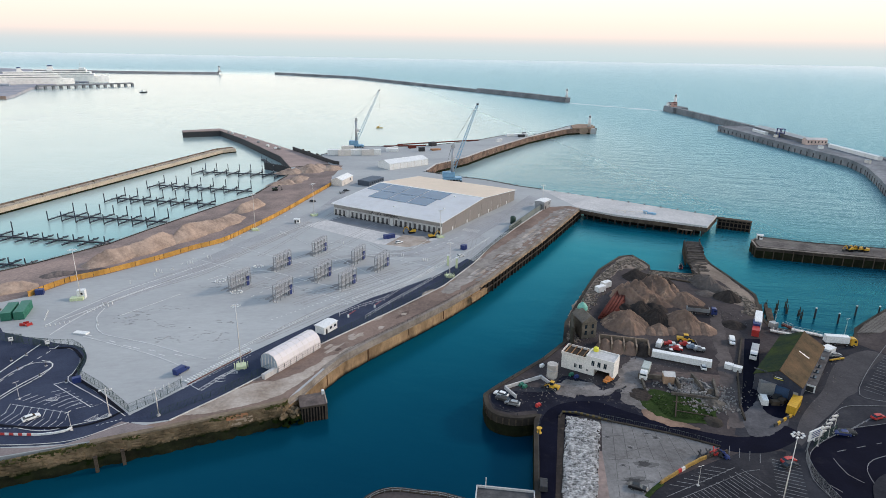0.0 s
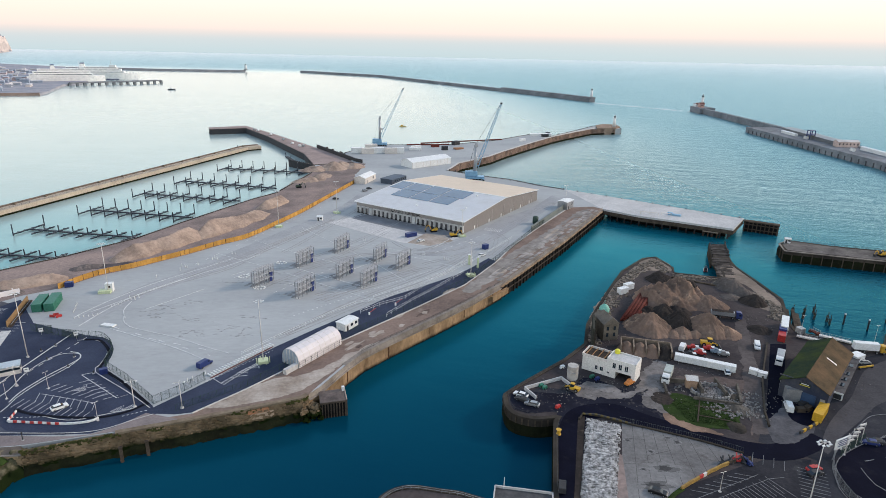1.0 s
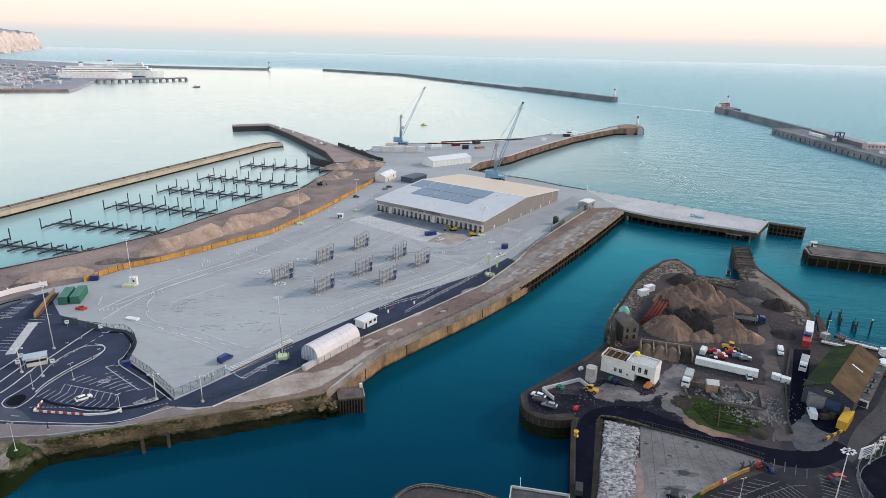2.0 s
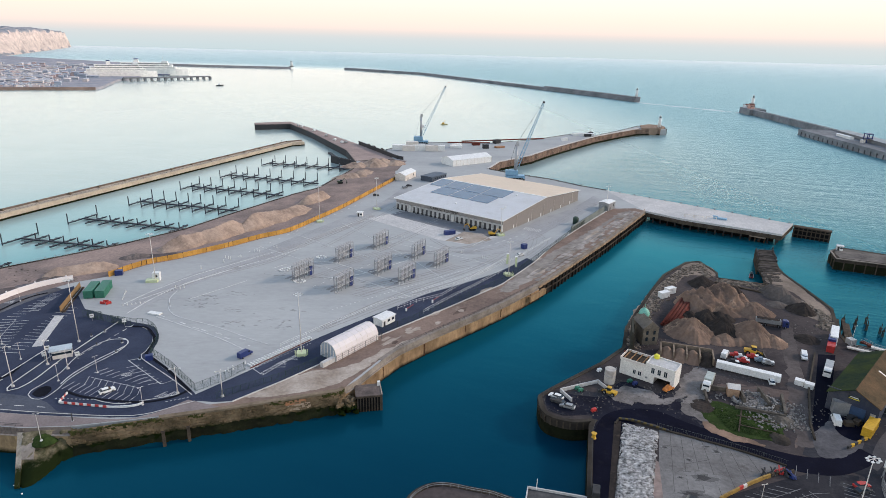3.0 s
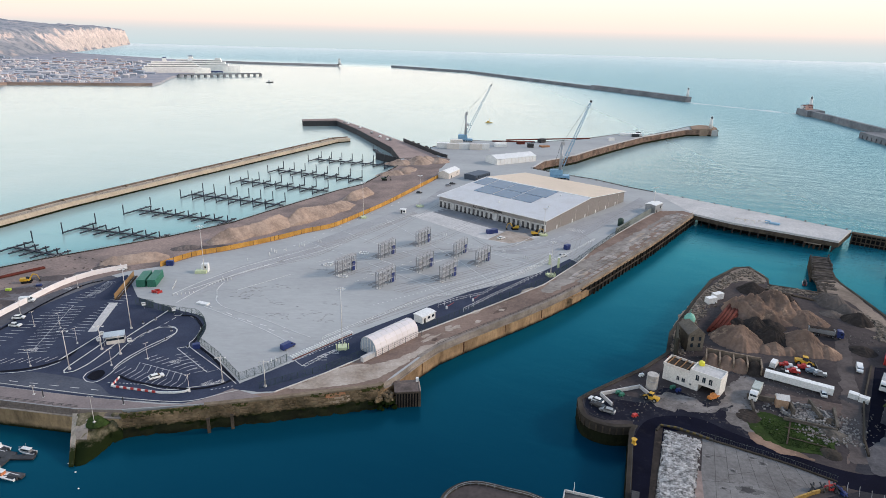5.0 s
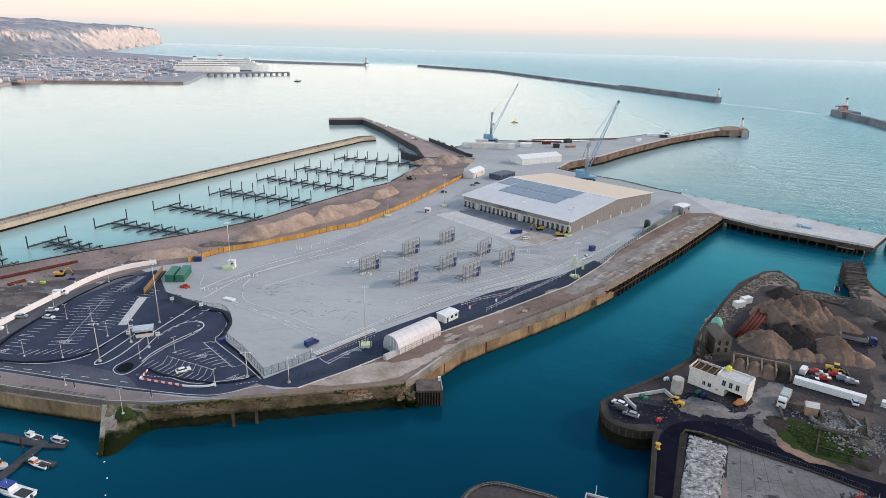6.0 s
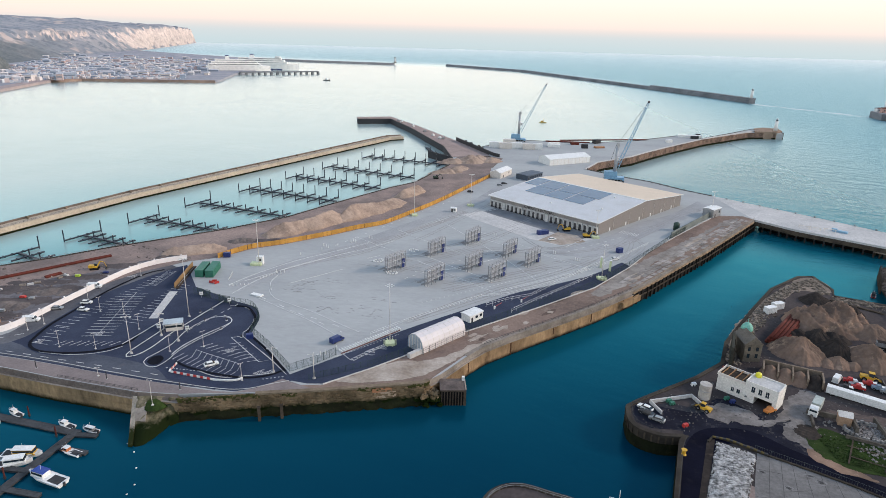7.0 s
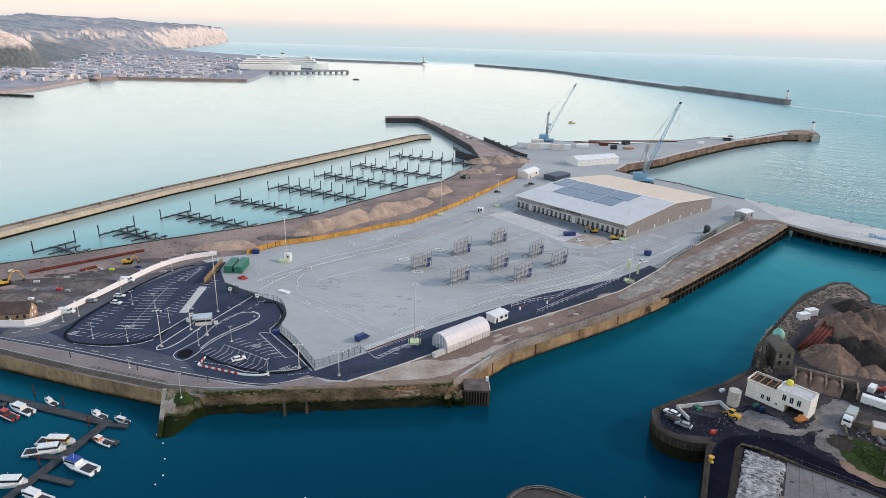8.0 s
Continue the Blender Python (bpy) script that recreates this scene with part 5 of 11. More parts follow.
def street_lamp(p, height, heading, label, z=QUAY, group="street lamps"):
    m = thing("street_lamp", p[0], p[1], z + 0.05, heading, label, "street lamp", group)
    part("pole", tube(B(), (0, 0, 0), (0, 0, height), 0.075, 0.045, 8), CREAM, m)
    part("arm", tube(B(), (-0.5, 0, height), (0.5, 0, height), 0.04, n=6), CREAM, m)
    for s in (-1, 1):
        box("lamp", (s * 0.6, 0, height + 0.02), (0.5, 0.22, 0.1), CREAM, m)
    box("foot", (0, 0, 0.12), (0.6, 0.6, 0.24), PALE, m)
    return m


def fence(line, height, label, z=QUAY, post=2.5, pale=0.4, material=None, name="fence"):
    """A steel mesh fence along a line: rails, posts and thin uprights."""
    material = material or MESH_STEEL
    f = new(name)
    f.matrix_basis = pose(line[0][0], line[0][1], z + 0.05)
    f.empty_display_size = 0.5
    tagged(f, label, "fence")
    rel = [(x - line[0][0], y - line[0][1]) for x, y in line]
    for x, y, h in spaced(rel, post):
        box("post", (x, y, height / 2), (0.08, 0.08, height), material, f, rz=h)
    for q in (0.15, height - 0.15):
        part("rail", ribbon(B(), rel, -0.02, 0.02, q - 0.025, q + 0.025), material, f)
    bm = B()
    for x, y, h in spaced(rel, pale):
        face_box(bm, (x, y, height / 2), (0.035, 0.035, height - 0.1), h)
    tagged(part("wire_panel", bm, material, f), kind="stuff")
    return f


def rail(line, height, label, z, post=2.5, material=None, rails=2):
    material = material or STEEL
    f = thing("guard_rail", line[0][0], line[0][1], z + 0.04, 0, label, "railing")
    rel = [(x - line[0][0], y - line[0][1]) for x, y in line]
    for x, y, h in spaced(rel, post):
        part("post", tube(B(), (x, y, 0), (x, y, height), 0.05, n=5), material, f)
    for k in range(rails):
        q = height * (k + 1) / rails
        part("rail", ribbon(B(), rel, -0.035, 0.035, q - 0.04, q + 0.04), material, f)
    return f


def heap(p, rx, ry, h, rz, material, label, z=YARD, seed=1, ridge=0.35, name="sand_mound", category="mound", peaks=1):
    """A tipped heap: cones of loose material at their angle of rest, run together, with gullies down the faces."""
    bm = B()
    nr, na = 46, 140
    rnd = random.Random(seed)
    count = 1 if peaks == 1 else int(3.2 * rx / ry) if peaks == 3 else max(peaks, int(2.2 * rx / ry))
    slope = h / ry * 1.12
    cones = [(0.0, 0.0, h)]
    for k in range(count - 1):
        side = 1 if k % 2 else -1
        f = (k + 1.5) / count if peaks == 3 else rnd.uniform(0.35, 0.98)
        cones.append((side * f * max(0.45 * rx, rx - ry * 0.8), rnd.uniform(-0.3, 0.3) * ry, h * (rnd.uniform(0.5, 1.0) if peaks == 3 else 1 - 0.38 * f * rnd.uniform(0.6, 1.3))))
    rings = []
    for i in range(nr + 1):
        r = i / nr
        ring = []
        for k in range(na):
            a = k * math.tau / na
            edge = 1 + 0.14 * noise.noise(Vector((math.cos(a) * 1.3 + seed, math.sin(a) * 1.3, seed * 3.1))) + 0.05 * noise.noise(Vector((math.cos(a) * 5, math.sin(a) * 5, seed)))
            x, y = math.cos(a) * r * edge * rx, math.sin(a) * r * edge * ry
            top = 0.0
            for n, (cx, cy, ch) in enumerate(cones):
                d = math.hypot(x - cx, y - cy)
                g = Vector((x - cx, y - cy, 0)) / max(d, 0.01)
                run = abs(noise.noise(g * 3.2 + Vector((n * 9 + seed, 0, seed)))) + 0.5 * abs(noise.noise(g * 8 + Vector((n * 5, seed, 0))))
                tip = 0.07 * h * math.exp(-(d / (0.12 * ry)) ** 2)
                top = max(top, ch - tip - slope * d * (0.88 + (0.30 if peaks == 3 else 0.22) * run * min(1.0, ridge)))
            top = min(top, slope * 1.4 * (1 - r) * ry)
            rough_ = noise.fractal(Vector((x * 0.22 + seed, y * 0.22, seed)), 1.0, 2.0, 4) * (0.30 if peaks == 3 else 0.17) * h + noise.noise(Vector((x * 1.1, y * 1.1, seed))) * 0.16
            top = max(0.0, top + rough_ * min(1.0, top / (0.25 * h)) * min(1.0, ridge + 0.2))
            ring.append(bm.verts.new((x, y, top if top > 0.03 and i < nr else -0.3)))
            if i == 0:
                break
        rings.append(ring)
    for k in range(na):
        bm.faces.new((rings[0][0], rings[1][k], rings[1][(k + 1) % na]))
    for a, b in zip(rings[1:], rings[2:]):
        for k in range(na):
            bm.faces.new((a[k], b[k], b[(k + 1) % na], a[(k + 1) % na]))
    ob = part(name, bm, material, None, label, True)
    ob.matrix_basis = pose(p[0], p[1], z + 0.03, 0, 0, rz)
    return tagged(ob, "", category)


def bollards(points, label, height=1.1, r=0.12, material=None, z=QUAY, name="marker_post", group="marker posts"):
    first = None
    for x, y in points:
        if first is None:
            first = thing(name, x, y, z + 0.05, 0, label, "marker post", group)
            part("post", tube(B(), (0, 0, 0.1), (0, 0, height), r, r * 0.85, 8), material or WHITE, first)
            part("foot", tube(B(), (0, 0, 0), (0, 0, 0.14), r * 2.2, r * 2, 8), PALE, first)
        else:
            copy_thing(first, pose(x, y, z + 0.05))


def writing(text, m, size, material, parent=None, name="lettering", depth=0.03):
    """Raised letters as a mesh, made with the built-in font."""
    cu = bpy.data.curves.new(name, "FONT")
    cu.body, cu.size, cu.extrude, cu.align_x, cu.align_y = text, size, depth, "CENTER", "CENTER"
    ob = new(name, cu)
    me = bpy.data.meshes.new_from_object(ob.evaluated_get(bpy.context.evaluated_depsgraph_get()))
    bpy.data.objects.remove(ob)
    me.materials.clear()
    me.materials.append(material)
    ob = new(name, me)
    ob.parent = parent
    ob.matrix_basis = m
    return ob


# ---- cargo shed ----
SHED_A, SHED_B, SHED_C = (-70.5, 386.0), (-0.5, 345.0), (51.0, 432.0)
sx, sy, sh, sl = between(SHED_A, SHED_B)
sw = math.hypot(SHED_C[0] - SHED_B[0], SHED_C[1] - SHED_B[1])
EAVE, RIDGE = 7.4, 11.6
CLAD_SIDE = ribbed("shed_side_cladding", (0.235, 0.21, 0.195), 0.55, 0.5, sh + 90, 0.1)
ROOF = ribbed("shed_roof_sheet", (0.56, 0.56, 0.57), 0.5, 0.6, sh, 0.15, (0.4, 0.38, 0.36), 0.3)
# the rear slope's warm low light is put into the sheet as tan
ROOF_WARM = ribbed("shed_warm_light_roof_sheet", (0.62, 0.49, 0.37), 0.5, 0.6, sh, 0.1, (0.5, 0.4, 0.3), 0.3)
shed = thing("cargo_shed", SHED_A[0], SHED_A[1], QUAY + 0.02, sh, "large low grey-clad cargo shed with solar panels on its roof", "warehouse")
# x runs along the loading side, y back towards the sea
part("wall", loft(B(), [[(0, 0, 0), (0, sw, 0), (0, sw, EAVE), (0, sw / 2, RIDGE - 0.4), (0, 0, EAVE)], [(sl, 0, 0), (sl, sw, 0), (sl, sw, EAVE), (sl, sw / 2, RIDGE - 0.4), (sl, 0, EAVE)]]), CLAD_SIDE, shed)
for name, y0, z0, y1, z1 in (("roof", -1.6, EAVE - 0.25, sw / 2, RIDGE), ("roof", sw + 0.8, EAVE - 0.1, sw / 2, RIDGE)):
    part(name, loft(B(), [[(-0.8, y0, z0), (-0.8, y1, z1), (-0.8, y1, z1 + 0.35), (-0.8, y0, z0 + 0.35)], [(sl + 0.8, y0, z0), (sl + 0.8, y1, z1), (sl + 0.8, y1, z1 + 0.35), (sl + 0.8, y0, z0 + 0.35)]]), ROOF if y0 < 0 else ROOF_WARM, shed, "pale metal roof slope")
box("ridge_cap", (sl / 2, sw / 2, RIDGE + 0.4), (sl + 1.6, 1.4, 0.2), WHITE, shed)
for x in (-0.9, sl + 0.9):
    part("verge_trim", tube(tube(B(), (x, -1.6, EAVE), (x, sw / 2, RIDGE + 0.25), 0.22, n=4), (x, sw / 2, RIDGE + 0.25), (x, sw + 0.8, EAVE + 0.15), 0.22, n=4), WHITE, shed)
box("gutter", (sl / 2, -1.75, EAVE - 0.1), (sl + 1.6, 0.4, 0.45), WHITE, shed)
band = box("fascia_band", (sl / 2, -0.25, 5.7), (sl, 0.5, 2.6), surface("fascia_grey", (0.34, 0.325, 0.315), None, 0.6, 0.2, 1.5, 0.05), shed, "dark grey fascia over the loading doors")
writing("CARGO TERMINAL", Matrix.Translation((sl * 0.485, -0.52, 5.75)) @ Matrix.Rotation(radians(90), 4, "X"), 2.7, surface("black_letters", (0.008, 0.009, 0.013), (0.006, 0.007, 0.010), 0.9), band)
DOORWHITE = surface("door_shelter_white", (0.62, 0.62, 0.61), None, 0.6, 0.4, 2, 0.05)
k = 0
for i in range(24):
    x = 1.9 + i * (sl - 3.6) / 23
    if i in (3, 13):
        box("stair_tower", (x, -0.7, 2.2), (2.4, 1.4, 4.4), DOORWHITE, shed, "pale stair enclosure")
        continue
    d = box("loading_door", (x, -0.35, 2.3), (1.9, 0.5, 3.0), surface("door_dark", (0.09, 0.09, 0.095), None, 0.6, 0.4, 2, 0.05) if k == 0 else bpy.data.materials["door_dark"], shed, "dark dock door")
    k += 1
    bm = B()
    face_box(bm, (x - 1.25, -0.6, 2.3), (0.6, 1.2, 3.5))
    face_box(bm, (x + 1.25, -0.6, 2.3), (0.6, 1.2, 3.5))
    face_box(bm, (x, -0.6, 4.25), (3.1, 1.2, 0.7))
    part("shelter", bm, DOORWHITE, d, "white dock shelter")
    box("leveller", (x, -0.75, 0.5), (2.1, 0.8, 1.0), DARKSTEEL, d)
for y in (12, 30, 46, 60, 74, 88):
    box("side_door", (sl + 0.06, y, 1.1), (0.14, 1.0, 2.2), WHITE, shed)
    part("downpipe", tube(B(), (sl + 0.15, y + 3.5, 0), (sl + 0.15, y + 3.5, EAVE), 0.1, n=6), CREAM, shed)


def on_slope(u, v):
    """A point of the front roof slope: u metres along, v metres up from the eave line."""
    t = (v + 1.6) / (sw / 2 + 1.6)
    return u, v, EAVE - 0.25 + 0.37 + t * (RIDGE - EAVE + 0.25)


# solar arrays: blocks of modules with gaps between them, on the upper part of the front slope
for u0, u1, v0, v1 in ((12, 26.6, 20, 33.3), (27.4, 41.9, 20, 33.3), (42.7, 57, 20, 33.3), (12, 26.6, 34.1, 49.4), (27.4, 41.9, 34.1, 49.4), (42.7, 59, 34.1, 49.4), (0.6, 10.9, 34.1, 49.4)):
    q = [on_slope(u0, v0), on_slope(u1, v0), on_slope(u1, v1), on_slope(u0, v1)]
    part("solar_panel", loft(B(), [[(x, y, z + 0.03) for x, y, z in q], [(x, y, z + 0.17) for x, y, z in q]]), PANEL, shed, "blue solar panel array")
for u, v in ((40, 10), (12, 30), (64, 44), (70, 20)):
    p = on_slope(u, v)
    box("roof_vent", (p[0], p[1], p[2] + 0.2), (1.0, 1.0, 0.6), WHITE, shed)

# ---- quay buildings and plant ----
container(((-30.8, 336.1)), 35, BLUE, "blue steel waste skip on the dock slab", size=(6.5, 2.6, 2.2), name="waste_skip", category="skip")
digger(((-18.6, 346.7)), 200, "yellow excavator parked by the loading doors")
digger(((-6.3, 338.5)), 20, "yellow excavator on the works ground")
car(((-24.5, 326.9)), 40, WHITE, "white pickup parked by the dock slab")
car(((-75.3, 444.3)), 30, STEEL, "silver car parked behind the shed")
car(((-73.2, 451.2)), 30, DARKSTEEL, "dark car parked behind the shed")
car(((-91.2, 416.9)), 10, DARKSTEEL, "black car on the apron")
car(((9.2, 305.5)), 40, WHITE, "white car on the access lane")
cabin((-80.5, 479), 75, (21, 9, 4.4), CREAM, WHITE, "grey gabled hut with a pale metal roof", rise=1.8, windows=1)
cabin((-58, 480), 62, (20, 11, 3.8), surface("navy_cladding", (0.06, 0.085, 0.12), None, 0.5, 0.3, 2, 0.05), surface("slate_flat_roof", (0.10, 0.13, 0.17), None, 0.7, 0.2, 2, 0.1), "low dark blue flat-roofed office", rise=0.2, windows=6, name="office_building", category="office")
tent = cabin((-37.2, 556.3), 42, (44, 17, 5.2), WHITE, WHITE, "long white storage tent with a pitched roof", rise=2.4, doors=0, windows=0, name="storage_tent", category="tent")
for k in range(12):
    box("frame_rib", (-22 + k * 4.0, -8.55, 2.6), (0.25, 0.12, 5.2), CREAM, tent)
for n, (q, s, up) in enumerate([(((-109.4, 605.8)), 2, 0), (((-98.9, 604.0)), 2, 0), (((-89.1, 608.8)), 2, 1), (((-76.2, 608.2)), 2, 1), (((-54.2, 632.9)), 1, 0), (((-99.2, 628.9)), 2, 2), (((-69.5, 611.5)), 2, 1)]):
    for k in range(s):
        container((q[0], q[1] + 2), 8 + 6 * (n % 3), CREAM if n % 2 else WHITE, "white stacked refrigerated container on the quay", z=QUAY + 2.68 * k, size=(12.2, 5.0, 2.6), group="white containers")
cabin(((68.0, 412.4)), 57, (10.5, 7, 5.2), STEEL, WHITE, "white-roofed steel substation cabin", rise=0.5, windows=1)
tank = thing("fuel_tank", *((43.4, 371.1)), QUAY + 0.05, 0, "dark green steel storage tank on the apron", "tank")
part("shell", lathe(B(), [(1.7, 0), (1.7, 4.0), (1.2, 4.6), (0.3, 4.9)], 14), surface("tank_green", (0.03, 0.07, 0.05), None, 0.6), tank, smooth=True)
part("ladder", tube(tube(B(), (1.8, -0.25, 0), (1.8, -0.25, 4.3), 0.05, n=5), (1.8, 0.25, 0), (1.8, 0.25, 4.3), 0.05, n=5), STEEL, tank)
for q, h in ((((-89.8, 363.8)), 0), ):
    k = cabin(q, h, (3.2, 2.6, 2.6), WHITE, WHITE, "small white cubicle on the apron", rise=0.1, windows=1)
kiosk = thing("mast_kiosk", *((-153.9, 243.0)), QUAY + 0.05, 15, "cream equipment kiosk at the foot of a mast", "kiosk")
box("cabinet", (0, 0, 1.9), (3.0, 2.6, 3.8), WHITE, kiosk)
box("plinth", (-1.5, -1.5, 0.6), (5.0, 3.4, 1.2), PALEGREEN, kiosk)
box("hatch", (0.3, -1.33, 2.4), (0.8, 0.1, 0.9), DARKSTEEL, kiosk)

# reefer racks: steel access gantries, three decks high
RACK_L, RACK_H = 12.2, 7.6


GRATING = surface("walkway_grating", (0.44, 0.45, 0.46), (0.34, 0.35, 0.36), 0.6, 0.5, 3.0, 0.05)


def rack(p, q, label):
    x, y, h, d = between(p, q)
    r = thing("access_gantry", x, y, QUAY + 0.05, h, label, "gantry", "steel access gantries")
    for i in range(5):
        for s in (-0.75, 0.75):
            box("post", (-RACK_L / 2 + i * RACK_L / 4, s, RACK_H / 2), (0.24, 0.24, RACK_H), RACKSTEEL, r)
    for z in (2.4, 4.8, 7.1):
        dk = box("deck", (0, 0, z), (RACK_L, 1.6, 0.26), GRATING, r, "galvanised walkway")
        for s in (-0.78, 0.78):
            bm = B()
            for k in (0.55, 1.05):
                tube(bm, (-RACK_L / 2, s, z + k), (RACK_L / 2, s, z + k), 0.095, n=5)
            part("guard_rail", bm, RACKSTEEL, dk)
    for i in range(4):
        part("brace", tube(B(), (-RACK_L / 2 + i * RACK_L / 4, 0.8, 0.2 if i % 2 else 2.3), (-RACK_L / 2 + (i + 1) * RACK_L / 4, 0.8, 2.3 if i % 2 else 0.2), 0.06, n=5), RACKSTEEL, r)
    for i, z in ((1, 0.15), (0, 2.5)):
        box("socket_cabinet", (RACK_L / 2 - 1.5 - i * 0.3, -0.4, z + 0.95), (1.7, 0.9, 1.9), BLUE, r, "blue power cabinet")
    for s in (-1, 1):
        box("foot_plate", (s * (RACK_L / 2 - 0.4), 0, 0.08), (1.4, 2.0, 0.16), PALE, r)
    return r


RACKS = [(((-93.5, 251.3)), ((-88.1, 262.8))), (((-80.8, 277.9)), ((-75.9, 290.1))), (((-67.1, 301.2)), ((-62.4, 313.9))), (((-44.8, 288.1)), ((-40.4, 301.4))),
         (((-32.5, 279.2)), ((-27.2, 291.8))), (((-58.4, 264.5)), ((-53.5, 276.3))), (((-45.5, 255.6)), ((-40.5, 266.7))), (((-71.1, 241.6)), ((-66.6, 252.7)))]
one = rack(*RACKS[0], "galvanised three-deck access gantry with blue power cabinets")
for a, b in RACKS[1:]:
    x, y, h, d = between(a, b)
    copy_thing(one, pose(x, y, QUAY + 0.05, 0, 0, h))
# cast shadows of the gantries, laid as dark smudged sheets on their left
GANTRY_SHADE = surface("gantry_shade", (0.17, 0.166, 0.165), (0.30, 0.296, 0.292), 0.85, 0.35, 1.4, 0.03)
for n, (a, b) in enumerate(RACKS):
    x, y, h, d = between(a, b)
    c_, s_ = math.cos(radians(h)), math.sin(radians(h))
    for j, (o_, u_, l_, w_) in enumerate(((2.6, -0.6, 5.6, 1.5), (5.4, -2.2, 3.6, 1.0), (4.6, 3.4, 2.2, 0.7))):
        px_, py_ = x - s_ * o_ + c_ * u_, y + c_ * o_ + s_ * u_
        sheet("oil_stain", ragged([(px_ + c_ * l_ * math.cos(k * 0.785) - s_ * w_ * math.sin(k * 0.785), py_ + s_ * l_ * math.cos(k * 0.785) + c_ * w_ * math.sin(k * 0.785)) for k in range(8)], 0.9, 200 + 3 * n + j), QUAY + 0.0535 + 0.0012 * j, GANTRY_SHADE, "dark sheet standing in for a steel gantry's cast shadow", "stain")

# floodlight masts
for q, h in ((((-149.1, 183.4)), 24), (((-68.0, 186.4)), 23), (((-110.4, 346.8)), 22), (((-82.9, 381.3)), 21), (((3.4, 276.2)), 17), (((-1.7, 339.3)), 16), (((-153.6, 241.4)), 22.5)):
    mast(q, h, "tall galvanised floodlight mast on a pale green foot block", group="floodlight masts", planter=h not in (24, 22.5))
for q, h in ((((-149.3, 152.8)), 14), (((-97.4, 156.5)), 9), (((-83.1, 156.9)), 9), (((-148.5, 166.9)), 9), (((-140.1, 165.3)), 7), (((68.5, 416.7)), 15)):
    mast(q, h, "slim galvanised lighting column", group="lighting columns", planter=False, lamps=2)
for q in ((-175.6, 149.1), (-162.9, 151.7), (-196.5, 155.7), (-184.2, 176.7), (-159.6, 168.7), (-129.1, 164.3), (-104.3, 149.0), (-137.9, 157.9), (-195.1, 161.4), (-174.1, 177.7), (-196.8, 183.9), (-195.2, 212.2)):
    street_lamp(q, 6.0, 60, "slim grey car-park lamp with twin heads")
for q in ((-121.9, 129.6), (-148.6, 137.5)):
    street_lamp(q, 8.5 if q[0] > -130 else 3.0, 10, z=QUAY - 0.48 if q[0] > -130 else QUAY, label="grey promenade lamp post")

# cranes
def lattice(bm, a, b, w, w2, n, r):
    """A square lattice boom from a to b."""
    a, b = Vector(a), Vector(b)
    d = (b - a).normalized()
    u = Vector((0, 1, 0))
    v = d.cross(u).normalized()
    for i in range(n):
        p0, p1 = a.lerp(b, i / n), a.lerp(b, (i + 1) / n)
        s0, s1 = w + (w2 - w) * i / n, w + (w2 - w) * (i + 1) / n
        c0 = [p0 + u * s0 * e + v * s0 * f for e, f in ((-.5, -.5), (.5, -.5), (.5, .5), (-.5, .5))]
        c1 = [p1 + u * s1 * e + v * s1 * f for e, f in ((-.5, -.5), (.5, -.5), (.5, .5), (-.5, .5))]
        for k in range(4):
            tube(bm, c0[k], c1[k], r, n=4)
            tube(bm, c0[k], c1[(k + 1) % 4], r * 0.7, n=4)
    return bm


def crane(p, heading, foot, tower, tip, label, top_red):
    """A mobile harbour crane; tip: metres ahead of the tower and above the quay."""
    c = thing("harbour_crane", p[0], p[1], QUAY + 0.05, heading, label, "crane", "harbour cranes")
    ch = box("chassis", (0, 0, 2.0), (15, 7, 1.6), LIGHTBLUE, c)
    for ix in range(6):
        for s in (-2.6, 2.6):
            part("wheel", tube(B(), (-6.2 + ix * 2.5, s - 0.5, 0.9), (-6.2 + ix * 2.5, s + 0.5, 0.9), 0.9, n=10), RUBBER, ch)
    for ix in (-6.5, 6.5):
        box("outrigger", (ix, 0, 1.3), (1.2, 13, 0.7), LIGHTBLUE, ch)
        for s in (-6.2, 6.2):
            part("pad", tube(B(), (ix, s, 0), (ix, s, 1.1), 0.9, 0.5, 8), DARKSTEEL, ch)
    box("machine_house", (-3, 0, 5.0), (10, 5.5, 4.0), LIGHTBLUE, c, taper=0.95)
    part("slew_ring", tube(B(), (0, 0, 2.7), (0, 0, 3.2), 2.2, n=16), DARKSTEEL, c)
    part("tower", tube(B(), (0, 0, 3), (0, 0, tower), 1.5, 1.0, 10), STEEL, c, "grey tubular tower", True)
    box("tower_head", (0.4, 0, tower + 1.2), (3.0, 2.0, 3.0), RED if top_red else STEEL, c, taper=0.6)
    box("operator_cab", (2.0, 1.4, tower * 0.62), (2.6, 2.0, 2.4), WHITE, c)
    boom = part("boom", lattice(B(), (1.2, 0, foot), (tip[0], 0, tip[1]), 2.6, 1.0, 16, 0.16), LIGHTBLUE, c, "pale blue lattice boom")
    box("boom_tip", (tip[0], 0, tip[1]), (1.6, 1.4, 1.4), DARKSTEEL, boom)
    bm = B()
    for s in (-0.5, 0.5):
        tube(bm, (0.4, s, tower + 2.4), (tip[0] - 0.4, s, tip[1]), 0.07, n=4)
        tube(bm, (-0.6, s, tower + 2.2), (-6, s, 6.5), 0.07, n=4)
    part("stay_cable", bm, DARKSTEEL, c)
    part("hoist_rope", tube(B(), (tip[0], 0, tip[1]), (tip[0], 0, tip[1] * 0.62), 0.06, n=4), DARKSTEEL, c)
    return c


crane((6.5, 497), 6, 10, 27, (19, 61), "blue and grey mobile harbour crane with its boom raised", False)
crane((-94, 658), 8, 9, 28, (25, 59), "pale blue mobile harbour crane at the far berth", False)

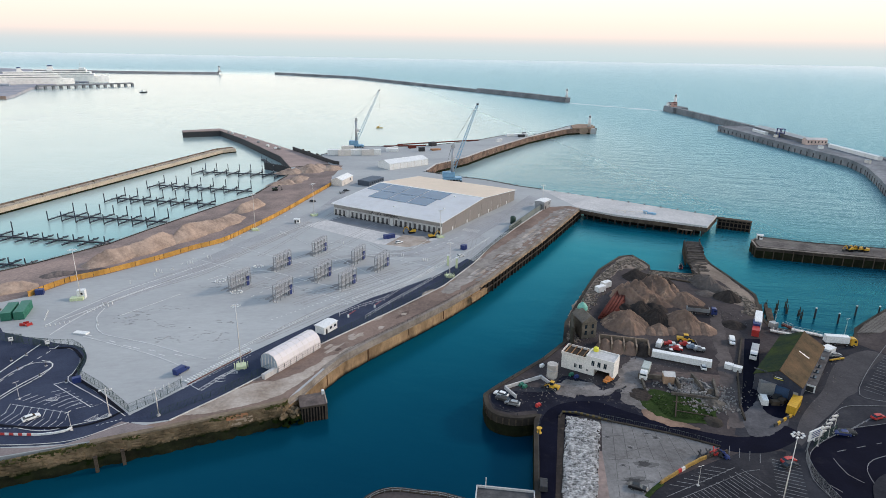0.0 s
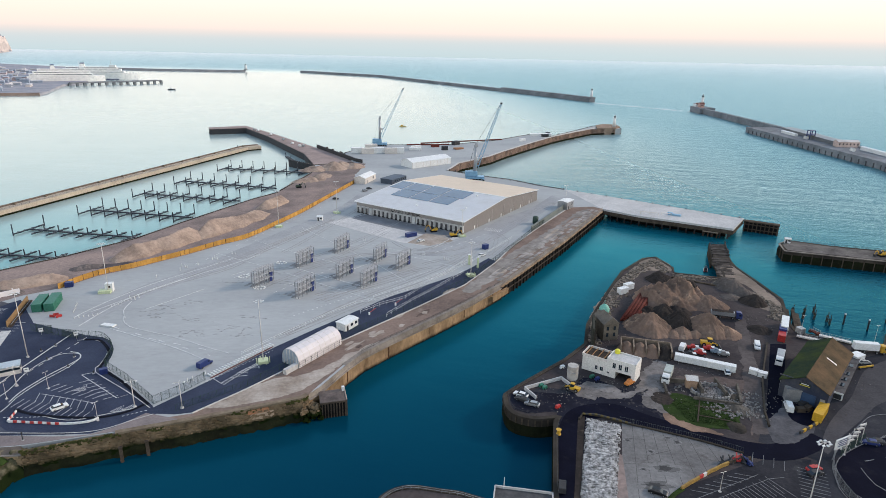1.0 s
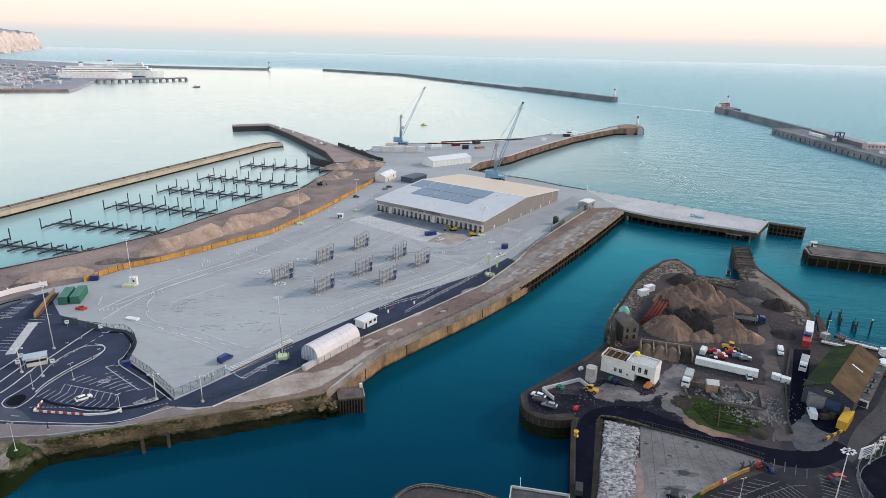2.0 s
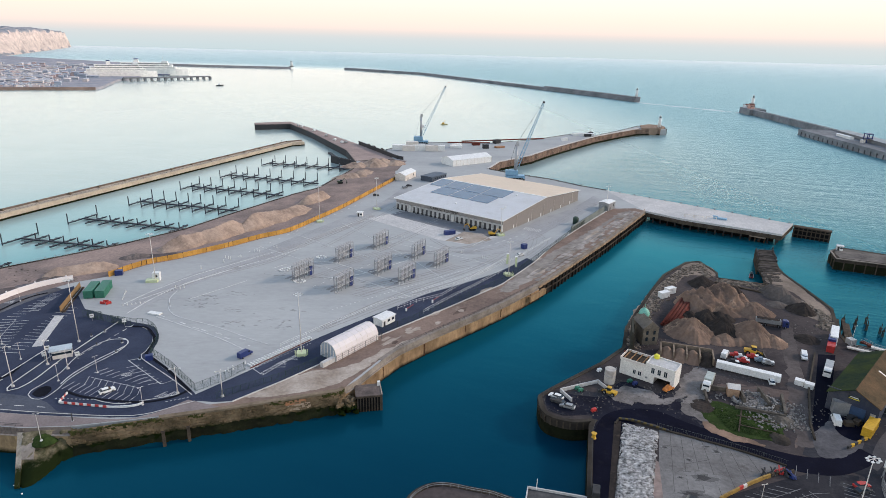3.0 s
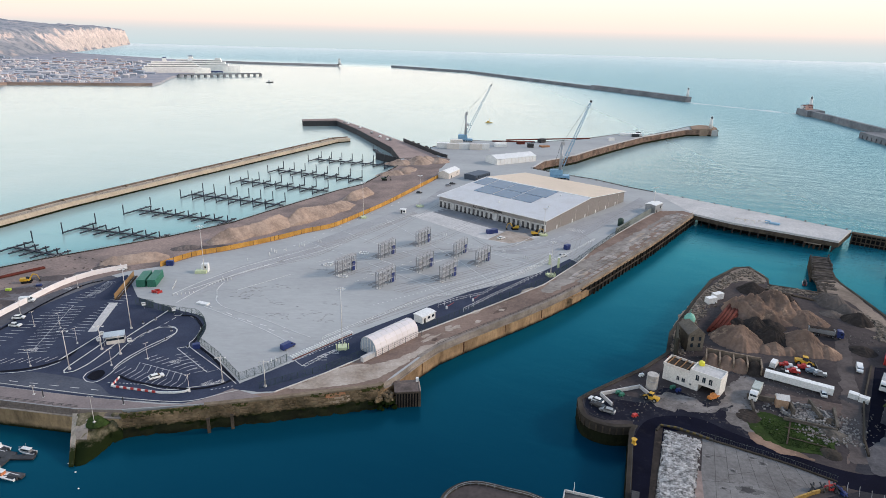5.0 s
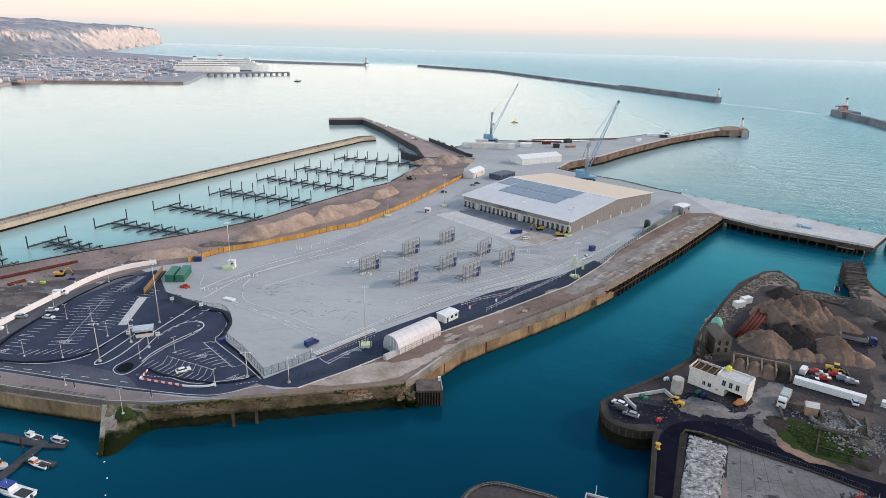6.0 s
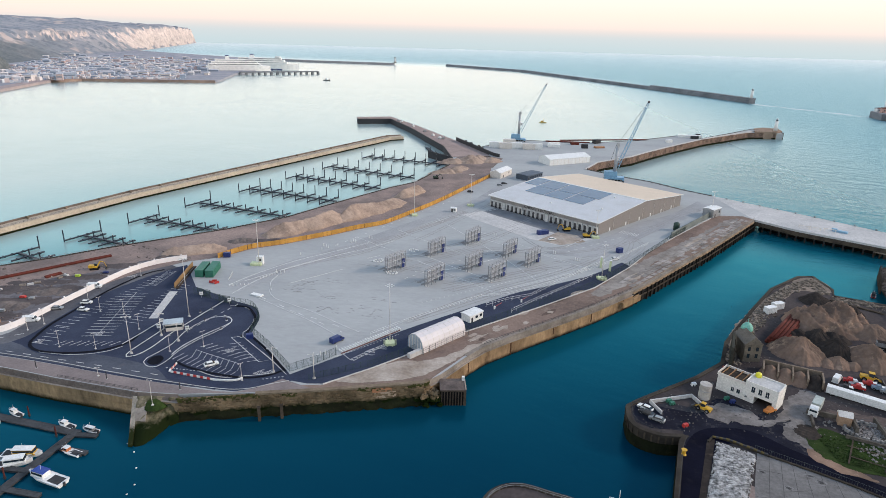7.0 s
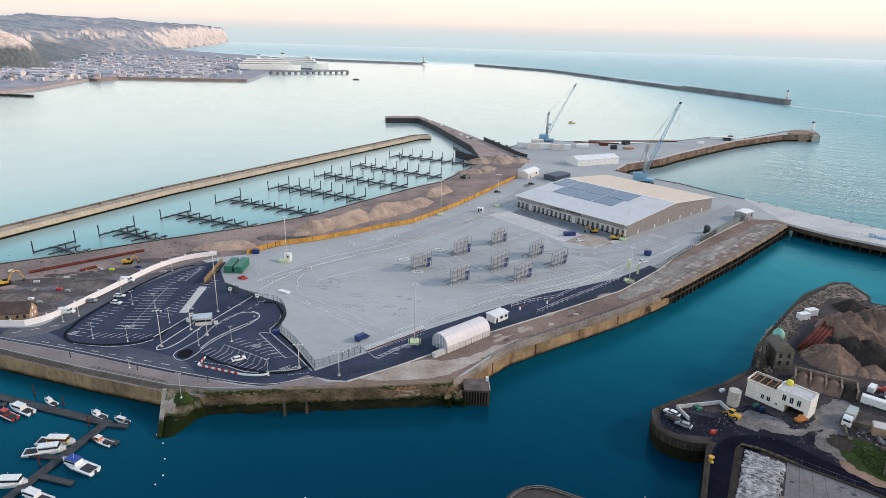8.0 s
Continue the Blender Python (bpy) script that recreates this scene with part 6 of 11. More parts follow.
# lane side: arched tent, cabin, barriers, gantry rails
ax, ay, ah, al = between((-58, 185), (-47.3, 203.4))
arch = thing("arched_tent", ax, ay, QUAY + 0.05, ah, "white arched fabric tent beside the access lane", "tent")
prof = [(-3.9, 0), (-3.9, 2.6), (-3.4, 4.2), (-2.2, 5.5), (0, 6.1), (2.2, 5.5), (3.4, 4.2), (3.9, 2.6), (3.9, 0)]
part("fabric", loft(B(), [[(-al / 2, y, z) for y, z in prof], [(al / 2, y, z) for y, z in prof]]), surface("tent_fabric", (0.70, 0.645, 0.635), (0.64, 0.59, 0.585), 0.7, 0.2, 1.5, 0.03, grain=0.25), arch)
for k in range(9):
    bm = B()
    x = -al / 2 + k * al / 8
    loft(bm, [[(x - 0.08, y * 1.01, z * 1.01) for y, z in prof], [(x + 0.08, y * 1.01, z * 1.01) for y, z in prof]])
    part("rib", bm, CREAM, arch)
part("end_wall", loft(B(), [[(x, y * 0.985, z * 0.985) for y, z in prof] for x in (-al / 2 - 0.14, -al / 2 + 0.2)]), surface("blue_grey_sheet", (0.36, 0.42, 0.47), (0.29, 0.34, 0.39), 0.6, 0.3, 1.5, 0.05), arch, "blue-grey sheet end wall")
for k, s in enumerate((-2.9, -1.45, 0.0, 1.45, 2.9)):
    box("end_post", (-al / 2 - 0.2, s, (2.0, 2.7, 2.95, 2.7, 2.0)[k]), (0.14, 0.16, (4.0, 5.4, 5.9, 5.4, 4.0)[k]), CREAM, arch)
for k in range(9):
    box("guard_post", (-al / 2 - 0.4 + k * (al + 1.6) / 8, -4.6, 1.3), (0.1, 0.1, 2.6), MESH_STEEL, arch)
for z in (0.9, 1.7, 2.5):
    part("guard_bar", tube(B(), (-al / 2 - 0.4, -4.6, z), (al / 2 + 1.2, -4.6, z), 0.04, n=5), MESH_STEEL, arch)
box("ramp_wall", (-al / 2 - 3.0, -3.0, 0.9), (5.5, 1.4, 1.8), PALE, arch)
cabin(between(((-47.7, 212.9)), ((-41.3, 219.1)))[:2], ah, (7.5, 4.6, 3.0), WHITE, WHITE, "white portable cabin beside the lane", rise=0.15)
for q, h in ((((-37.8, 227.8)), 0), (((-28.3, 238.0)), 0)):
    b = thing("lifting_barrier", q[0], q[1], QUAY + 0.1, ah, "red and white lifting barrier on the lane", "barrier", "lane barriers")
    box("housing", (0, 0, 0.6), (0.6, 0.5, 1.2), WHITE, b)
    part("arm", tube(B(), (0.2, 0, 1.0), (4.5, 0, 1.4), 0.09, n=6), RED, b)
van(((-86.7, 182.2)), between(((-87.6, 180.0)), ((-85.7, 184.4)))[2], BLUE, "dark blue van driving on the apron")
for q in ((11.3, 317.9),):
    container(q, 50, BLUE, "blue steel cabinet beside the lane", size=(3.0, 2.4, 2.5), name="cabinet", category="cabinet")
bl = [(-82.5, 176.1), (-69.0, 199.1)]
x, y, h, d = between(*bl)
rows = spaced(bl, 1.15)
first = None
for px, py, ph in rows:
    if first is None:
        first = thing("barrier_block", px, py, QUAY + 0.08, ph, "white road barrier block in a row", "barrier", "white barrier blocks")
        part("block", side_shape(B(), [(-0.26, 0), (0.26, 0), (0.22, 0.2), (0.16, 0.45), (-0.16, 0.45), (-0.22, 0.2)], 2.3), WHITE, first)
    else:
        copy_thing(first, pose(px, py, QUAY + 0.08, 0, 0, ph))
setting("barrier_kerb", ribbon(B(), [(p[0] + 0.9, p[1] - 1.7) for p in bl], -0.12, 0.12, QUAY, QUAY + 0.25), RUST, "red kerb rail beside the barrier blocks", "kerb")
for line in ([(-77.1, 190.5), (-68.6, 204.4), (-52.2, 228.7), (-44.7, 238.4), (-34.7, 243.6), (-23.2, 256.7)], [(-23.2, 256.7), (-9.9, 274.0), (7.1, 300.4), (26.8, 337.6)], [(-38.7, 245.3), (-23.8, 261.3), (-11.3, 275.7), (4.4, 301.0)]):
    rail(line, 1.3, "white-painted guard rail along the lane", QUAY, 3.0, WHITE)
for line in ([(-41.5, 228.7), (-34.7, 236.7), (-25.2, 244.7), (-14.3, 266.4), (-3.0, 287.4)], [(-30.6, 226.5), (-21.4, 243.0), (-11.2, 259.3), (0.0, 278.6)]):
    rail(line, 1.7, "white-painted pipe rail beside the lane", QUAY + 0.03, 3.4, WHITE)
for q in ((2.6, 292.0), (6.9, 288.2)):
    t = thing("sign_pillar", q[0], q[1], QUAY + 0.05, 0, "tall yellow-green sign pillar beside the lane", "pillar", "sign pillars")
    box("pillar", (0, 0, 2.6), (1.1, 1.1, 5.2), PALEGREEN, t, taper=0.9)
    box("cap", (0, 0, 5.3), (1.3, 1.3, 0.25), WHITE, t)

FENCEGREEN = surface("fence_green", (0.015, 0.045, 0.038), None, 0.6, 0.5, 2, 0.05)
fence(smooth_line([(-161.2, 202.9), (-151.0, 200.4), (-137.7, 198.8), (-132.5, 199.0), (-126.3, 194.4), (-122.0, 188.3), (-119.5, 178.9)], 2) + [(-107.0, 170.4), (-92.5, 158.3)], 3.0, "dark green weldmesh security fence round the apron", material=FENCEGREEN)
fence([(-92.5, 158.3), (-87.3, 165.0), (-82.8, 173.4)], 3.0, "dark green weldmesh fence by the lane gate", material=FENCEGREEN, pale=0.3)
fence([(-84.3, 155.3), (-68.7, 169.9), (-56.3, 187.2), (-44.1, 205.5)], 2.4, "dark green weldmesh fence along the lane", material=FENCEGREEN)
fence([(-44.1, 205.5), (-20.6, 236.7), (0.6, 265.9), (16.4, 299.1), (42.5, 358.5), (71.1, 419.2)], 2.8, "dark green fence along the dirt strip", material=FENCEGREEN, pale=0.4, post=3)
for a, b in (((-158.9, 202.5), (-152.3, 201.9)), ((-147.2, 199.4), (-140.9, 198.8))):
    fence([a, b], 3.2, "dark green steel sliding gate at the car-park entry", material=FENCEGREEN, pale=0.16, post=3, name="security_gate")
setting("fence_kerb", ribbon(B(), LANE_SOUTH[1:], -0.14, 0.14, QUAY, QUAY + 0.4), PALE, "pale concrete kerb under the fence", "kerb")
setting("screen_wall", ribbon(B(), [(39.2, 352.9), (72.2, 419.7)], -0.2, 0.2, QUAY, QUAY + 3.6), surface("screen_grey_green", (0.17, 0.20, 0.19), None, 0.7), "grey-green sheet screen at the shed corner", "wall")

# orange hoarding, panel by panel
hl = smooth_line([(-177.1, 243.1)] + [(-169.9, 260.5), (-158.7, 272.2), (-141.9, 294.4), (-132.3, 309.7), (-121.3, 324.2), (-113.0, 351.5), (-104.3, 385.6), (-87.9, 470.0)], 3)
hoard = thing("hoarding", hl[0][0], hl[0][1], QUAY + 0.05, 0, "long orange timber hoarding between apron and works", "hoarding")
pm = None
for px, py, ph in spaced(hl, 2.44):
    if pm is None:
        o = box("panel", (0, 0, 1.25), (2.40, 0.12, 2.5), HOARD, hoard)
        pm = o.data
    else:
        o = new("panel", pm)
        o.parent = hoard
    o.matrix_basis = pose(px - hl[0][0] + 1.2 * math.cos(radians(ph)), py - hl[0][1] + 1.2 * math.sin(radians(ph)), 0, 0, 0, ph)
    if random.random() < 0.5:
        box("post", (px - hl[0][0], py - hl[0][1], 1.3), (0.15, 0.3, 2.6), TIMBER, hoard, rz=ph)

# markers on the apron
bollards([(-140.9, 235.2), (-138.5, 234.6), (-137.7, 236.5), (-141.7, 260.0), (-135.1, 270.1), (-137.0, 276.1), (-134.9, 275.0), (-133.7, 274.5), (-130.2, 278.8), (-126.2, 286.5), (-125.8, 288.6), (-124.0, 287.4), (-119.8, 296.3), (-118.1, 296.0), (-95.0, 265.6), (-93.7, 265.3), (-56.5, 324.5), (-55.1, 323.9), (-21.6, 304.7), (-20.6, 304.2), (-10.0, 297.8), (-8.9, 297.4), (-7.8, 297.0), (-84.3, 176.7), (-86.8, 172.7), (-87.9, 171.4)], "white traffic marker post on the apron", 1.6, 0.16)
bollards([(x, y) for x, y, h in spaced([(-143.9, 226.4), (-139.2, 235.9)], 1.5)], "small white lane stud post", 0.7, 0.12, name="lane_stud", group="lane studs")
bollards([(x, y) for x, y, h in spaced([(-152.2, 214.6), (-145.0, 218.8)], 1.6)] + [(x, y) for x, y, h in spaced([(-156.0, 220.2), (-160.3, 229.9)], 1.8)], "small white lane delineator", 0.8, 0.14, name="delineator", group="delineators")
for q in ((-135.6, 209.6),):
    s = thing("concrete_slab", q[0], q[1], QUAY + 0.05, -10, "white concrete slab lying on the apron", "slab")
    box("slab", (0, 0, 0.25), (5.5, 2.2, 0.5), WHITE, s, taper=0.97)
for q, h in ((((-90.8, 251.9)), 10), (((-90.8, 285.1)), 0), (((-102.6, 265.1)), 40)):
    s = thing("traffic_island", q[0], q[1], QUAY + 0.05, h, "white ring of kerb blocks on the apron", "kerb ring", "kerb rings")
    for k in range(10):
        a = k * math.tau / 10
        box("kerb_block", (2.4 * math.cos(a), 1.6 * math.sin(a), 0.2), (0.8, 0.5, 0.4), WHITE, s, rz=math.degrees(a) + 90)


# ---- car park and works ground ----
wl8 = smooth_line([(-221.8, 142.1), (-214.8, 145.2), (-206.4, 148.4), (-203.6, 153.0), (-202.6, 160.7), (-203.1, 177.1), (-203.6, 195.8), (-203.5, 212.7), (-199.2, 226.5), (-189.9, 237.1)], 3)
wall_w = setting("boundary_wall", ribbon(B(), wl8, -0.2, 0.2, QUAY, QUAY + 2.3), surface("white_render", (0.80, 0.76, 0.75), (0.74, 0.70, 0.69), 0.8, 0.1, 1.5, 0.03, stain=(0.62, 0.57, 0.55), amount=0.3, grain=0.25), "long curved white boundary wall", "wall")
for px, py, ph in spaced(wl8, 12):
    box("pier", (px, py, QUAY + 1.45), (0.4, 0.5, 2.9), bpy.data.materials["white_render"], wall_w, rz=ph)
hy = thing("brick_house", *((-215.6, 152.2)), QUAY + 0.05, 28, "small pale brick house with a dark pitched roof", "house")
hy.scale = (0.7, 0.8, 0.78)
part("wall", loft(B(), [[(-9, -4, 0), (-9, 4, 0), (-9, 4, 4), (-9, 0, 8), (-9, -4, 4)], [(9, -4, 0), (9, 4, 0), (9, 4, 4), (9, 0, 8), (9, -4, 4)]]), BRICK, hy)
bm = B()
for s in (-1, 1):
    loft(bm, [[(-9.4, 0, 8.1), (-9.4, s * 4.5, 3.6), (-9.4, s * 4.5, 3.9), (-9.4, 0, 8.5)], [(9.4, 0, 8.1), (9.4, s * 4.5, 3.6), (9.4, s * 4.5, 3.9), (9.4, 0, 8.5)]])
part("roof", bm, surface("dark_tiles", (0.10, 0.075, 0.065), None, 0.8, 0.4, 2.5, 0.3), hy)
for x in (-6, -2, 3, 6.5):
    box("window", (x, -4.04, 2.2), (1.3, 0.12, 1.4), GLASS, hy)
for y, z in ((-1.5, 2), (1.5, 2), (0, 5)):
    box("window", (9.04, y, z), (0.12, 1.1, 1.3), WHITE, hy)
container(((-172.2, 224.6)), 109, GREEN, "green steel site cabin by the car-park gate", size=(11.5, 3.6, 3.2), name="site_cabin", category="site cabin", group="green site cabins")
container(((-168.0, 226.2)), 109, GREEN, "green steel site cabin beside its twin by the hoarding", size=(12.5, 3.6, 3.2), name="site_cabin", category="site cabin", group="green site cabins")
for k, q in enumerate([(-161.4, 215.2), (-161.0, 216.8), (-158.9, 215.5)]):
    b = thing("barrier_section", q[0], q[1], QUAY + 0.06, 30 * k, "red plastic barrier section in a heap", "barrier", "red barriers")
    box("panel", (0, 0, 0.5), (2.2, 0.35, 1.0), RED, b, taper=0.9)
    for s in (-0.8, 0.8):
        box("foot", (s, 0, 0.08), (0.3, 0.8, 0.16), RED, b)
container(((-174.0, 246.2)), 20, BLUE, "dark blue steel bin by the hoarding", size=(3.2, 2.2, 2.2), name="steel_bin", category="bin")
tl = [(-172.0, 204.7), (-181.1, 229.6)]
tf = thing("timber_ramp", tl[0][0], tl[0][1], QUAY + 0.05, between(*tl)[2], "long orange timber walkway screen", "timber screen")
L0 = between(*tl)[3]
for k in range(int(L0 / 2.4)):
    box("panel", (1.2 + k * 2.4, 0, 1.4), (2.36, 0.16, 2.4), surface("brown_ply", (0.30, 0.19, 0.095), (0.24, 0.15, 0.075), 0.8) if k == 0 else bpy.data.materials["brown_ply"], tf)
for s in (-1.2, ):
    box("handrail", (L0 / 2, -1.4, 1.2), (L0, 0.1, 0.1), STEEL, tf)
    box("deck", (L0 / 2, -0.8, 0.15), (L0, 1.4, 0.3), TIMBER, tf)

# gate booth
bo = thing("gate_booth", *((-147.4, 172.8)), QUAY + 0.05, 34, "cream gate booth with a pale flat canopy", "kiosk")
box("wall", (0, 0, 1.45), (5.8, 3.2, 2.9), CREAM, bo)
box("window_band", (0, 0, 1.8), (5.86, 3.26, 0.8), GLASS, bo)
box("canopy", (-0.3, 0.1, 3.1), (6.8, 4.4, 0.3), surface("canopy_grey_blue", (0.45, 0.52, 0.56), None, 0.5), bo, "pale blue-grey flat canopy")
for s in (-3.5, 2.9):
    for t in (-1.9, 2.1):
        part("post", tube(B(), (s, t, 0), (s, t, 3.0), 0.1, n=6), STEEL, bo)
for q in ((-155.4, 200.0), (-141.0, 198.1), (-141.1, 171.7), (-153.8, 174.0), (-151.6, 169.7)):
    s = thing("lane_sign", q[0], q[1], QUAY + 0.1, 35, "white lane sign on a short post", "sign", "lane signs")
    box("board", (0, 0, 2.0), (1.4, 0.2, 1.4), WHITE, s)
    box("bar", (0, -0.12, 2.2), (0.9, 0.04, 0.2), DARKSTEEL, s)
    part("post", tube(B(), (0, 0, 0), (0, 0, 1.4), 0.1, n=6), STEEL, s)
for q in ((-147.5, 188.0), (-144.9, 191.8), (-141.3, 182.0), (-133.7, 184.9), (-120.7, 174.5), (-131.4, 177.9)):
    bollards([q], "dark bin beside the car-park lane", 1.1, 0.22, DARKSTEEL, name="litter_bin", group="litter bins")
container(((-117.4, 174.8)), 30, BLUE, "dark blue recycling bin at the fence", size=(2.4, 1.6, 1.8), name="recycling_bin", category="bin")
for a, b, n in (((-128.8, 146.4), (-112.7, 146.3), 13), ((-130.3, 151.4), (-129.3, 146.6), 5)):
    for k in range(n):
        q = (a[0] + (b[0] - a[0]) * (k + 0.5) / n, a[1] + (b[1] - a[1]) * (k + 0.5) / n)
        t = thing("road_barrier", q[0], q[1], QUAY + 0.08, between(a, b)[2], "%s plastic road barrier in a curved row" % ("red" if k % 2 else "white"), "barrier", "red and white road barriers")
        part("block", side_shape(B(), [(-0.7, 0), (0.7, 0), (0.7, 0.25), (0.66, 0.62), (-0.66, 0.62), (-0.7, 0.25)], 0.42, 0.5), RED if k % 2 else WHITE, t)
setting("barrier_wall", ribbon(B(), smooth_line([(-112.7, 146.3), (-108.3, 147.2), (-105.5, 148.6), (-104.7, 150.0)], 1.5), -0.18, 0.18, QUAY, QUAY + 0.62), WHITE, "low curved white road barrier", "barrier")
car(((-118.9, 154.1)), 48, WHITE, "white car parked in the small car park", length=4.6)
car(((-201.2, 173.1)), 22, STEEL, "silver car on the access road")
van(((-201.3, 161.8)), 25, WHITE, "white van on the access road beside the wall")
van(((-204.0, 195.0)), 22, WHITE, "white van by the boundary wall")
car(((-194.8, 181.0)), 20, WHITE, "white car in the car park")
car(((-190.9, 175.3)), 5, WHITE, "white car in an end bay")
digger(((-248.7, 173.4)), 60, "yellow excavator on the works ground", s=1.5)
digger(((-220.3, 212.4)), 30, "yellow excavator beside the marina edge")
digger(((-125.9, 449.9)), 10, "dark green excavator on the bund", paint=surface("machine_green", (0.05, 0.08, 0.05), None, 0.6))
for n, (q, h) in enumerate(((((-233.9, 187.4)), 10), (((-231.6, 189.1)), 15), (((-230.5, 191.6)), 12), (((-231.5, 198.6)), 5), (((-226.3, 199.1)), 30), (((-226.2, 202.2)), 0), (((-231.9, 173.5)), 40), (((-238.8, 180.6)), 10))):
    b = thing("rubble_block", q[0], q[1], QUAY + 0.08, h * 3, "pale concrete block on the works ground", "block", "concrete blocks")
    box("block", (0, 0, 0.35), (2.4, 1.0, 0.7), PALE if n % 2 else WEATHERED, b, taper=0.92)
for q, m, w in ((((-222.9, 177.6)), RED, "red"), (((-220.5, 202.9)), surface("lime_paint", (0.45, 0.62, 0.06), None, 0.5), "lime green"), (((-259.2, 185.4)), WHITE, "white"), (((-224.9, 166.3)), WHITE, "white"), (((-212.2, 210.0)), BLUE, "blue"), (((-219.0, 165.0)), STEEL, "grey"), (((-218.3, 177.5)), STEEL, "grey")):
    b = thing("materials_crate", q[0], q[1], QUAY + 0.08, 20, "%s covered crate of building materials" % w, "crate", "crates")
    box("crate", (0, 0, 0.5), (2.2, 1.3, 0.9), m, b, taper=0.85)
    box("pallet", (0, 0, 0.06), (2.4, 1.5, 0.12), TIMBER, b)
for a, b, w in (((-250.8, 187.2), (-226.1, 228.7), 1.2), ((-232.0, 196.9), (-229.7, 203.1), 0.8)):
    x, y, h, d = between(a, b)
    t = thing("pipe_run", x, y, QUAY + 0.08, h, "long rust-brown pipe lying on the works ground", "pipe")
    for s in (-0.5, 0.5):
        part("pipe", tube(B(), (-d / 2, s, 0.5), (d / 2, s, 0.5), 0.5, n=8), RUST, t)
WORKS_RUBBLE = surface("works_rubble", (0.20, 0.165, 0.15), (0.11, 0.093, 0.088), 0.95, 0.15, 1.0, 0.5, stain=(0.06, 0.055, 0.055), amount=0.5)
rnd = random.Random(5)


def spoil_bank(pts, half, h, seed, material, label):
    """A long tipped bank of loose earth: a wandering crest with spread faces and shallow slumps."""
    line = spaced(smooth_line(pts, 1.2), 0.9)
    n, bm, rows_ = len(line), B(), []
    x0, y0 = pts[0]
    for i, (x, y, a) in enumerate(line):
        s = i / (n - 1)
        end = min(1.0, 5 * s, 5 * (1 - s)) ** 0.7
        swell = 0.66 + 0.5 * noise.noise(Vector((i * 0.034, seed * 3.7, 0))) + 0.07 * noise.noise(Vector((i * 0.13, seed, 4)))
        top, off = h * end * max(0.25, swell), 0.28 * half * noise.noise(Vector((i * 0.07, seed, 9)))
        wide = half * (0.55 + 0.45 * end) * (1 + 0.22 * noise.noise(Vector((i * 0.10, seed, 7))))
        c, d = math.cos(radians(a)), math.sin(radians(a))
        row = []
        for j in range(25):
            u = -1 + j / 12
            v = u * wide
            f = max(0.0, 1 - abs(u * wide - off) / wide * (1.15 if u * wide > off else 0.95))
            z = top * (f ** 0.85) + 0.30 * min(1.0, 3 * f) * noise.fractal(Vector((x * 0.35, y * 0.35, seed)), 1.0, 2.0, 3) * (0.5 + f) + 0.35 * f * noise.noise(Vector((i * 0.5, u * 1.6, seed)))
            px, py = x - d * v - x0, y + c * v - y0
            row.append(bm.verts.new((px, py, -0.3 if j in (0, 24) or i in (0, n - 1) else max(-0.1, z))))
        rows_.append(row)
    for r0, r1 in zip(rows_, rows_[1:]):
        for j in range(24):
            bm.faces.new((r0[j], r0[j + 1], r1[j + 1], r1[j]))
    ob = part("spoil_mound", bm, material, None, label, True)
    ob.matrix_basis = pose(x0, y0, QUAY + 0.03)
    return tagged(ob, "", "mound")


PALE_SPOIL = "long tipped bank of pale brown spoil behind the hoarding"
spoil_bank([(-206.0, 238.0), (-193.3, 247.5), (-180.0, 257.0)], 5.5, 5.2, 3, SPOIL, PALE_SPOIL)
spoil_bank([(-174.0, 279.0), (-164.0, 294.0), (-154.0, 313.0), (-146.5, 329.0)], 7.0, 9.0, 4, SPOIL, PALE_SPOIL)
spoil_bank([(-150.0, 318.0), (-143.0, 336.0), (-135.0, 356.0), (-128.5, 378.0)], 8.0, 10.5, 5, SPOIL, PALE_SPOIL)
spoil_bank([(-134.0, 383.0), (-129.0, 398.0), (-125.0, 412.0)], 6.0, 7.0, 6, SPOIL, PALE_SPOIL)
for n, (q, rx, ry, h, rz, m) in enumerate(((((-197.0, 236.0)), 10, 5, 2.0, 20, GRAVEL), (((-123.6, 475.9)), 14, 8, 3.5, 40, SPOIL),
        (((-116.2, 526.5)), 24, 13, 6.5, 30, SPOIL), (((-118.0, 491.1)), 14, 8, 3.0, 70, SPOIL), (((-231.5, 165.5)), 14, 5, 1.4, 20, GRAVEL), (((-221.3, 169.5)), 12, 5, 1.3, 10, GRAVEL), (((-217.8, 185.5)), 12, 5, 1.2, 20, GRAVEL), (((-180.9, 270.3)), 10, 5, 1.8, 45, GRAVEL))):
    heap(q, rx * (1.25 if m is SPOIL else 1), ry, h, rz, SPOIL if m is SPOIL else WORKS_RUBBLE, "tipped heap of pale brown spoil behind the hoarding" if m is SPOIL else "low heap of dark rubble on the works ground", QUAY, seed=20 + n, ridge=0.6, name="spoil_mound", peaks=2)
# rubble strewn about the works
bm = B()
for k in range(260):
    a = [(-266.8, 191.5), (-217.7, 236.7), (-215.6, 211.9), (-223.3, 158.8), (-220.3, 187.9)][k % 5]
    x, y = a[0] + rnd.uniform(-22, 22), a[1] + rnd.uniform(-9, 9)
    s = rnd.uniform(0.2, 0.8)
    face_box(bm, (x, y, QUAY + 0.06 + s * 0.2), (s * rnd.uniform(0.8, 2.2), s, s * 0.5), rnd.uniform(0, 180), 0.7)
ob = setting("rubble", bm, WORKS_RUBBLE, "scattered broken stones and debris on the works ground", "rubble", kind="stuff")
# rock armour below the sea wall
bm = B()
